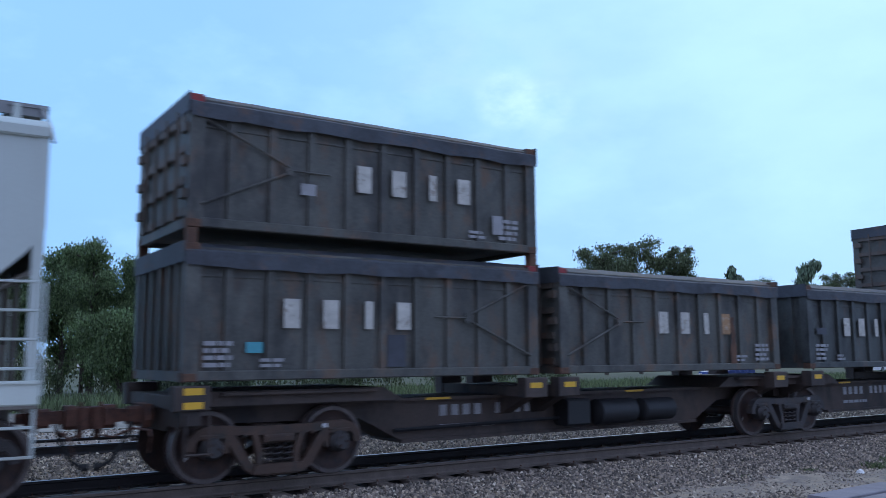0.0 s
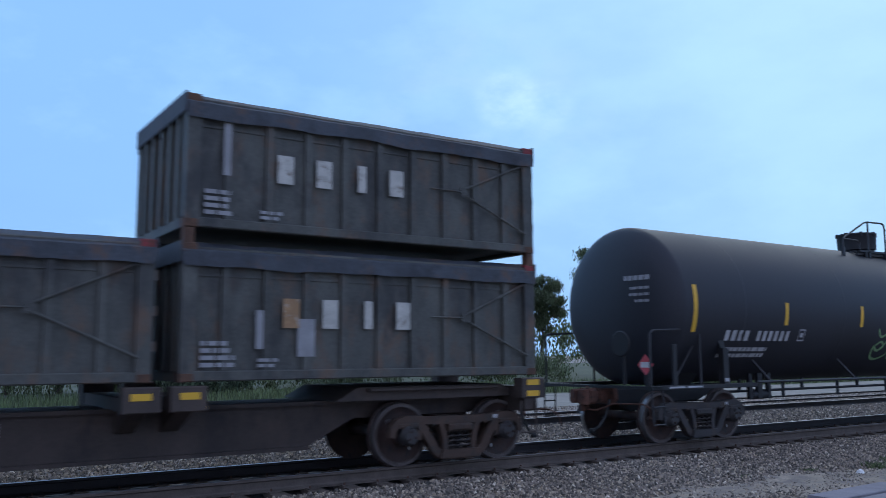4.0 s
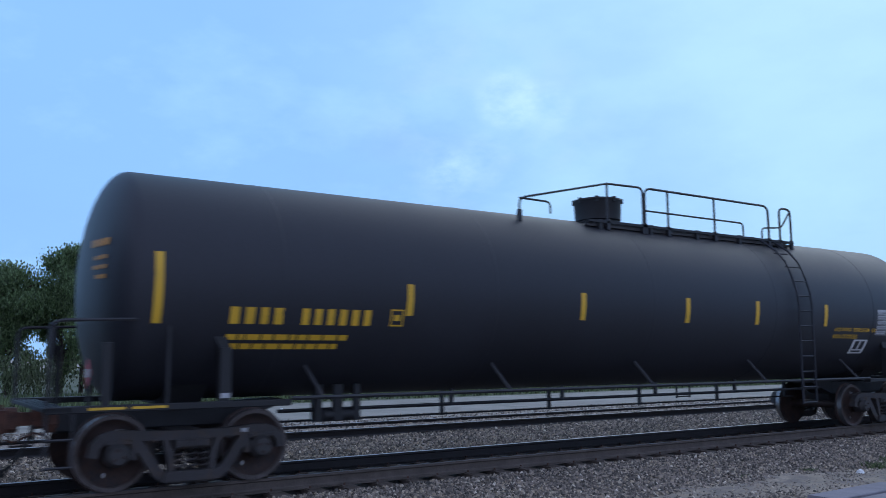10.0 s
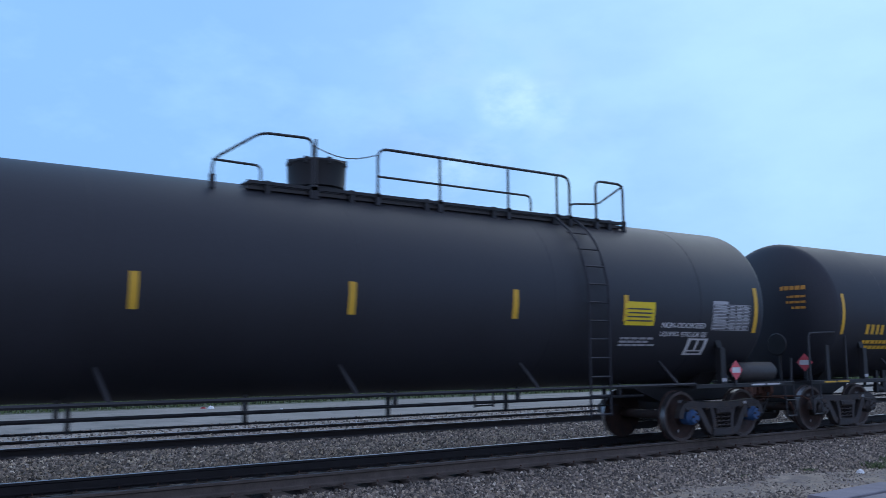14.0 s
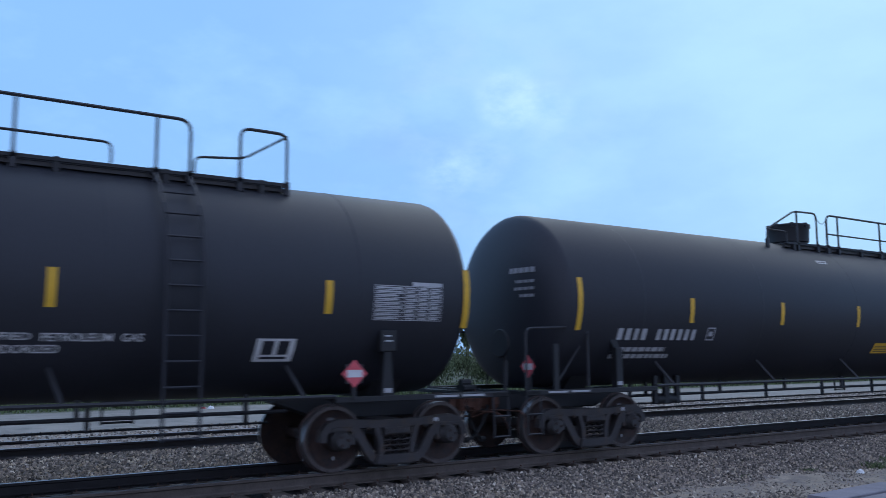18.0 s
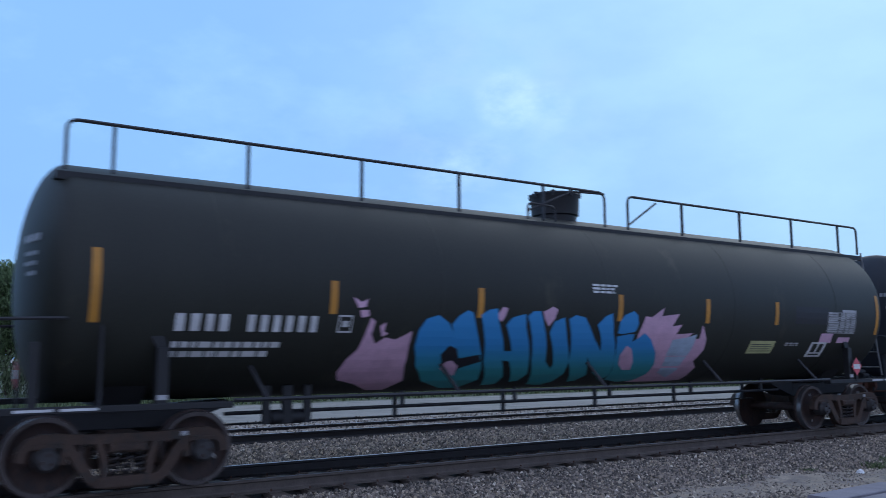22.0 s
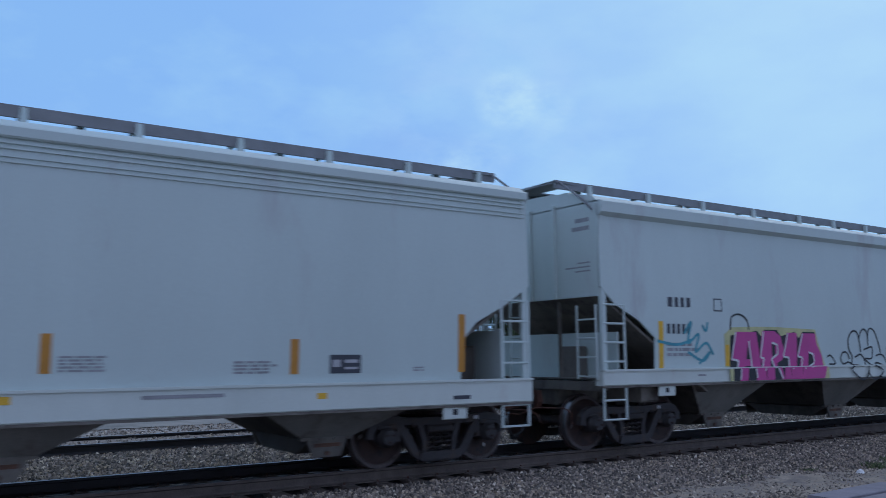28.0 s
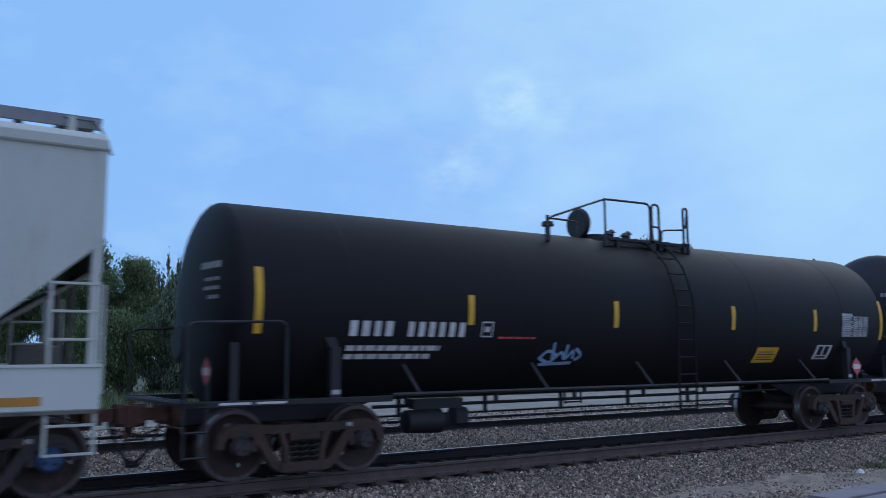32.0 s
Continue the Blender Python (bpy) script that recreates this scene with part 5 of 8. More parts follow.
    for k, (w, h) in enumerate(((0.55, 0.09), (0.4, 0.05), (0.42, 0.05), (0.3, 0.05))):
        g = Build()
        z = zc + 0.42 - 0.12 * k - (0.05 if k else 0)
        y = -0.95
        while y < -0.95 + w:
            q = min(0.1, -0.95 + w - y)
            pts = []
            for yy, zz in ((y, z), (y + q, z), (y + q, z + h), (y, z + h)):
                rr = min(0.995, math.hypot(yy, zz - zc) / R)
                pts.append((-L - dep * math.sqrt(1 - rr * rr) - 0.012, yy, zz))
            g.add(pts, [(0, 1, 2, 3)])
            y += q + 0.02
        part("end_writing", g, AMBER if ink is YELLOW else GREY_MARK, car)
    for kind, *a in spec.get("extras", ()):
        if kind == "words":
            body_, x0, x1, z0, z1, m = a
            lettering("painted_word", body_, x0, x1, z0, z1, side, m, car, 0.012, label="painted words")
        elif kind == "panel":
            x0, x1, z0, z1, m = a
            g = bars(Build(), x0, x1, z0, z1, side)
            h = (z1 - z0) / 6
            for k in range(4):
                bars(g.mat(1), x0 + 0.06, x1 - 0.06 - 0.05 * (k % 2), z0 + h * (k + 1), z0 + h * (k + 1.35), side, (), 0, 0.008)
            part("warning_panel", g, [m, DARK_MARK], car, "yellow panel with lines of dark writing")
        elif kind == "lines":
            x0, x1, z0, z1, rows_, m = a
            part("small_writing", lines_of_text(Build(), x0, x1, z0, z1, rows_, side, int(x0 * 10) + 500), m, car)["kind"] = "stuff"
        elif kind == "patch":
            x0, x1, z0, z1, m = a
            part("paint_patch", bars(Build(), x0, x1, z0, z1, side, (), 0, 0.004), m, car, "patch of newer paint")
        elif kind == "spray":
            strokes, w, m, lab = a
            for s_ in strokes:
                part("spray_stroke", ribbon(Build(), s_, w, side), m, car, lab)
        elif kind == "mural":
            at = lambda q: [(-4.0 + 0.05 * x, max(zc - R + 0.06, 1.1 + 0.05 * z)) for x, z in q]
            for name_, q, m_, lift_, lab in a[0]:
                proud = lambda x, z: -math.sqrt(max(0.01, (R + 0.004 + lift_) ** 2 - (z - zc) ** 2))
                part(name_, painted([at(q)], proud, 0.0), m_, car, lab)
    return car



# ---- covered hopper wagons ----
def hopper_wagon(spec):
    xf, xr = [x * KX for x in spec["bogies"]]
    cx, half = (xf + xr) / 2, (xr - xf) / 2
    car = thing("covered_hopper_wagon", spec["label"], "hopper wagon", "wagons of the freight train")
    wagons.append((car, cx))
    m = spec["paint"]
    A = half + 1.25          # end of the side wall
    W = 1.62
    eave, sill0, sill1 = spec.get("eave", 4.10), spec.get("sill", (1.10, 1.35))[0], spec.get("sill", (1.10, 1.35))[1]
    cut_x, cut_z = spec.get("cut", (1.25, 0.52))

    def side(x, z):
        return -W - 0.03 * math.sin(math.pi * min(1, max(0, (z - sill1) / (eave - sill1))))

    def over(x, z):
        return side(x, z) if z > sill1 + 0.012 else -W - 0.088

    # side walls, gently bowed, with the lower corners cut away over the slope sheets
    for s in (-1, 1):
        b = Build()
        zs = [sill1 - 0.02 + (eave - sill1 + 0.02) * k / 10 for k in range(11)]
        rows = []
        for z in zs:
            t = (z - sill1) / (spec.get("cut_top", 2.58) - sill1)
            inset = cut_x if t <= cut_z else max(0.0, cut_x * (1 - (t - cut_z) / (1.0 - cut_z)))
            rows.append((z, A - max(0.0, inset)))
        v = []
        for z, a in rows:
            y = side(0, z) if s < 0 else -side(0, z)
            v += [(-a, y, z), (a, y, z), (-a, y - s * 0.03 * 1, z), (a, y - s * 0.03, z)]
        f = []
        for k in range(10):
            o, p = 4 * k, 4 * k + 4
            f += [(o, o + 1, p + 1, p), (o + 2, p + 2, p + 3, o + 3), (o, p, p + 2, o + 2), (o + 1, o + 3, p + 3, p + 1)]
        f += [(0, 2, 3, 1), (40, 41, 43, 42)]
        b.add(v, f)
        part("side_wall", b, m, car, smooth=True)
        # top band over the wall
        t = Build()
        if spec.get("fascia"):
            f_ = spec["fascia"]
            v = [(x, s * (W + o), eave + z) for x in (-A, A) for o, z in ((-0.01, 0.05), (0.075, 0.05), (0.10, 0.025), (0.10, 0.05 - f_), (0.0, -0.02 - f_), (-0.01, -0.02 - f_))]
            t.add(v, [(k, (k + 1) % 6, 6 + (k + 1) % 6, 6 + k) for k in range(6)] + [(5, 4, 3, 2, 1, 0), (6, 7, 8, 9, 10, 11)])
        else:
            t.box(-A, A, *sorted((s * (W - 0.01), s * (W + 0.055))), eave - 0.09, eave + 0.05, 0.02)
        part("top_chord", t, m, car)
        for zz in spec.get("beads", ()):
            t = Build()
            t.box(-A + 0.05, A - 0.05, *sorted((s * (W + 0.0), s * (W + 0.03))), zz - 0.012, zz + 0.012)
            part("wall_bead", t, m, car)
        t = Build()
        t.box(-A - 0.02, A + 0.02, *sorted((s * (W - 0.12), s * (W + 0.06))), sill0, sill1, 0.015)
        t.box(-A - 0.02, A + 0.02, *sorted((s * (W - 0.04), s * (W + 0.085))), sill1 - 0.02, sill1 + 0.012)
        # brown lip along the sill's foot, dark to stand for the shadow line too
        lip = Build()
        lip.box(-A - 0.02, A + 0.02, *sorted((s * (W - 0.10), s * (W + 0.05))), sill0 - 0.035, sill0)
        part("sill_shade_lip", lip, SLOPE_BROWN, car)
        part("side_sill", t, SILL_WHITE if spec.get("white_sill", True) else m, car, "pale side sill")
    # roof
    b = Build()
    rp = [(-W - 0.02, eave + 0.03), (-W + 0.12, eave + 0.14), (-1.05, eave + 0.24), (-0.5, eave + 0.31), (0, eave + 0.33), (0.5, eave + 0.31), (1.05, eave + 0.24), (W - 0.12, eave + 0.14), (W + 0.02, eave + 0.03)]
    b.prism_x(rp, -A, A)
    part("roof", b, m, car, "pale sheet-steel roof", True)
    # ends above the slope sheets, slope sheets and inner end bulkheads
    for s in (-1, 1):
        b = Build()
        b.box(*sorted((s * (A - 0.04), s * A)), -W + 0.02, W - 0.02, 2.56, eave + 0.05)
        for y in (-0.55, 0.1):
            b.box(*sorted((s * A, s * (A + 0.05))), y - 0.04, y + 0.04, 2.56, eave + 0.1)
        part("end_wall", b, m, car)
        if s < 0 and spec["paintwork"]:
            for z, w, h in ((3.82, 0.34, 0.07), (3.68, 0.42, 0.07), (3.12, 0.3, 0.025), (3.05, 0.6, 0.025), (2.98, 0.36, 0.025)):
                b = Build()
                b.box(-A - 0.004, -A - 0.001, -1.42, -1.42 + w, z, z + h)
                part("end_writing", b, GREY_MARK, car)
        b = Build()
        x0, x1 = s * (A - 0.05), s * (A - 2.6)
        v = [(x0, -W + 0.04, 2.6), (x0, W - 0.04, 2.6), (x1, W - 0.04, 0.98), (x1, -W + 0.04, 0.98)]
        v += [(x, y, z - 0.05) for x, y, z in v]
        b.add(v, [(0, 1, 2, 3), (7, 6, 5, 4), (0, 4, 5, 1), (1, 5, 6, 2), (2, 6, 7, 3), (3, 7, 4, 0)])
        part("slope_sheet", b, SLOPE_BROWN, car, "dark brown sloping end sheet")
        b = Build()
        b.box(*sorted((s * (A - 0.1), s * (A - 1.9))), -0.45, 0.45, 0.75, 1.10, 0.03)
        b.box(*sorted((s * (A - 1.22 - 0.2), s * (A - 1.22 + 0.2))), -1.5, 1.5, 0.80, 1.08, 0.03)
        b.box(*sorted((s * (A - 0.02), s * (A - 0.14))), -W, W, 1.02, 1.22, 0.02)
        part("end_sill", b, SLOPE_BROWN, car)
        for y in (-0.5, 0.5):
            b = Build()
            b.tube([(s * (A - 0.12), y, 1.1), (s * (A - 0.12), y, 2.6)], 0.035, 6)
            part("end_post", b, SLOPE_BROWN, car)
        b = Build()
        b.box(*sorted((s * (A - 0.75), s * (A - 0.25))), -0.85, -0.35, 1.1, 1.75, 0.03)
        part("valve_box", b, SLOPE_BROWN, car)
        if spec.get("bulkhead"):
            b = Build()
            xa, xb = sorted((s * (A - 0.42), s * (A - 0.45)))
            for ya, yb in ((-W + 0.05, -0.78), (-0.42, W - 0.05)):
                b.box(xa, xb, ya, yb, 1.2, 1.98)
            b.box(xa, xb, -0.78, -0.42, 1.72, 1.98)
            b.box(*sorted((s * (A - 0.02), s * (A - 0.45))), -W + 0.05, W - 0.05, 1.17, 1.2)
            part("end_bulkhead", b, m, car, "pale end plate with a dark opening")
        # corner ladders
        for y in (-1, 1):
            b = Build()
            xa, xb = s * (A - 0.02), s * (A - 0.52)
            yy = y * (W + 0.02)
            b.box(*sorted((xa - s * 0.10, xa)), *sorted((yy, yy - y * 0.07)), sill0, eave)
            part("corner_post", b, m, car)
            b = Build()
            b.tube([(xb, yy, 0.55), (xb, yy, 2.44)], 0.022, 5)
            b.tube([(xa, yy, 0.55), (xa, yy, 2.44)], 0.022, 5)
            for k in range(7):
                z = 0.56 + k * 0.31
                b.tube([(xa, yy, z), (xb, yy, z)], 0.018, 5)
            part("ladder", b, m, car, "pale corner ladder")
            b = Build()
            for k in range(4):
                z = 1.25 + k * 0.31
                b.tube([(s * (A + 0.05), y * (W - 0.05), z), (s * (A + 0.05), y * (W - 0.5), z)], 0.016, 5)
            b.tube([(s * (A + 0.05), y * (W - 0.5), 1.2), (s * (A + 0.05), y * (W - 0.5), 2.42)], 0.02, 5)
            b.tube([(s * (A + 0.05), y * (W - 0.05), 1.2), (s * (A + 0.05), y * (W - 0.05), 2.42)], 0.02, 5)
            part("end_ladder", b, m, car)
        coupler(car, s * (half + 2.0), s)
        bogie(car, s * half, cx + s * half, spec.get("cap", "grey"), "grey")
    # roofwalk on brackets, with hatch covers between
    zt = eave + 0.54
    for y in (-1, 1):
        rw = Build()
        rw.box(-A - 0.1, A + 0.1, *sorted((y * 0.66, y * 0.70)), zt - 0.15, zt)
        rw.box(-A - 0.1, A + 0.1, *sorted((y * 0.30, y * 0.66)), zt - 0.03, zt - 0.01)
        part("roofwalk", rw, GRATE, car, "galvanised roof running board")
    n = spec.get("brackets", 12)
    for u in spec.get("bracket_at") or [2 * k / (n - 1) - 1 for k in range(n)]:
        x = u * (A - 0.25)
        for y in (-1, 1):
            b = Build()
            b.prism_y([(x - 0.035, zt - 0.03), (x + 0.035, zt - 0.03), (x + 0.06, eave + 0.18), (x - 0.06, eave + 0.18)], *sorted((y * 0.70, y * 0.76)))
            b.box(x - 0.03, x + 0.03, *sorted((y * 0.3, y * 0.72)), zt - 0.09, zt - 0.03)
            part("roofwalk_bracket", b, m, car)
    for s in (-1, 1):
        b = Build()
        b.box(*sorted((s * (A - 0.35), s * (A + 0.06))), 0.7, 1.3, zt - 0.08, zt - 0.04)
        b.box(*sorted((s * (A - 0.35), s * (A + 0.10))), -0.72, 0.72, zt - 0.05, zt - 0.01)
        b.tube([(s * (A + 0.02), -0.72, zt - 0.03), (s * (A + 0.05), -1.3, eave + 0.12), (s * (A + 0.05), -1.55, eave - 0.1)], 0.02, 5)
        part("end_platform", b, GRATE, car)
    b = Build()
    b.box(-A + 0.6, A - 0.6, -0.28, 0.28, eave + 0.30, eave + 0.46, 0.04)
    for k in range(7):
        x = -A + 0.8 + (2 * A - 1.6) * k / 6
        b.box(x - 0.05, x + 0.05, -0.34, 0.34, eave + 0.42, eave + 0.49)
    part("trough_hatch", b, m, car)
    # discharge hoppers
    for k, x in enumerate(spec["chutes"]):
        x *= KX
        b = Build()
        w0, w1, z0, z1 = 1.12, 0.36, sill0, 0.50
        v = [(x - w0, -1.48, z0), (x + w0, -1.48, z0), (x + w0, 1.48, z0), (x - w0, 1.48, z0), (x - w1, -1.02, z1), (x + w1, -1.02, z1), (x + w1, 1.02, z1), (x - w1, 1.02, z1)]
        b.add(v, [(0, 1, 5, 4), (2, 3, 7, 6), (4, 5, 6, 7), (3, 2, 1, 0)])
        # end slopes get the darker colour: their shade is painted in
        b.mat(1).f += [(1, 2, 6, 5), (3, 0, 4, 7)]
        b.m += [1, 1]
        c = part("discharge_hopper", b, [spec.get("chute", CHUTE), CHUTE_SHADED], car, "discharge hopper with pale sides and slopes coloured dark as shade")
        g = Build()
        g.box(x - 0.385, x + 0.385, -1.05, -0.98, 0.475, 0.515).box(x - 0.385, x + 0.385, 0.98, 1.05, 0.475, 0.515)
        for y0, y1 in ((-1.035, -1.0), (1.0, 1.035)):
            g.prism_y([(x - 0.30, 0.475), (x + 0.30, 0.475), (x + 0.20, 0.25), (x - 0.20, 0.25)], y0, y1)
        for dx in (-0.30, -0.1, 0.1, 0.30):
            g.lathe([(-1.075, 0.018), (-1.05, 0.018)], (x + dx, 0, 0.495), "y", 6)
        g.mat(1).box(x - 0.20, x + 0.20, -1.042, -1.035, 0.385, 0.435)
        g.lathe([(-1.06, 0.03), (-1.035, 0.03)], (x, 0, 0.30), "y", 10)
        # flanks of the gate carry the same painted shade
        g.mat(2).prism_x([(-0.999, 0.474), (0.999, 0.474), (0.62, 0.27), (-0.62, 0.27)], x - 0.27, x + 0.27)
        part("outlet_gate", g, spec.get("gate", [SLOPE_BROWN, RUST]) + [CHUTE_SHADED], c)
    # painted markings
    dark = spec.get("ink", DARK_MARK)
    for kind, *a in spec["paintwork"]:
        if kind == "stripe":
            for x, z0, z1 in a[0]:
                part("reflective_stripe", bars(Build(), x - 0.06, x + 0.06, z0, z1, side), a[1], car, "yellow reflective stripe")
        elif kind == "marks":
            x0, x1, z0, z1, w = a
            characters(x0, x1, z0, z1, side, w, dark, car)
        elif kind == "lines":
            x0, x1, z0, z1, rows, mm = a
            part("small_writing", lines_of_text(Build(), x0, x1, z0, z1, rows, side, int(x0 * 10) + 900), mm, car)["kind"] = "stuff"
        elif kind == "sill_marks":
            for x0, x1, z0, z1, mm in a[0]:
                g = Build()
                g.box(x0 * KX, x1 * KX, -W - 0.066, -W - 0.06, zf(z0), zf(z1))
                part("sill_marking", g, mm, car)
        elif kind == "panel":
            x0, x1, z0, z1 = a
            g = bars(Build(), x0, x1, z0, z1, side)
            bars(g.mat(1), x0 + 0.04, x0 + 0.16, z0 + 0.08, z1 - 0.06, side, (), 0, 0.008)
            bars(g.mat(1), x0 + 0.22, x1 - 0.05, z0 + 0.05, z0 + 0.08, side, (), 0, 0.008)
            bars(g.mat(1), x0 + 0.22, x1 - 0.05, z1 - 0.1, z1 - 0.06, side, (), 0, 0.008)
            part("stencil_panel", g, [dark, PALE_MARK], car)
        elif kind == "box":
            x0, x1, z0, z1 = a
            g = Build()
            for p in ((x0, x1, z0, z0 + 0.02), (x0, x1, z1 - 0.02, z1), (x0, x0 + 0.02, z0, z1), (x1 - 0.02, x1, z0, z1)):
                bars(g, *p, side)
            part("stencil_box", g, dark, car)
        elif kind == "spray":
            strokes, w, mm, lab = a
            for q in strokes:
                part("spray_stroke", ribbon(Build(), q, w, over), mm, car, lab)
        elif kind == "word":
            body_, x0, x1, z0, z1 = a
            u, w = (x1 - x0) * KX / 67.0, (zf(z1) - zf(z0)) / 21.0

            def put(q):
                return [(x0 * KX + x * u, zf(z0) + z * w) for x, z in q]

            cut = (sill1 - 0.021, sill1 + 0.0125)
            glow = [(-2, 0), (-3, 19), (2, 22), (18, 22.5), (30, 22.6), (62, 21.8), (64, 16), (69, 6), (69, 0)]
            part("spray_glow", painted([put(glow)], over, 0.004, cut), SPRAY_YELLOW, car, "pale yellow sprayed edge")
            back = [(0, 0), (1, 18.6), (19, 20.8), (22, 18.4), (24, 21.3), (33, 21.3), (36, 18.6), (46, 20.7), (49, 17.8), (52, 20.7), (61.5, 20.6), (62, 15.5), (66.5, 10), (67, 5), (64, 0)]
            part("spray_shadow", painted([put(back)], over, 0.007, cut), SPRAY_BLACK, car, "black sprayed shadow")
            letters = [[(4, 20.2), (18.2, 20.2), (22.5, 0), (15.2, 0), (14.8, 6), (10.2, 6), (9.5, 0), (4, 0), (5.5, 8), (1, 8.4)], [(12.2, 15), (11.2, 8.8), (14, 8.8)],
                       [(22.5, 20.8), (31, 20.8), (35.5, 18.5), (37.8, 12.2), (36.5, 8.5), (32.5, 7), (35, 0), (22.5, 0), (22.5, 6), (20.2, 9.8)], [(29, 15.4), (31.5, 14.6), (31.5, 10.5), (29, 9.6)], [(28, 8), (29.5, 8), (33, 0), (27.8, 0)],
                       [(40, 20.2), (47.5, 20.2), (46.8, 0), (39.5, 0), (41, 9.2), (36.8, 9.6)],
                       [(51, 20), (61.8, 20), (62.5, 15.2), (66.5, 10), (67.4, 5.2), (65, 0), (48, 0), (50, 9.2), (47.2, 9.8)], [(56, 11.3), (58, 11.5), (60, 8.5), (59, 5.1), (55.5, 5.1)],
                       [(22.5, 0), (35.2, 0), (35.2, 4.6), (39.3, 4.6), (39.3, 0), (46.9, 0), (46.9, 4.6), (48, 4.6), (48, 5.2), (22.5, 5.2)]]
            part("spray_letters", painted([put(q) for q in letters[:-1]], over, 0.010, cut), MAGENTA, car, "fat magenta sprayed letters")
            for q in ([(35, 0), (35.5, 5.2), (39.6, 5.2), (39.6, 0)], [(46.7, 0), (46.6, 5.2), (48.6, 5.2), (48.2, 0)]):
                part("spray_joint", painted([put(q)], over, 0.0105, cut), MAGENTA, car)
            for q in ([(4.4, 20), (1.4, 8.9), (5.8, 8.2), (4.4, 0.4)], [(13, 16.5), (15.6, 1)], [(23.4, 20.4), (20.8, 9.6), (23.4, 9), (21.5, 4)], [(29, 15.8), (33, 14.8), (33, 11), (28.6, 8.8), (33.4, 0.4)], [(40.6, 20), (37.2, 9.8), (41, 9.3), (41.4, 4.4)], [(51.6, 19.8), (47.8, 9.8), (51.2, 9.2), (50.4, 4.4)], [(56.2, 11.6), (59.5, 10.8), (60.4, 7), (55.6, 5)]):
                g = Build()
                for p_, r_ in zip(q, q[1:]):
                    dx, dz = (r_[0] - p_[0]), (r_[1] - p_[1])
                    k_ = math.hypot(dx, dz) / 0.42
                    nx_, nz_ = -dz / k_, dx / k_
                    g2 = painted([put([(p_[0] + nx_, p_[1] + nz_), (r_[0] + nx_, r_[1] + nz_), (r_[0] - nx_, r_[1] - nz_), (p_[0] - nx_, p_[1] - nz_)])], over, 0.014, cut)
                    g.add(g2.v, g2.f)
                part("spray_highlight", g, WHITE, car, "white sprayed edge")
        elif kind == "seams":
            for x in a[0]:
                x *= KX
                g = Build()
                g.box(x - 0.006, x + 0.006, -W - 0.033, -W - 0.0, sill1, eave - 0.1)
                part("wall_seam", g, m, car)
        elif kind == "plate":
            for x in a[0]:
                x *= KX
                g = Build()
                g.box(x - 0.2, x + 0.2, -W - 0.03, -W, sill0 - 0.2, sill0, 0.01)
                g.mat(1).box(x - 0.04, x + 0.04, -W - 0.036, -W - 0.028, sill0 - 0.14, sill0 - 0.06)
                part("jacking_plate", g, [SILL_WHITE, SPRAY_BLACK], car)
    return car


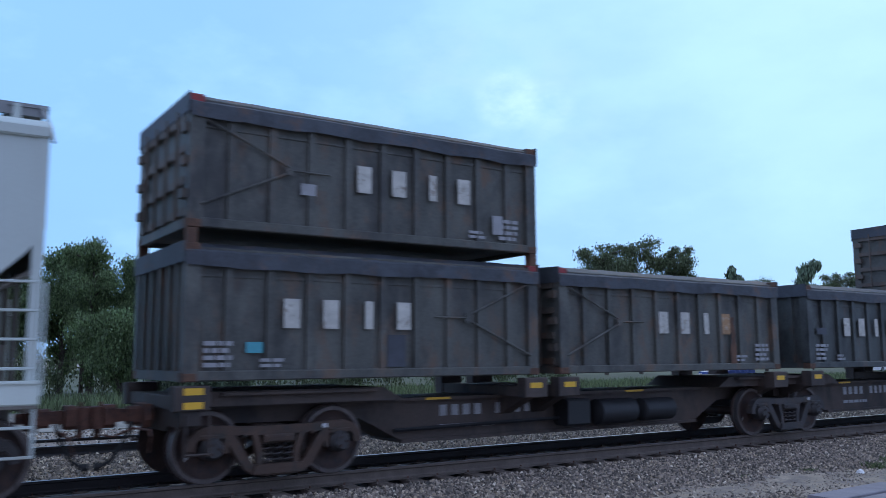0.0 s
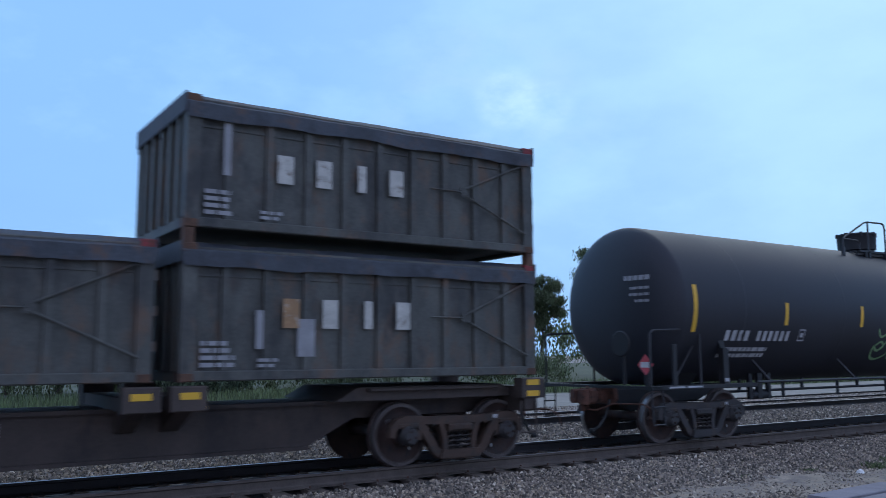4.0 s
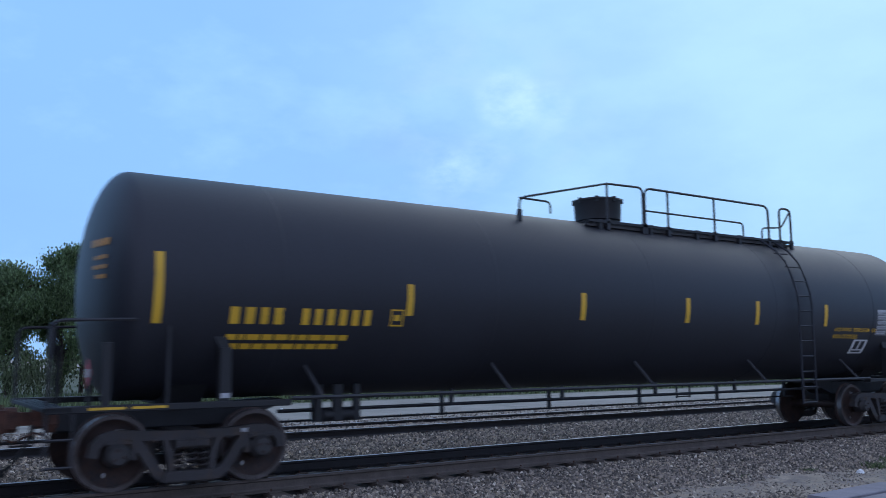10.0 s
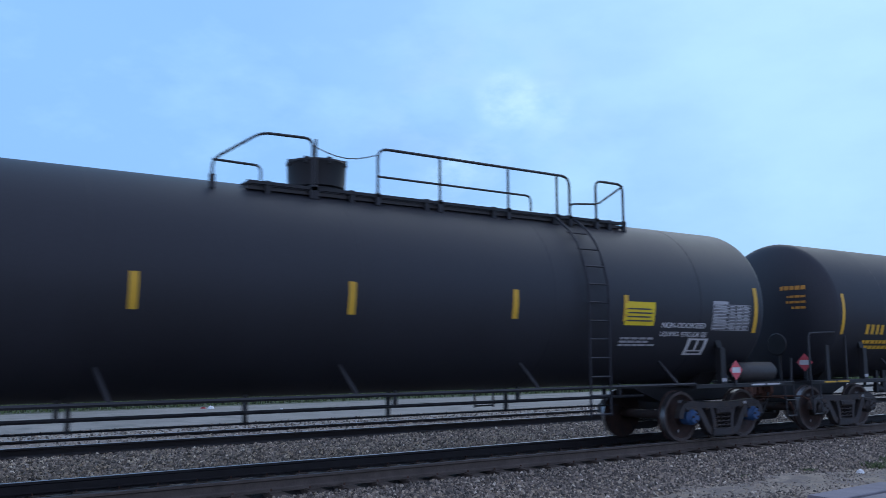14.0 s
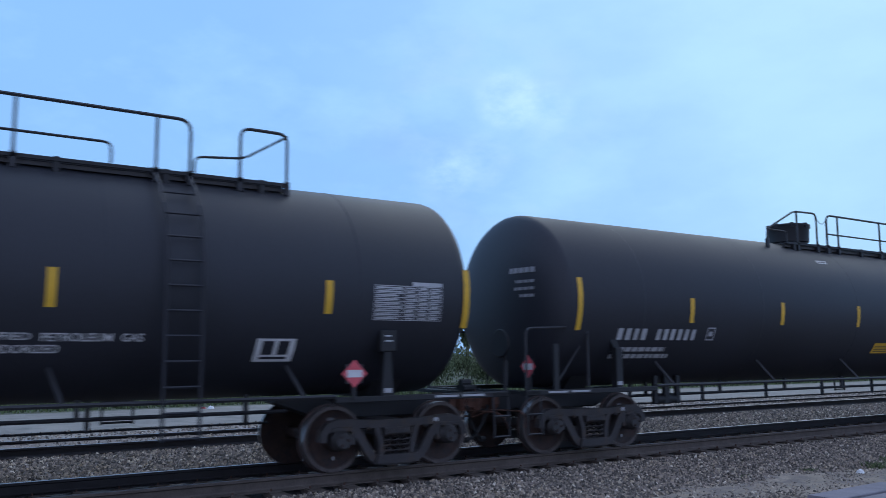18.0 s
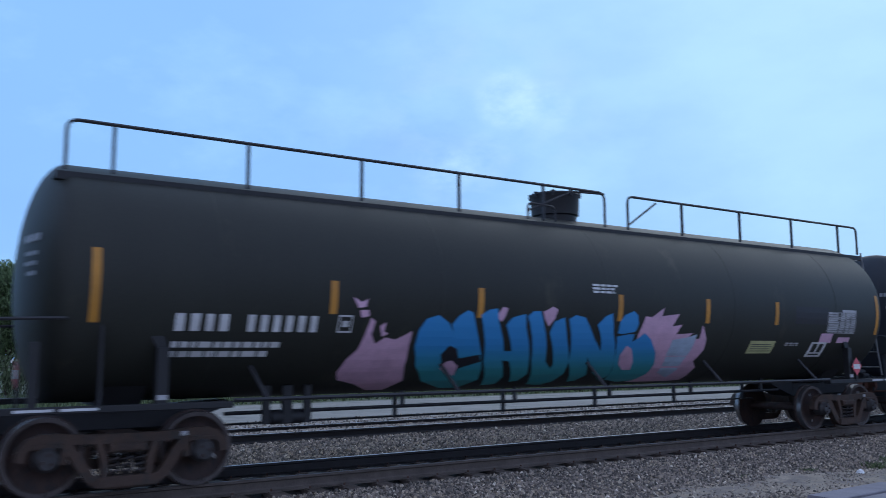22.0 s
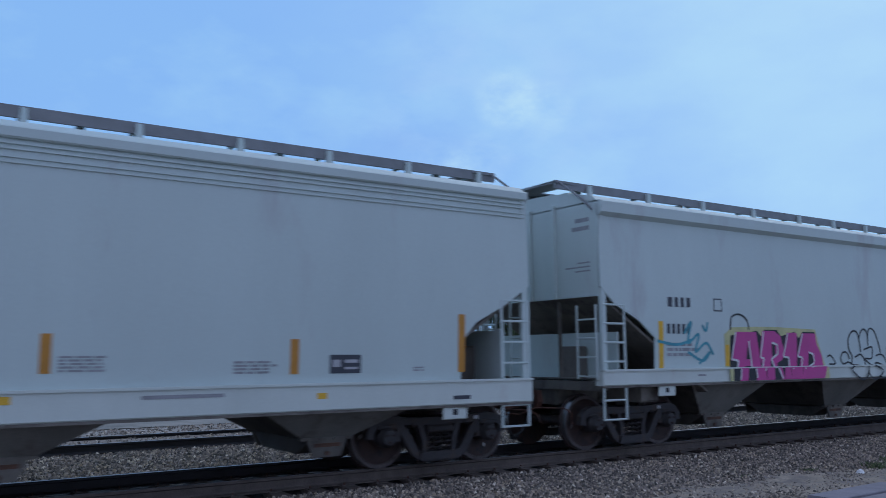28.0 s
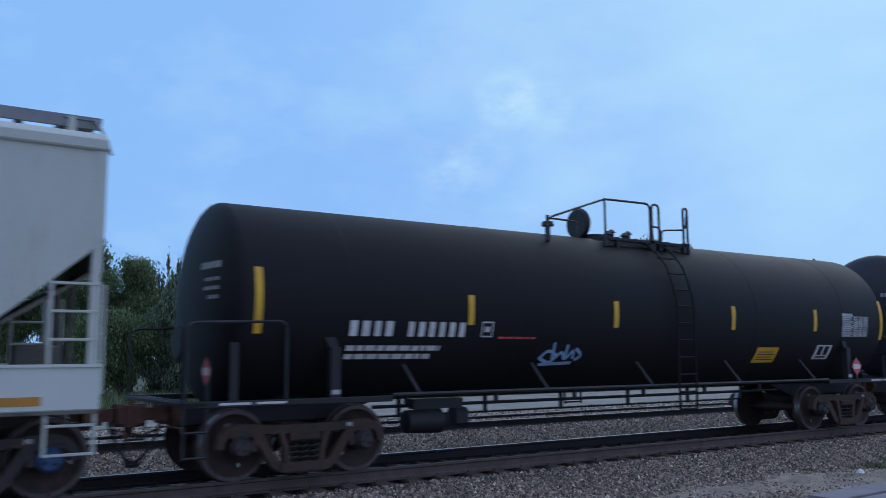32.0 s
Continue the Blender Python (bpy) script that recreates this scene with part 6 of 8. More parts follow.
# ---- articulated container wagons and their containers ----
def spine_wagon(units, bogies, label, geared=False):
    """Two platforms over three bogies. units: the ends of the containers on each."""
    bogies = tuple(x * KX for x in bogies)
    units = [[(a * KX, b_ * KX) for a, b_ in u] for u in units]
    cx = bogies[1]
    car = thing("container_wagon", label, "container wagon", "wagons of the freight train")
    wagons.append((car, cx))
    for u, ((a, b_), (c, d)) in enumerate(units):
        x0, x1 = bogies[u] - cx, bogies[u + 1] - cx
        g = Build()
        g.prism_y([(x0 - (1.3 if u == 0 else -0.35), 0.92), (x1 + (1.3 if u == 1 else -0.35), 0.92), (x1 + (1.3 if u == 1 else -0.35), 0.72), (x1 - 1.5, 0.70), (x1 - 2.2, 0.34), (x0 + 2.2, 0.34), (x0 + 1.5, 0.70), (x0 - (1.3 if u == 0 else -0.35), 0.72)], -0.46, 0.46)
        g.box(x0 - (1.3 if u == 0 else -0.2), x1 + (1.3 if u == 1 else -0.2), -0.56, 0.56, 0.92, 0.97)
        g.box(x0 + 2.2, x1 - 2.2, -0.52, 0.52, 0.30, 0.35)
        part("centre_sill", g, SPINE, car, "deep grimy brown steel spine")
        for x, far in ((a, 1), (b_, 0), (c, 0), (d, 1)):
            x -= cx
            inn = 0.22 if x in (a - cx, c - cx) else -0.22
            g = Build()
            g.box(*sorted((x - inn * 0.3, x + inn * 1.4)), -1.25, 1.25, 0.96, 1.12, 0.02)
            g.prism_x([(-1.24, 1.0), (-0.5, 0.66), (0.5, 0.66), (1.24, 1.0)], *sorted((x, x + inn)))
            cb = part("cross_bolster", g, SPINE, car)
            for y in (-1, 1):
                g = Build()
                g.box(*sorted((x - inn * 0.5, x + inn * 1.5)), *sorted((y * 1.08, y * 1.30)), 0.94, 1.25, 0.015)
                for za in (0.97, 1.14) if (u, x) in ((0, a - cx), (1, d - cx)) else (1.09,):
                    g.mat(1).box(*sorted((x + inn * 0.0, x + inn * 1.1)), *sorted((y * 1.30, y * 1.306)), za, za + 0.085)
                part("corner_pedestal", g, [SPINE, YELLOW], cb, "container pedestal with a yellow face")
        if u == 0 and geared:
            g = Build()
            m0 = (b_ + c) / 2 - cx
            g.lathe([(m0 + 1.4, 0.12), (m0 + 1.45, 0.22), (m0 + 2.3, 0.22), (m0 + 2.35, 0.12)], (0, -0.72, 0.62), "x", 16)
            g.lathe([(m0 + 2.5, 0.12), (m0 + 2.55, 0.2), (m0 + 3.3, 0.2), (m0 + 3.35, 0.12)], (0, -0.72, 0.62), "x", 16)
            g.box(m0 + 0.7, m0 + 1.2, -0.85, -0.5, 0.42, 0.86, 0.03)
            g.tube([(m0 - 2.5, -0.55, 0.5), (m0 + 1.0, -0.6, 0.55)], 0.03, 5)
            part("brake_gear", g, FRAME_BLACK, car, smooth=True)
        g = Build()
        surf = lambda x, z: -0.46
        characters((x0 + 2.9) / KX, (x0 + 5.0) / KX, 0.68, 0.84, surf, (0.9, 0.9, 0.9, 0.9, 0, 0.8, 0.8, 0.8, 0.8, 0.8), GREY_MARK, car)
        lines_of_text(g, x0 + 2.9, x0 + 4.1, 0.44, 0.54, 1, surf, 30 + u, True)
        part("small_writing", g, GREY_MARK, car)["kind"] = "stuff"
        for x in (x0 + 2.6, x0 + 6.9):
            g = Build()
            g.box(x, x + 0.45, -0.566, -0.56, 0.93, 0.965)
            part("reflective_stripe", g, YELLOW, car)
    for k, (bx_, s) in enumerate(((bogies[0], -1), (bogies[2], 1))):
        coupler(car, bx_ - cx + s * 2.05, s)
        g = Build()
        e = bx_ - cx + s * 1.35
        g.box(*sorted((e, e - s * 0.25)), -1.25, 1.25, 0.74, 1.06, 0.03)
        for y in (-1, 1):
            g.tube([(e - s * 0.05, y * 1.28, 0.4), (e - s * 0.05, y * 1.28, 0.9)], 0.018, 5)
            g.tube([(e - s * 0.35, y * 1.28, 0.4), (e - s * 0.35, y * 1.28, 0.9)], 0.018, 5)
            g.tube([(e - s * 0.05, y * 1.28, 0.42), (e - s * 0.35, y * 1.28, 0.42)], 0.018, 5)
        part("end_beam", g, SPINE, car)
    # plated decks over the bogies, below the containers' ends
    for k, b_ in enumerate(bogies):
        lo_, hi_ = (1.25 if k == 0 else 2.0), (1.25 if k == 2 else 2.0)
        x = b_ - cx
        g = Build()
        g.prism_y([(x - lo_, 0.972), (x + hi_, 0.972), (x + hi_ - 0.35, 1.16), (x - lo_ + 0.35, 1.16)], -0.92, 0.92)
        g.box(x - lo_ + 0.5, x + hi_ - 0.5, -1.02, 1.02, 1.10, 1.15, 0.01)
        part("bogie_deck", g, SPINE, car, "grimy plated deck over the bogie")
    for b_ in bogies:
        bogie(car, b_ - cx, b_, "grey", "rust" if b_ in bogies[:1] + bogies[2:] else "grey")
    return car


def container(x0, x1, z0, z1, paint, brace, word_at, seed, label, word_mats=None, patches=(), posts_to=None):
    """An open-top steel waste container with posts, a tarp and strap braces at one end."""
    x0, x1, word_at = x0 * KX, x1 * KX, word_at * KX
    cx, hl = (x0 + x1) / 2, (x1 - x0) / 2
    W, H = 1.22, z1 - z0
    box = thing("waste_container", label, "container", "containers on the train", at=(0, 0, 0))
    wagons.append((box, cx))
    rs = np.random.RandomState(seed)
    b = Build()
    b.box(-hl + 0.06, hl - 0.06, -W + 0.07, W - 0.07, z0 + 0.06, z1 - 0.10)
    part("body", b, paint, box)
    # rails and corner posts
    b = Build()
    for y in (-1, 1):
        b.box(-hl, hl, *sorted((y * (W - 0.12), y * W)), z0, z0 + 0.13, 0.015)
        b.box(-hl, hl, *sorted((y * (W - 0.10), y * (W - 0.005))), z1 - 0.14, z1 - 0.05, 0.015)
    for x in (-1, 1):
        b.box(*sorted((x * hl, x * (hl - 0.1))), -W, W, z0, z0 + 0.13)
        b.box(*sorted((x * hl, x * (hl - 0.08))), -W, W, z1 - 0.14, z1 - 0.05)
        for y in (-1, 1):
            b.box(*sorted((x * hl, x * (hl - 0.19))), *sorted((y * (W + 0.003), y * (W - 0.17))), z0, z1 - 0.03, 0.01)
    part("frame", b, paint, box)
    for x in (-1, 1):
        for y in (-1, 1):
            for z in (z0 - 0.005, z1 - 0.115):
                b = Build()
                b.box(*sorted((x * (hl + 0.004), x * (hl - 0.17))), *sorted((y * (W + 0.005), y * (W - 0.16))), z, z + 0.115, 0.012)
                part("corner_casting", b, CASTING_RED if z > z0 + 1 and x == brace else RUST, box, "rusty corner casting")
    if posts_to:
        for x in (-1, 1):
            for y in (-1, 1):
                b = Build()
                b.box(*sorted((x * hl, x * (hl - 0.13))), *sorted((y * W, y * (W - 0.13))), z1 - 0.02, posts_to, 0.01)
                part("stacking_post", b, RUST, box, "rusty stacking post")
    n = 10
    for y in (-1, 1):
        b = Build()
        b.box(-hl + 0.06, hl - 0.06, *sorted((y * (W - 0.07), y * (W - 0.055))), z0 + H * 0.76, z0 + H * 0.78)
        for k in range(1, n):
            x = -hl + 2 * hl * k / n
            b.prism_y([(x - 0.05, z0 + 0.1), (x + 0.05, z0 + 0.1), (x + 0.05, z1 - 0.12), (x - 0.05, z1 - 0.12)], *sorted((y * (W - 0.075), y * (W - 0.012))))
        part("ribs", b, paint, box)
        # braces towards the door end
        b = Build()
        for dz in (-1, 1):
            zc_ = z0 + H * 0.5
            p, q = (brace * (hl - 0.16), y * (W + 0.002), zc_ + dz * H * 0.33), (brace * (hl - 1.35), y * (W + 0.002), zc_ + dz * 0.04)
            b.tube([p, q], 0.02, 4)
        b.tube([(brace * (hl - 1.35), y * (W + 0.002), z0 + H * 0.5), (brace * (hl - 1.95), y * (W + 0.002), z0 + H * 0.5)], 0.016, 4)
        b.box(*sorted((brace * (hl - 1.30), brace * (hl - 1.42))), *sorted((y * W, y * (W + 0.015))), z0 + H * 0.46, z0 + H * 0.54)
        part("brace", b, paint, box)
    # end walls: door bars on one end, ribs on the other
    for x in (-1, 1):
        b = Build()
        if x == brace:
            for z in (0.12, 0.36, 0.60, 0.84):
                b.box(*sorted((x * (hl + 0.015), x * (hl - 0.07))), -W + 0.14, W - 0.14, z0 + H * z - 0.05, z0 + H * z + 0.05, 0.012)
            for y in (-0.75, -0.25, 0.25, 0.75):
                b.tube([(x * (hl + 0.03), y, z0 + 0.12), (x * (hl + 0.03), y, z1 - 0.15)], 0.022, 5)
            for z in (0.25, 0.5, 0.75):
                b.box(*sorted((x * (hl + 0.06), x * (hl - 0.02))), W - 0.24, W - 0.06, z0 + H * z - 0.06, z0 + H * z + 0.06)
                b.box(*sorted((x * (hl + 0.06), x * (hl - 0.02))), -W + 0.06, -W + 0.24, z0 + H * z - 0.06, z0 + H * z + 0.06)
        else:
            for k in range(1, 6):
                y = -W + 2 * W * k / 6
                b.box(*sorted((x * hl, x * (hl - 0.07))), y - 0.05, y + 0.05, z0 + 0.1, z1 - 0.12)
        part("end_wall", b, BOX_BROWN if x == brace else paint, box)
    # tarp: a slack sheet drawn over the rim
    b = Build()
    nx, prof_n = 40, 12
    v = []
    for i in range(nx + 1):
        x = -hl - 0.01 + (2 * hl + 0.02) * i / nx
        sag = 0.06 * noise.noise((x * 1.3 + seed, 0.0, seed * 1.7))
        hem = 0.30 + 0.035 * noise.noise((x * 1.4, seed * 2.3, 1.0)) + 0.015 * noise.noise((x * 6.0, seed, 2.0))
        for j in range(prof_n + 1):
            t = j / prof_n
            if t < 0.12:
                y, z = -W - 0.035, z1 - hem + (hem - 0.03) * (t / 0.12)
            elif t > 0.88:
                y, z = W + 0.035, z1 - hem + (hem - 0.03) * ((1 - t) / 0.12)
            else:
                u = (t - 0.12) / 0.76
                y = -W + 2 * W * u
                z = z1 + 0.015 + (0.03 + sag) * math.sin(math.pi * u) + 0.01 * noise.noise((x * 4, y * 4, seed))
            v.append((x, y + 0.012 * noise.noise((x * 5, z * 7, seed)), z))
    f = [(i * 13 + j, (i + 1) * 13 + j, (i + 1) * 13 + j + 1, i * 13 + j + 1) for i in range(nx) for j in range(12)]
    b.add(v, f)
    for x in (-1, 1):
        b.box(*sorted((x * (hl + 0.03), x * (hl + 0.01))), -W - 0.02, W + 0.02, z1 - 0.24, z1 + 0.02)
    part("tarp", b, TARP, box, "slack blue-black tarp", True)
    # painted letter-sized shapes, small writing
    surf = lambda x, z: -(W - 0.012)
    wx = word_at - cx
    h0, h1 = z0 + H * 0.39, z0 + H * 0.615
    for k, (dx, w) in enumerate(((0.0, 0.39), (0.6, 0.37), (1.27, 0.25), (1.79, 0.38))):
        b = Build()
        xa_, xb_ = wx + dx * KX, wx + (dx + w) * KX
        mid, hw = (xa_ + xb_) / 2, 0.065 if w < 0.3 else 0.115
        bars(b, mid - hw, mid + hw, h0, h1, surf, raw=True)
        mm = (word_mats or (WORD_CREAM,) * 4)[k]
        if mm:
            part("painted_shape", b, mm, box, "worn plain painted bar")
    b = Build()
    sx = -brace * (hl - 0.5)
    lines_of_text(b, *sorted((sx - 0.25, sx + 0.2)), z0 + 0.14, z0 + 0.5, 4, surf, seed, True)
    lines_of_text(b, *sorted((sx + brace * 0.5, sx + brace * 0.82)), z0 + 0.14, z0 + 0.28, 2, surf, seed + 3, True)
    part("small_writing", b, GREY_MARK, box)["kind"] = "stuff"
    for x, z, w, h, mm in patches:
        if mm is RUST:
            # a rust run: ragged, wider towards its foot
            xa, za = x * KX - cx, z0 + z
            edge = [(xa + w * (0.5 - 0.2 - 0.25 * (1 - k / 8)) + 0.03 * rs.uniform(-1, 1), za + h * k / 8) for k in range(9)]
            edge += [(xa + w * (0.5 + 0.2 + 0.25 * (1 - k / 8)) + 0.03 * rs.uniform(-1, 1), za + h * k / 8) for k in range(8, -1, -1)]
            part("rust_run", painted([edge], surf, 0.004), mm, box)
            continue
        part("paint_patch", bars(Build(), x * KX - cx, x * KX - cx + w, z0 + z, z0 + z + h, surf, (), 0, 0.004, True), mm, box)
    return box



# ---- the train, from its leading wagon back; places in metres along the train ----
PLAT_A = dict(slope=(-2.1, -1.1, -0.25), main=(0.15, 4.55), gate=(5.25, 5.95), posts=(-1.0, 0.6, 2.4, 4.1), deck=(-1.45, 5.95))
PLAT_B = dict(slope=(-2.5, -0.4, 0.55), main=(0.6, 4.45), gate=(4.85, 5.25), posts=(-0.4, 1.25, 2.65), deck=(-0.9, 5.27))
PLAT_C = dict(slope=(-6.15, -4.45, -4.05), main=(-3.35, 0.1), gate=(1.1, 1.7), posts=(-4.4, -2.85, -1.35), deck=(-4.75, 1.72))
PLAT_D = dict(slope=(-6.35, -5.85, -5.2), main=(-4.3, 0.0), gate=(1.0, 1.6), posts=(-5.5, -3.5, -1.9), deck=(-5.65, 1.62))
PLAT_E = dict(slope=(-1.85, -0.45, 0.75), main=(0.8, 1.0), gate=(1.7, 1.82), posts=(-0.45,), deck=(-0.45, 1.84))
LPG, DRY = "LIQUEFIED PETROLEUM GAS", "NON-ODORIZED"


def base(xf, xr, label, paint, ink, platform, dome, ladder, stripes, mark, **more):
    half = (xr - xf) / 2
    d = dict(bogies=(xf, xr), label=label, paint=paint, ink=ink, platform=platform, dome=dome, ladder=ladder, stripes=stripes, mark=mark,
             board=(half - 0.7, half + 0.42, 2.02, 2.44), frame=(half - 2.2, 1.53), placards=((half - 0.9, 1.35),))
    d.update(more)
    return d


def cbtx(xf, xr, label, **more):
    half = (xr - xf) / 2
    st = [(-8.3, 1), (-5.5, 0), (-2.75, 0), (0.0, 0), (2.8, 0), (6.3, 0), (8.6, 1)]
    ex = [("panel", 0.2 if "panel_at" not in more else more.pop("panel_at"), 0.0, 1.56, 1.76, YELLOW)]
    ex[0] = ("panel", ex[0][1], ex[0][1] + 0.8, 1.56, 1.77, YELLOW)
    ex += [("words", LPG, 1.85, 3.9, 1.735, 1.825, WHITE), ("words", DRY, 1.85, 2.95, 1.61, 1.70, WHITE), ("lines", -0.9, -0.4, 3.36, 3.44, 2, PALE_MARK)]
    ex += more.pop("extras", [])
    return base(xf, xr, label, TANK_BLACK, PALE_MARK, PLAT_A, -0.1, (4.3,), st, (-7.35, -5.25, 1.80, 1.98),
                board=(half - 0.64, half + 0.5, 2.03, 2.48), tab=0.55, strut=True, frame=(half - 2.3, 1.50), placards=((half - 0.92, 1.34),), extras=ex, **more)


def utlx_b(xf, xr, label, **more):
    half = (xr - xf) / 2
    st = [(-8.74, 1), (-5.14, 0), (-1.74, 0), (0.87, 0), (2.92, 0), (5.25, 0), (8.72, 1)]
    ex = [("words", LPG, half - 2.5, half - 0.85, 1.99, 2.07, YELLOW), ("words", DRY, half - 2.5, half - 1.55, 1.86, 1.94, YELLOW)]
    return base(xf, xr, label, TANK_BLACK, YELLOW, PLAT_B, 0.15, (4.35,), st, (-7.83, -5.7, 1.95, 2.15),
                board=(half - 0.88, half + 0.25, 1.94, 2.40), tab=0.0, frame=(half - 1.65, 1.56), placards=((half + 0.25, 1.40),), extras=ex, **more)


def utlx_c(xf, xr, label, **more):
    half = (xr - xf) / 2
    st = [(-8.8, 1), (-5.2, 0), (-3.15, 0), (-0.7, 0), (2.0, 0), (4.9, 0), (8.72, 1)]
    ex = [("words", LPG, half - 2.95, half - 1.25, 1.95, 2.04, YELLOW), ("words", DRY, half - 2.95, half - 2.0, 1.80, 1.89, YELLOW), ("lines", -7.0, -6.1, 2.46, 2.50, 1, RUST)]
    return base(xf, xr, label, TANK_BLUE, YELLOW, PLAT_C, -0.1, (-4.25,), st, (-7.95, -5.8, 1.97, 2.17),
                board=(half - 0.88, half + 0.25, 1.94, 2.40), tab=0.0, frame=(half - 1.62, 1.55), placards=((half + 0.25, 1.38),), brake=-half + 2.4, gear=True, deck_valve=True, extras=ex, **more)


def tilx(xf, xr, label, **more):
    half = (xr - xf) / 2
    ex = [("panel", half - 3.05, half - 2.3, 2.03, 2.41, YELLOW_BRIGHT), ("words", DRY, half - 2.08, half - 0.9, 2.0, 2.09, WHITE), ("words", LPG, half - 2.08, half - 0.8, 1.85, 1.94, WHITE),
          ("lines", half - 3.05, half - 2.1, 1.68, 1.84, 3, PALE_MARK)]
    ex += more.pop("extras", [])
    return base(xf, xr, label, more.pop("paint", TANK_BLACK), WHITE, more.pop("platform", PLAT_A), more.pop("dome", 0.0), more.pop("ladder", (4.45,)), more.pop("stripes"), (-8.0, -5.95, 2.02, 2.21),
                board=(half - 0.72, half + 0.38, 1.98, 2.42), tab=0.0, frame=(half - 1.28, 1.55), placards=((half - 0.05, 1.28),), extras=ex, **more)


GREEN_SCRAWL = [[(-2.0, 2.06), (-1.85, 1.9), (-1.6, 1.98), (-1.35, 2.08), (-1.1, 1.95), (-0.9, 2.05), (-0.6, 1.9), (-0.3, 2.02), (-0.1, 1.95), (0.05, 2.0), (-0.1, 1.85), (-0.4, 1.75)],
                [(-1.95, 1.72), (-1.75, 1.8), (-1.6, 1.7), (-1.8, 1.62), (-2.0, 1.7), (-1.9, 1.5), (-1.6, 1.44), (-1.3, 1.55), (-1.4, 1.75), (-1.2, 1.85), (-1.0, 1.7), (-1.15, 1.5), (-0.9, 1.45), (-0.6, 1.6), (-0.75, 1.8), (-0.5, 1.85), (-0.3, 1.62), (-0.5, 1.46), (-0.2, 1.52)],
                [(0.05, 1.78), (0.25, 1.9), (0.45, 1.85), (0.55, 1.7), (0.4, 1.6), (0.2, 1.65), (0.15, 1.8)], [(-1.5, 2.04), (-1.55, 1.8), (-1.75, 1.6)], [(-0.7, 1.95), (-0.8, 1.7), (-0.95, 1.6)]]
FAT = "fat blue sprayed letter fading to teal"
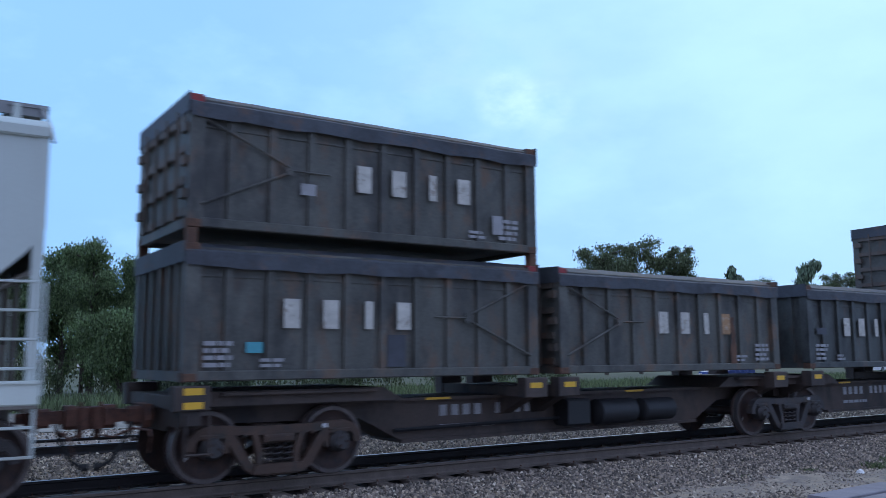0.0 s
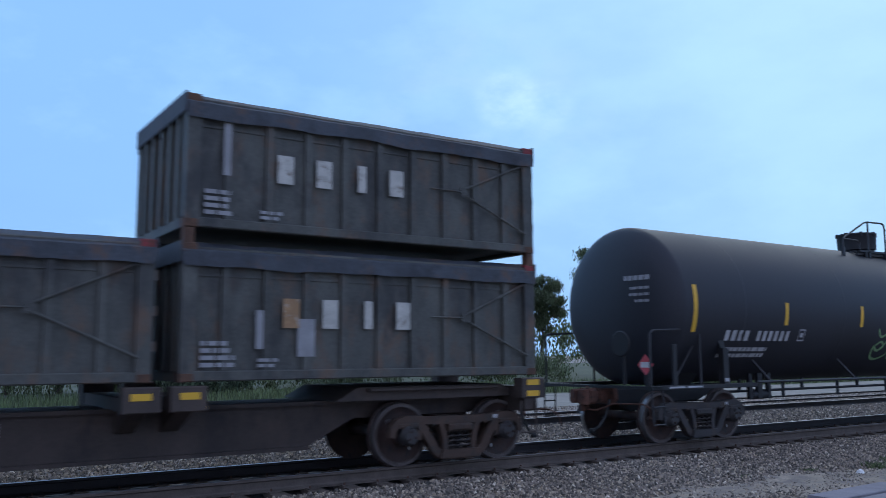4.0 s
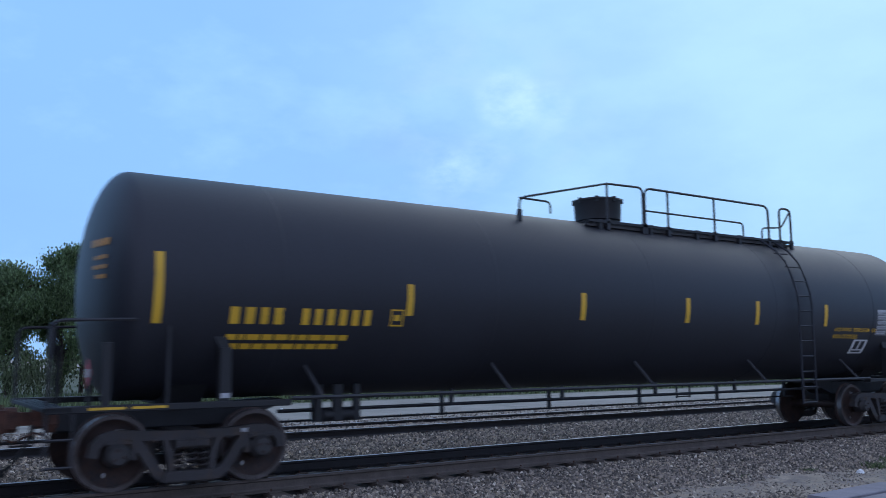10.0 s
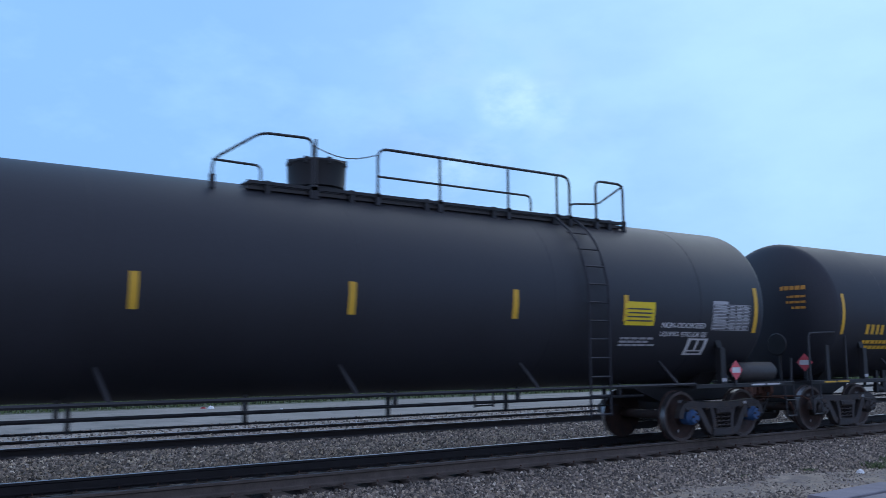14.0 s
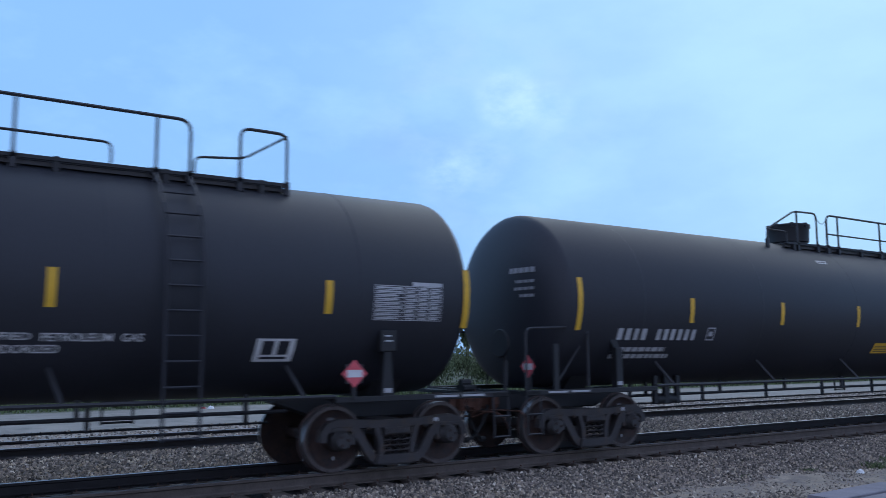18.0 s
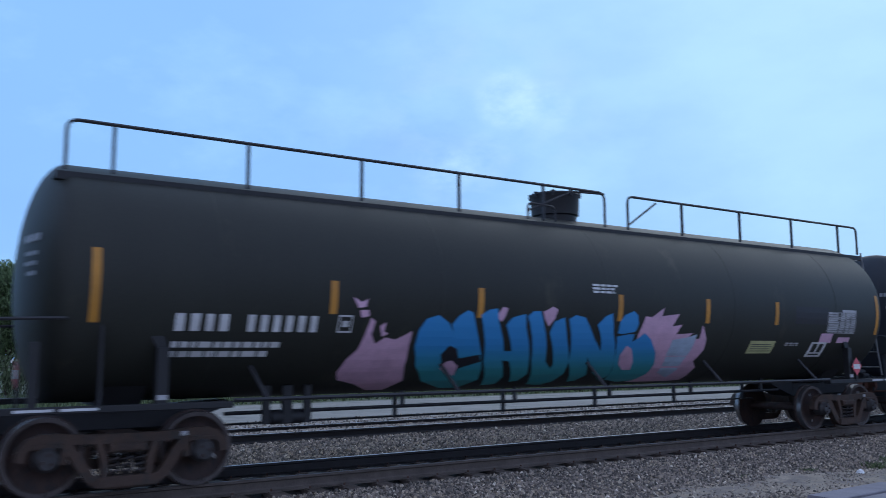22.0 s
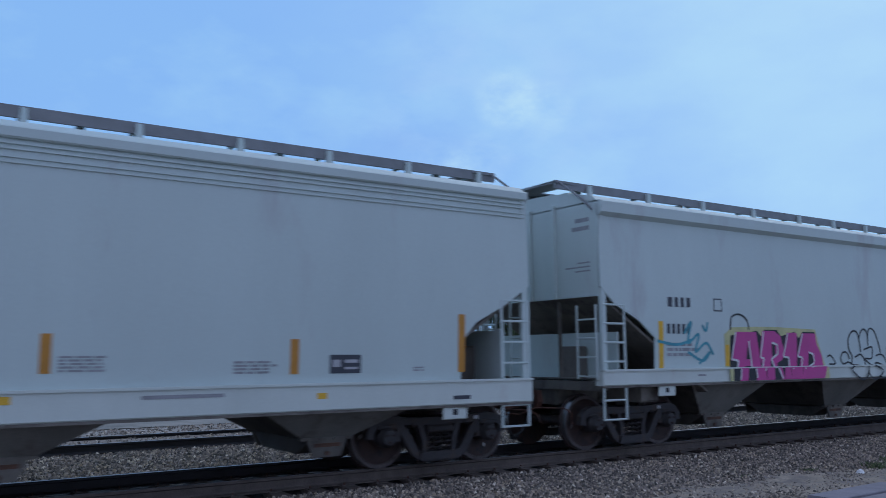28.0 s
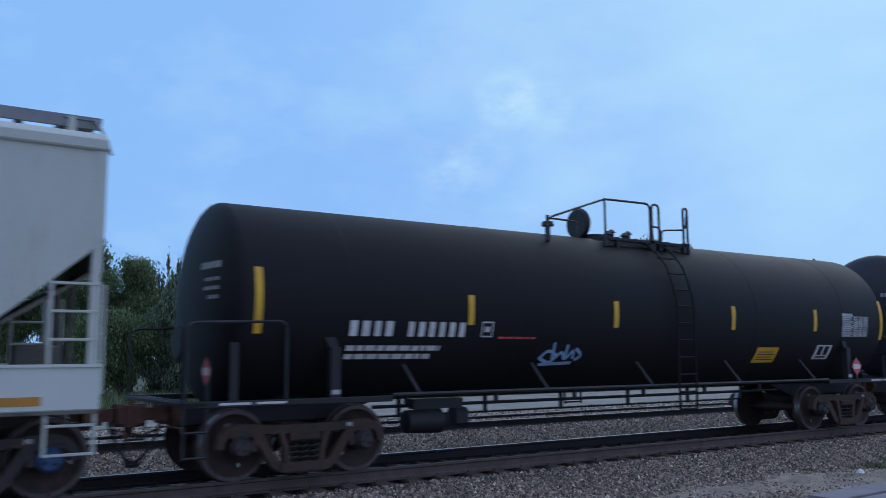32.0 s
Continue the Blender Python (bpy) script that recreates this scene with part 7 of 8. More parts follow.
MURAL = [
    ("spray_cloud", [(-9, 20.5), (-7.4, 19.5), (-8, 16), (-6.2, 13.4), (-3.4, 15.2), (0, 14.6), (5, 17), (5, 13.3), (6.5, 6.8), (9, 2.8), (6, 0), (0, -0.2), (-6.6, 2.1), (-13, 3.4), (-14.6, 5.6), (-13.6, 9), (-11, 12)], SPRAY_PINK, 0.004, "pink sprayed flourish"),
    ("spray_shard", [(-15, 26), (-12.4, 24.6), (-10.4, 25.6), (-11, 23.4), (-13.2, 23)], SPRAY_PINK, 0.004, "pink sprayed flourish"),
    ("spray_shard", [(-12.6, 22.4), (-10, 22.6), (-9.6, 20.9), (-12, 20.4)], SPRAY_PINK, 0.004, "pink sprayed flourish"),
    ("spray_shard", [(-5.8, 18.2), (-4, 19.4), (-4.2, 16.8), (-2.6, 16.2), (-4.6, 15.4)], SPRAY_PINK, 0.004, "pink sprayed flourish"),
    ("spray_cloud", [(96, 17.3), (98, 23.1), (101, 22.8), (107, 26.2), (106, 23.3), (115, 24.2), (112, 19.8), (117, 20.5), (115, 17.1), (124, 17.6), (121, 15.6), (128, 15.6), (128, 20.7), (132, 15.6), (133, 11.5), (131, 7.4), (135, 5.2), (136, 0.4), (129, -1.2), (109, 0.1), (96, 2)], SPRAY_PINK, 0.004, "pink sprayed flourish"),
    ("spray_patch", [(117, 3.4), (114, 10.6), (114, 15.1), (121, 16), (126, 17.2), (126, 12.6), (125, 7.4), (126, 4.3), (125, 1.5)], SPRAY_PALE, 0.007, "pale sprayed patch"),
    ("spray_letter", [(13, 21.7), (17, 19.5), (20, 15.5), (29, 9.6), (32, 9.9), (35, 5.6), (37, 2.5), (33, -0.4), (26, -0.6), (16, 2.4), (10, 7.1), (7, 12.9), (7, 17.2), (9, 20.5)], SPRAY_FADE, 0.007, FAT),
    ("spray_letter_top", [(18, 19), (20, 21.5), (23, 23.3), (25, 22.7), (27, 18.3), (30, 13), (32, 10.3), (29, 8.3), (20, 15)], SPRAY_FADE, 0.0075, FAT),
    ("spray_hollow", [(19, 13), (22, 12), (24, 9.1), (31, 10.3), (33, 8.2), (26, 6.2), (26, 4), (22, 4.6), (19, 7.5), (17, 10.3)], SPRAY_BLACK, 0.010, ""),
    ("spray_dot", [(20, 8.3), (22, 8.6), (25, 6.9), (26, 4), (23, 4.2), (19, 6.3)], SPRAY_PINK, 0.013, ""),
    ("spray_letter", [(28, 22), (31, 23.7), (34, 24.1), (35, 20.1), (38, 15.1), (40, 11.3), (43, 11.3), (38, 19.3), (40, 21.5), (45, 22.7), (46, 18.6), (52, 8.1), (55, 4), (54, 1.8), (51, 1.4), (44, 8.1), (41, 8.5), (46, 3.1), (46, 0.8), (41, 0.5), (34, 8.2)], SPRAY_FADE, 0.007, FAT),
    ("spray_letter", [(46, 22), (48, 23.6), (51, 23.7), (53, 19.5), (59, 8), (63, 5.6), (63, 7), (56, 16.9), (57, 20.5), (61, 22), (64, 15.2), (69, 7.9), (71, 3.7), (70, 1.2), (67, -0.1), (60, 0.4), (53, 8.1)], SPRAY_FADE, 0.007, FAT),
    ("spray_letter", [(63, 21.5), (66, 22.8), (70, 22.1), (76, 15.3), (81, 11.2), (79, 15.3), (76, 19.9), (79, 22.7), (82, 23.7), (84, 17.2), (90, 7.7), (93, 2.8), (92, 1), (84, 3.9), (76, 9.4), (82, 3.2), (80, 1.2), (77, 0.9), (69, 7.9)], SPRAY_FADE, 0.007, FAT),
    ("spray_letter", [(86, 16.1), (91, 16.9), (94, 16.9), (94, 14.4), (96, 15.4), (99, 17.4), (103, 15.1), (108, 10.6), (111, 6.6), (112, 3.1), (109, 0.6), (102, 0.3), (94, 1.3), (92, 4.8), (90, 7.7), (88, 11.6)], SPRAY_FADE, 0.008, FAT),
    ("spray_letter_top", [(86, 21), (88, 23.3), (92, 24.7), (94, 23.4), (95, 20.2), (94, 17.7), (88, 16.9), (86, 17.2)], SPRAY_FADE, 0.008, FAT),
    ("spray_dot", [(92, 13.1), (95, 12), (99, 7.7), (101, 4.7), (97, 4.7), (93, 6.7), (91, 9.7)], SPRAY_PINK, 0.012, ""),
    ("spray_dot", [(52, 23.5), (56, 25.2), (58, 24.4), (57, 21.4), (55, 19), (53, 21.3)], SPRAY_PINK, 0.005, ""),
    ("spray_dot", [(34, 21.8), (36, 24.7), (38, 24.2), (37, 21.5), (36, 20.1)], SPRAY_PINK, 0.005, "")]
T11_SPRAY = [("mural", MURAL),
             ("lines", -0.35, 0.25, 2.5, 2.66, 3, WHITE), ("panel", 4.05, 4.85, 1.57, 1.80, SPRAY_YELLOW), ("lines", 5.2, 5.8, 1.70, 1.77, 2, PALE_MARK),
             ("patch", 5.35, 6.5, 2.12, 2.45, SPRAY_BLACK), ("patch", 6.35, 6.8, 1.77, 1.95, SPRAY_PINK), ("patch", 7.0, 7.45, 1.77, 1.88, SPRAY_PINK)]
NO_PLAT = None
TANKS = [
    cbtx(53.3, 68.6, "black tank wagon with pale markings and green sprayed scrawl", over=0.86, extras=[("spray", GREEN_SCRAWL, 0.05, SPRAY_GREEN, "green sprayed scrawl")]),
    base(72.65, 90.03, "blue-black tank wagon with white markings and amber stripes", TANK_BLUE, WHITE, dict(slope=(-6.6, -4.85, -4.5), main=(-3.8, 0.2), gate=(1.1, 1.7), posts=(-4.8, -2.8, -1.4), deck=(-5.05, 1.72)), 0.05, (-4.5,), [(-9.0, 1), (-5.8, 0), (-2.7, 0), (0.6, 0), (3.7, 0), (6.6, 0), (9.35, 1)], (-8.1, -5.97, 2.01, 2.20),
         over=0.5, deck_valve=True, strut=True, stripe=AMBER, stripe_dz=-0.2, board=(8.28, 9.33, 2.02, 2.45), tab=0.0, frame=(7.72, 1.53), placards=((8.75, 1.32),),
         extras=[("panel", 4.68, 5.42, 2.0, 2.34, YELLOW_BRIGHT), ("words", DRY, 7.0, 8.1, 2.0, 2.09, PALE_MARK), ("words", LPG, 7.0, 8.2, 1.84, 1.93, PALE_MARK), ("lines", 4.5, 5.4, 1.64, 1.78, 3, GREY_MARK), ("lines", 6.4, 7.2, 1.68, 1.78, 2, GREY_MARK), ("lines", 0.65, 1.5, 1.75, 1.83, 1, GREY_MARK)]),
    utlx_c(94.03, 110.5, "dark blue-black tank wagon with yellow markings"),
    utlx_b(114.73, 130.98, "black tank wagon with yellow markings and an air reservoir", reservoir=True),
    tilx(135.2, 151.9, "grey-black tank wagon with white marks and blue axle caps", paint=TANK_BLACK, platform=PLAT_D, dome=0.05, ladder=(-5.0,), cap="blue", stripes=[(-8.97, 1), (-5.85, 0), (-2.75, 0), (0.3, 0), (3.1, 0), (5.85, 0), (8.95, 1)]),
    tilx(156.2, 172.67, "black tank wagon with white marks and blue axle caps", cap="blue", reservoir=True, platform=dict(PLAT_A, slope=(-1.95, -1.25, -0.45), main=(0.65, 4.6), posts=(-0.4, 1.8, 3.2, 4.3)), stripes=[(-8.97, 1), (-5.85, 0), (-3.1, 0), (-0.15, 0), (2.75, 0), (5.2, 0), (8.8, 1)]),
    utlx_b(176.9, 193.15, "black tank wagon with yellow markings, bogies grimy", reservoir=True),
    cbtx(197.5, 212.8, "black tank wagon with pale markings and a yellow panel", panel_at=-0.55, over=0.81),
    cbtx(216.77, 232.0, "black tank wagon with pale slanting markings", panel_at=0.9, over=0.81),
    utlx_b(236.27, 252.4, "black tank wagon with yellow markings and yellow stripes", reservoir=True),
    base(256.5, 272.0, "olive-black tank wagon with full-length handrails and sprayed letters", TANK_OLIVE, WHITE, NO_PLAT, 0.2, (), [(-8.3, 1), (-5.2, 0), (-2.7, 0), (0.3, 0), (2.6, 0), (4.72, 0), (8.4, 1)], (-7.35, -5.35, 1.86, 2.06),
         stripe=AMBER, tone="rust", walkway=True, board=(6.5, 7.55, 1.96, 2.36), tab=0.5, frame=(6.1, 1.50), placards=((7.55, 1.30),), extras=T11_SPRAY),
    cbtx(276.15, 291.65, "black tank wagon with white markings and a yellow panel", panel_at=-1.0, over=0.81),
    utlx_c(295.85, 312.4, "glossy blue-black tank wagon with yellow markings"),
    base(377.65, 390.75, "small matte black tank wagon with white marks and pale blue scrawl", TANK_MATTE, WHITE, PLAT_E, None, (0.8,), [(-7.4, 1), (-3.97, 0), (-0.87, 0), (2.3, 0), (5.0, 0), (7.55, 1)], (-6.05, -4.0, 1.82, 2.02),
         R=1.42, zc=2.35, gear=True, over=0.95, dish=0.32, stripe_dz=-0.1, tone="rust", hatch=-0.35, board=(6.0, 7.0, 1.9, 2.3), tab=0.0, frame=(5.2, 1.45), placards=((6.4, 1.3),),
         extras=[("panel", 3.2, 3.9, 1.40, 1.68, YELLOW), ("spray", [[(-2.45, 1.5), (-2.3, 1.62), (-2.1, 1.55), (-2.2, 1.45), (-2.4, 1.5)], [(-2.2, 1.75), (-2.15, 1.5), (-2.0, 1.6), (-1.9, 1.5)], [(-1.9, 1.72), (-1.88, 1.5), (-1.75, 1.62), (-1.7, 1.5)], [(-2.4, 1.42), (-1.7, 1.44)], [(-1.7, 1.66), (-1.55, 1.56), (-1.65, 1.48)]], 0.05, SPRAY_CYAN, "pale blue sprayed scrawl"), ("lines", -3.4, -2.5, 1.78, 1.83, 1, RED_MARK)]),
    cbtx(394.9, 410.2, "black tank wagon with pale markings at the tail"),
]
for spec in TANKS:
    tank_wagon(spec)

C4 = (-5.7, -1.9, 1.9, 5.7)
HOPPERS = [
    dict(bogies=(-23.4, -7.3), label="grey weathered covered hopper wagon", paint=HOPPER_WHITE, chutes=C4, cut=(1.45, 0.1), cut_top=2.9, paintwork=[]),
    dict(bogies=(316.4, 332.35), label="pale grey covered hopper wagon with amber stripes", bulkhead=True, paint=HOPPER_PALE, chutes=(-6.4, -2.2, 2.0, 6.1), sill=(0.91, 1.25), eave=4.06, beads=(3.71, 3.77, 3.86, 3.92), brackets=14,
         paintwork=[("stripe", [(-3.65, 1.40, 1.80), (-0.65, 1.40, 1.80), (2.33, 1.40, 1.81), (5.32, 1.35, 1.77), (7.98, 1.34, 2.12)], AMBER), ("lines", -3.1, -2.0, 1.40, 1.48, 2, GREY_MARK), ("lines", -0.5, 0.1, 1.40, 1.54, 4, GREY_MARK), ("lines", 2.47, 3.1, 1.40, 1.58, 5, GREY_MARK), ("lines", 4.5, 5.1, 1.35, 1.51, 4, GREY_MARK),
                    ("panel", 5.83, 6.3, 1.35, 1.58), ("lines", 7.15, 7.36, 1.35, 1.42, 2, GREY_MARK), ("sill_marks", [(-2.9, -2.75, 1.08, 1.16, YELLOW), (1.85, 2.0, 1.1, 1.18, YELLOW), (5.63, 5.77, 1.05, 1.12, YELLOW), (-1.0, 0.4, 1.13, 1.17, GREY_MARK), (3.38, 4.37, 1.11, 1.15, GREY_MARK), (7.8, 8.1, 0.98, 1.03, DARK_MARK), (-1.3, 0.9, 0.95, 1.0, RED_MARK)]), ("plate", (7.85,))]),
    dict(bogies=(336.5, 352.8), label="pale grey covered hopper wagon with magenta sprayed letters", bulkhead=True, paint=HOPPER_PALE, chutes=(-5.9, -1.82, 2.33, 6.5), fascia=0.20, bracket_at=(-0.95, -0.78, -0.605, -0.425, -0.245, -0.098, 0.05, 0.198, 0.345, 0.525, 0.705, 0.88, 0.99),
         paintwork=[("stripe", [(-8.0, 1.34, 2.10), (-6.2, 1.36, 1.72), (1.17, 1.32, 1.70), (4.69, 1.34, 1.72), (8.0, 1.38, 2.15)], YELLOW), ("marks", -7.82, -7.15, 2.34, 2.50, (1, 0.8, 0.8, 0.9)), ("marks", -7.85, -7.19, 1.90, 2.06, (0.9, 0.9, 0.9, 0.9, 0.9)), ("box", -6.56, -6.32, 2.29, 2.51),
                    ("lines", -7.85, -7.0, 1.5, 1.75, 3, GREY_MARK), ("spray", [[(-7.4, 1.9), (-7.2, 2.1), (-7.3, 1.75), (-7.0, 1.9), (-7.1, 1.6), (-6.8, 1.75), (-6.6, 1.55)], [(-7.3, 1.6), (-6.9, 1.45), (-6.7, 1.6), (-7.0, 1.4)], [(-6.9, 2.05), (-6.8, 1.95), (-6.75, 2.1)], [(-8.1, 1.78), (-7.6, 1.72), (-7.2, 1.8)]], 0.05, SPRAY_TEAL, "teal sprayed scrawl"),
                    ("word", "ARID", -6.15, -3.15, 1.10, 1.98),
                    ("spray", [[(-6.1, 1.98), (-6.05, 2.2), (-5.8, 2.25), (-5.6, 2.15), (-5.55, 1.98)], [(-2.09, 1.33), (-2.06, 1.5), (-2.17, 1.64), (-2.19, 1.83), (-2.04, 1.99), (-1.86, 1.98), (-1.77, 1.83), (-1.73, 1.59)], [(-1.77, 1.86), (-1.69, 2.0), (-1.57, 2.04), (-1.46, 1.96), (-1.43, 1.71)], [(-1.43, 1.81), (-1.41, 2.0), (-1.31, 2.06), (-1.15, 1.99), (-1.01, 1.76), (-0.94, 1.57)], [(-1.96, 1.48), (-1.75, 1.54), (-1.61, 1.46), (-1.57, 1.28), (-1.65, 1.11), (-1.82, 1.05), (-2.01, 1.11), (-2.22, 1.25), (-2.07, 1.33), (-1.77, 1.32)], [(-1.61, 1.63), (-1.3, 1.69), (-1.27, 1.59), (-1.31, 1.46), (-1.56, 1.45), (-1.33, 1.33), (-1.02, 1.23), (-1.1, 1.13), (-1.36, 1.05), (-1.57, 1.16), (-1.56, 1.37)], [(-1.14, 1.51), (-0.94, 1.54), (-0.78, 1.47), (-0.68, 1.25), (-0.81, 1.1), (-1.01, 1.07), (-1.2, 1.11)], [(-1.18, 1.36), (-1.07, 1.37), (-0.96, 1.34)], [(-2.09, 1.36), (-2.22, 1.39), (-2.4, 1.36), (-2.49, 1.47), (-2.4, 1.58), (-2.25, 1.57), (-2.17, 1.45)], [(-2.98, 1.5), (-2.85, 1.52), (-2.69, 1.37), (-2.92, 1.36)], [(-0.68, 1.7), (-0.67, 1.5), (-0.59, 1.59), (-0.39, 1.59), (-0.59, 1.47), (-0.26, 1.57), (-0.3, 1.44), (-0.62, 1.45)], [(-0.63, 1.36), (-0.38, 1.36)], [(-0.13, 1.9), (-0.15, 1.71)], [(0.03, 1.65), (-0.1, 1.52), (0.06, 1.52), (-0.07, 1.39)]], 0.035, SPRAY_BLACK, "black sprayed outlines"),
                    ("spray", [[(2.6, 1.45), (2.9, 1.5), (2.95, 1.4), (3.2, 1.62), (3.15, 1.42), (3.5, 1.6), (3.7, 1.45), (3.95, 1.62)]], 0.03, GREY_MARK, "grey sprayed tag"), ("lines", -0.47, 0.51, 1.69, 1.74, 1, RED_MARK), ("lines", 4.8, 5.8, 1.43, 1.74, 4, GREY_MARK), ("lines", 2.05, 2.92, 1.6, 1.74, 3, GREY_MARK),
                    ("box", 6.6, 6.97, 1.5, 1.78), ("lines", 7.1, 7.8, 1.4, 1.7, 4, GREY_MARK), ("sill_marks", [(-7.1, -6.9, 1.2, 1.23, GREY_MARK), (4.4, 4.5, 1.15, 1.22, YELLOW), (6.9, 7.1, 1.14, 1.2, DARK_MARK)]), ("plate", (-7.9, 8.0))]),
    dict(bogies=(357.1, 373.5), label="cream-grey covered hopper wagon with dark markings", paint=HOPPER_CREAM, chutes=(-5.8, -2.05, 1.62, 5.45), cap="blue", sill=(1.03, 1.52), cut=(1.45, 0.1), cut_top=2.9, eave=4.04, gate=[OUTLET_PALE, SLOT_RED], chute=CHUTE_CREAM, brackets=12,
         paintwork=[("marks", -7.87, -6.98, 2.50, 2.66, (0.9, 1, 0.9, 0.9)), ("marks", -7.87, -6.98, 2.05, 2.22, (0.6, 0.9, 0.9, 0.9, 0.9)), ("lines", -7.9, -6.95, 1.72, 1.88, 2, GREY_MARK), ("box", -6.25, -5.99, 2.28, 2.47), ("seams", (-4.9, -1.6, 1.7, 5.0)),
                    ("lines", 6.42, 7.0, 2.66, 2.9, 3, GREY_MARK), ("lines", 6.42, 7.2, 1.9, 2.42, 6, GREY_MARK), ("panel", 5.74, 6.13, 1.58, 1.80), ("lines", 0.67, 2.7, 1.62, 1.71, 2, RED_MARK), ("lines", -1.92, -1.72, 1.56, 1.70, 3, WHITE), ("stripe", [(-2.72, 1.58, 1.66), (2.62, 1.56, 1.63), (6.32, 1.58, 1.64)], YELLOW),
                    ("sill_marks", [(-8.9, -8.2, 1.12, 1.19, AMBER), (-5.6, -5.1, 1.12, 1.19, AMBER), (-3.04, -2.6, 1.13, 1.2, AMBER), (-0.45, 0.02, 1.09, 1.15, AMBER), (2.27, 2.75, 1.05, 1.11, AMBER), (5.02, 5.5, 1.05, 1.12, AMBER), (8.05, 8.9, 1.08, 1.17, AMBER), (6.95, 7.1, 1.22, 1.34, AMBER), (6.5, 6.7, 1.1, 1.15, DARK_MARK), (-7.6, -7.4, 1.25, 1.4, AMBER), (-2.3, -1.6, 1.24, 1.265, DARK_MARK), (-6.2, -5.7, 1.26, 1.285, DARK_MARK), (1.5, 2.2, 1.24, 1.265, DARK_MARK), (5.0, 5.8, 1.24, 1.265, DARK_MARK)])]),
]
for spec in HOPPERS:
    hopper_wagon(spec)

spine_wagon((((-4.28, 1.55), (2.03, 8.02)), ((9.07, 15.03), (15.33, 21.3))), (-2.9, 8.5, 20.1), "grimy brown articulated container wagon with yellow pedestals", True)
spine_wagon((((23.58, 29.5), (29.95, 35.95)), ((36.9, 42.85), (43.2, 49.0))), (24.95, 36.2, 47.6), "brown articulated container wagon with rusty bogies")
STACKED = [(-4.28, 1.55), (15.33, 21.3), (23.58, 29.5), (43.2, 49.0)]
GREYC = "dark grey steel waste container with a blue-black tarp"
LO, HI, TOP0, TOP1 = 1.30, 3.03, 3.23, 4.95
for a in (
    (-4.28, 1.55, LO, HI, BOX_GREY, 1, -3.0, 1, "dark grey steel waste container with a tarp and blue mark", None, ((-3.45, 0.35, 0.22, 0.14, SPRAY_TEAL), (-1.3, 0.15, 0.3, 0.45, DARK_MARK))),
    (-4.28, 1.55, TOP0, TOP1, BOX_GREY, -1, -1.89, 2, GREYC + ", stacked on another", None, ((-2.7, 0.55, 0.22, 0.16, GREY_MARK), (0.65, 0.25, 0.2, 0.3, GREY_MARK))),
    (2.03, 8.02, LO, HI, BOX_GREY, -1, 4.39, 3, GREYC + " and rust stains", (WORD_CREAM, WORD_CREAM, WORD_CREAM, WORD_RUSTY), ((6.45, 0.1, 0.22, 0.9, RUST),)),
    (9.07, 15.03, LO, HI, BOX_BLACK, 1, 10.36, 4, GREYC + " and scuffed sides", None, ((9.4, 0.7, 0.35, 0.14, DARK_MARK),)),
    (15.33, 21.3, LO, HI, BOX_GREY, -1, 17.72, 5, GREYC + " and streaked sides", None, ((20.3, 0.1, 0.3, 0.8, RUST),)),
    (15.33, 21.3, TOP0, TOP1, BOX_GREY, -1, 17.63, 6, GREYC + ", stacked and dented", None, ()),
    (23.58, 29.5, LO, HI, BOX_BROWN, -1, 26.0, 7, "rust-brown steel waste container with worn paint", (WORD_CREAM, None, WORD_CREAM, WORD_CREAM), ()),
    (23.58, 29.5, TOP0, TOP1, BOX_BROWN, -1, 25.98, 8, "brown-grey steel waste container stacked on a rusty one", None, ()),
    (29.95, 35.95, LO, HI, BOX_BLACK, 1, 31.18, 9, "near-black steel waste container with a tarp and teal mark", None, ((30.75, 0.28, 0.22, 0.14, SPRAY_TEAL),)),
    (36.9, 42.85, LO, HI, BOX_GREY, 1, 38.26, 10, GREYC + " and weathered lettering", (WORD_RUSTY, WORD_CREAM, WORD_CREAM, WORD_CREAM), ((38.0, 0.42, 0.2, 0.12, SPRAY_PINK),)),
    (43.2, 49.0, LO, HI, BOX_GREY, 1, 44.51, 11, GREYC + " and worn paint", (WORD_RUSTY, WORD_CREAM, WORD_CREAM, WORD_CREAM), ((44.8, 0.3, 0.25, 0.5, GREY_MARK), (44.2, 0.4, 0.1, 0.5, GREY_MARK))),
    (43.2, 49.0, TOP0, TOP1, BOX_GREY, 1, 44.39, 12, "dark grey steel waste container stacked at the wagon's end", None, ((43.7, 0.7, 0.1, 0.7, GREY_MARK),)),
):
    container(*a, posts_to=TOP0 - 0.008 if a[2] == LO and (a[0], a[1]) in STACKED else None)


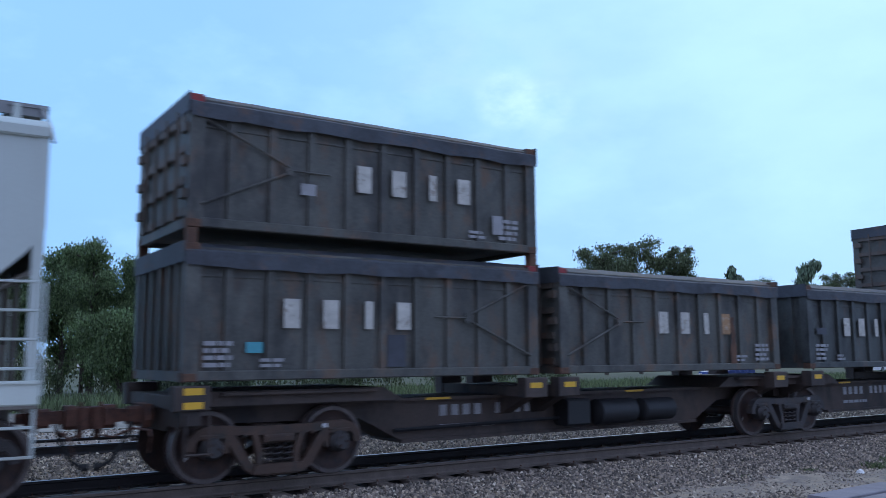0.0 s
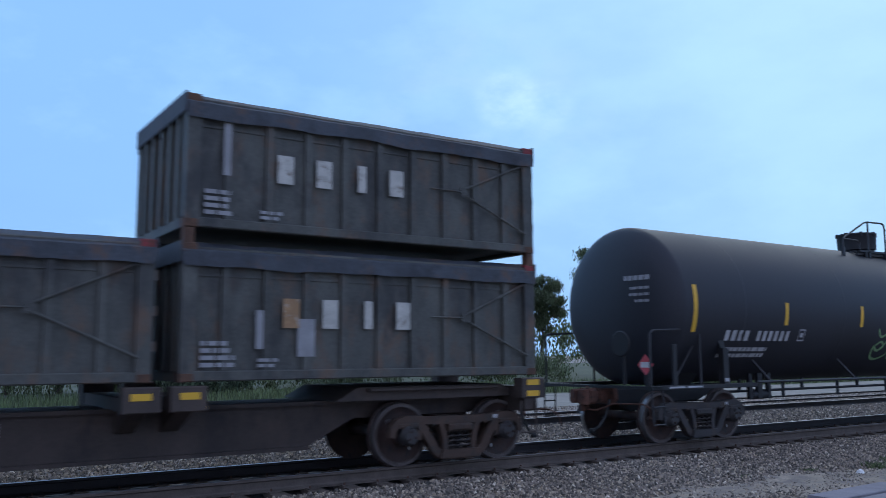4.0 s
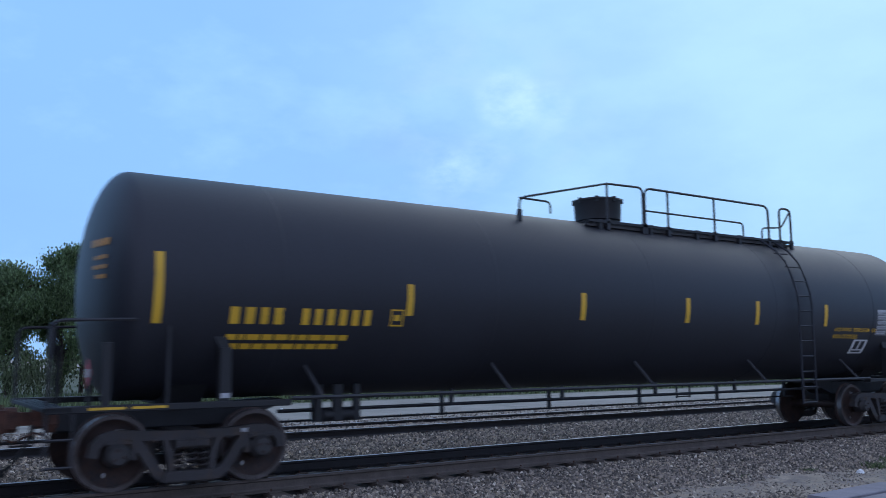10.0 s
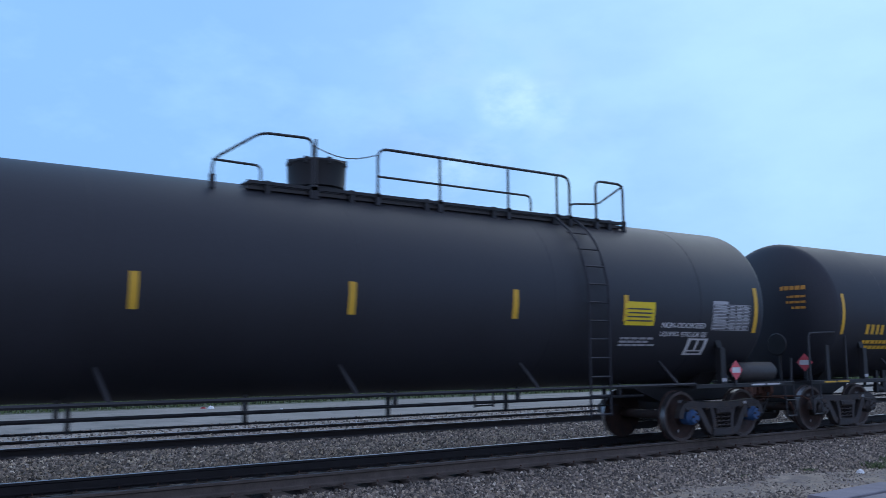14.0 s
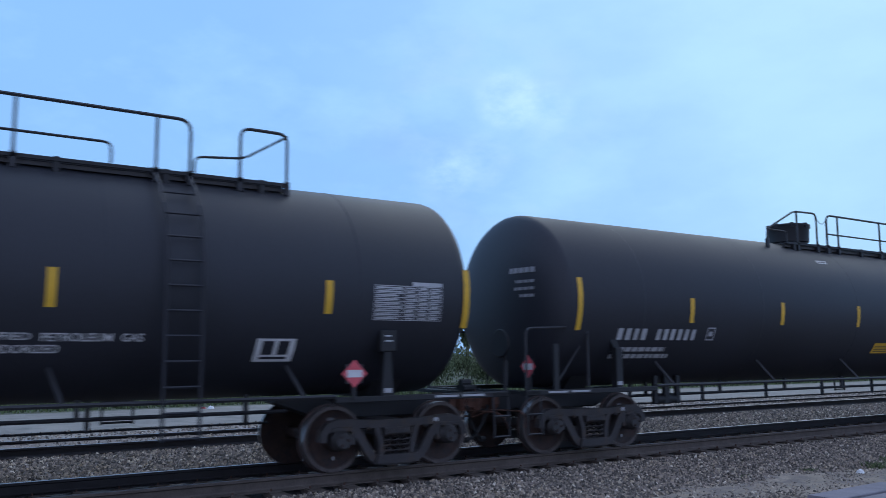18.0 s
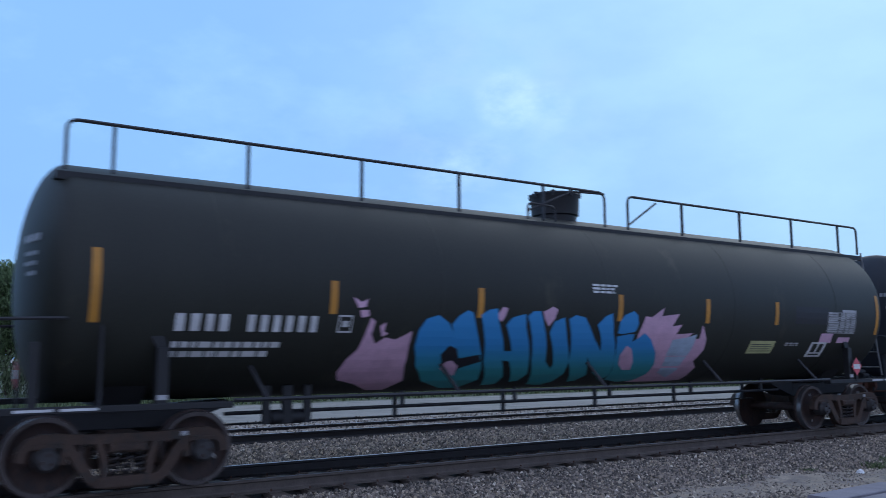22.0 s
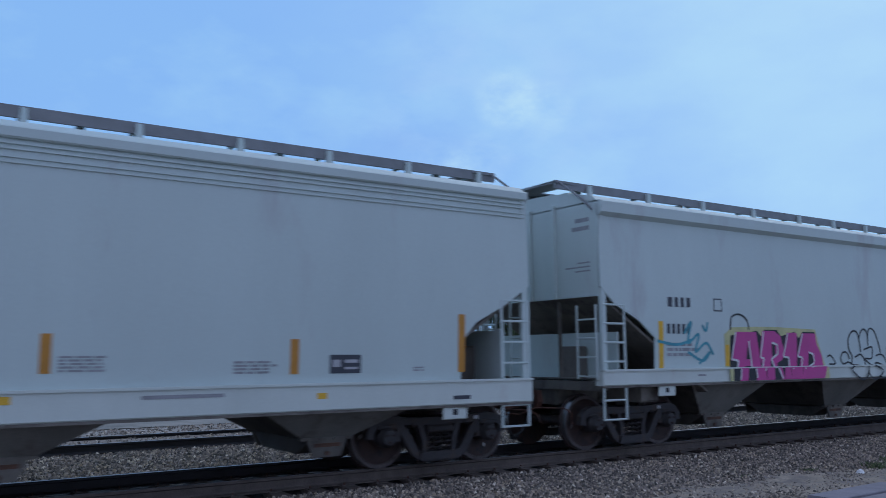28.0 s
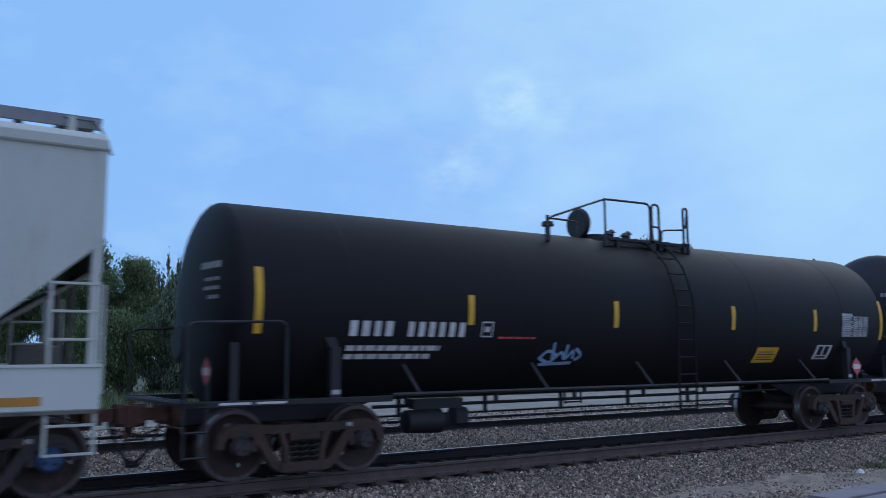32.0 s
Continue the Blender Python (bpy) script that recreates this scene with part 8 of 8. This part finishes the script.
# ---- parked cars and litter beyond the tracks ----
def parked_car(x, y, turn, paint, label):
    car = thing("parked_car", label, "car", "parked cars beyond the road", at=(x, y, -0.40))
    b = Build()
    prof_ = [(-2.2, 0.35), (-2.25, 0.62), (-2.05, 0.86), (-1.2, 0.94), (-0.55, 1.40), (0.75, 1.44), (1.55, 1.02), (2.15, 0.92), (2.25, 0.6), (2.2, 0.35), (1.75, 0.28), (-1.75, 0.28)]
    b.prism_y(prof_, -0.86, 0.86)
    part("body", b, paint, car, smooth=True)
    b = Build()
    for s in (-1, 1):
        b.prism_y([(-1.05, 0.96), (-0.52, 1.34), (0.70, 1.38), (1.35, 1.02)], *sorted((s * 0.86, s * 0.872)))
    part("side_windows", b, SPRAY_BLACK, car, "dark glass")
    for x_ in (-1.4, 1.4):
        for s in (-1, 1):
            w = Build()
            w.lathe([(-0.1, 0.2), (-0.1, 0.31), (0.1, 0.31), (0.1, 0.2)], (0, 0, 0), "y", 18)
            wo = part("wheel", w, HOSE, car, at=(x_, s * 0.80, 0.31))
            r = Build()
            r.lathe([(-0.11, 0.19), (0.11, 0.19)], (0, 0, 0), "y", 12)
            part("rim", r, GRATE, wo)
    b = Build()
    for s in (-1, 1):
        b.box(-2.27, -2.2, s * 0.7 - 0.12, s * 0.7 + 0.12, 0.62, 0.76)
    part("headlights", b, WHITE, car)
    car.matrix_basis = pose(x, y, -0.40, 0, 0, turn)
    return car


CARS = ((40.7, 26.5), (78.3, 38.2))
POLE = (2.7, 42.6)
CAR_BLUE = material("car_blue", (0.02, 0.04, 0.16), 0.25, 0.2, 0.1, 3, 60, 0)
CAR_WHITE = material("car_white", (0.7, 0.7, 0.72), 0.3, 0, 0.05, 3, 60, 0)
parked_car(CARS[0][0], CARS[0][1], 8, CAR_BLUE, "dark blue parked car with dark windows")
parked_car(CARS[1][0], CARS[1][1], 5, CAR_WHITE, "white parked car with dark windows")


def litter(x, y, w, h, mat, label, seed):
    rs = np.random.RandomState(seed)
    b = Build()
    n = 7
    v = [(w * 0.5 * math.cos(k * 6.283 / n) * rs.uniform(0.6, 1.1), w * 0.35 * math.sin(k * 6.283 / n) * rs.uniform(0.6, 1.1), 0) for k in range(n)]
    v += [(p[0] * 0.6, p[1] * 0.6, h * rs.uniform(0.6, 1.2)) for p in v]
    b.add(v, [tuple(range(n, 2 * n))] + [(i, (i + 1) % n, n + (i + 1) % n, n + i) for i in range(n)])
    o = solid("litter", b, mat, label, "litter", "litter beyond the tracks")
    o.matrix_basis = pose(x, y, -0.40 if y > 0 else -0.30, 0, 0, rs.uniform(0, 360))


for i, (x, y, w, h, m_) in enumerate(((13.4, 9.0, 0.45, 0.14, LITTER_BLUE), (13.7, 8.9, 0.3, 0.1, LITTER_WHITE), (17.0, 10.1, 0.35, 0.1, LITTER_WHITE), (20.5, 11.6, 0.35, 0.1, LITTER_WHITE), (3.5, 22.4, 0.24, 0.06, LITTER_RED), (3.75, 22.2, 0.4, 0.1, LITTER_WHITE), (5.4, 19.1, 0.25, 0.08, LITTER_WHITE), (5.9, -3.1, 0.22, 0.06, LITTER_WHITE))):
    litter(x, y, w, h, m_, "crumpled piece of " + {LITTER_BLUE: "blue", LITTER_WHITE: "white", LITTER_RED: "red"}[m_] + " litter on the gravel", i)

pole = thing("utility_pole", "grey weathered utility pole among the trees", "pole", at=(POLE[0], POLE[1], -0.42))
b = Build()
b.lathe([(0, 0.13), (5.2, 0.10)], (0, 0, 0), "z", 10)
part("pole", b, BARK, pole, smooth=True)


def motions():
    """The whole train rolls past at one steady speed; its wheels turn while they pass the camera."""
    for ob, x in wagons:
        walk(ob, [(t, pose(x - SPEED * t, MID, 0)) for t in (0, 8, 16, 24, 32)])
    deg = math.degrees(SPEED / WR)
    for w, lx, tx in rolling:
        t0, t1 = max(0.0, (tx - 40) / SPEED), min(32.0, (tx + 10) / SPEED)
        rows = [(0, 0.0)] if t0 > 0 else []
        f0, f1 = int(t0 * 30), int(t1 * 30)
        last = 0.0
        for k in range(f0, f1 + 1):
            last = deg * (k - f0) / 30
            rows.append((k / 30, last))
        rows = rows or [(0, 0.0)]
        if rows[-1][0] < 31.99:
            rows.append((32.0, last))
        rows = [(t, pose(lx, 0, WR, 0, -a, 0)) for t, a in rows]
        walk(w, rows)


motions()
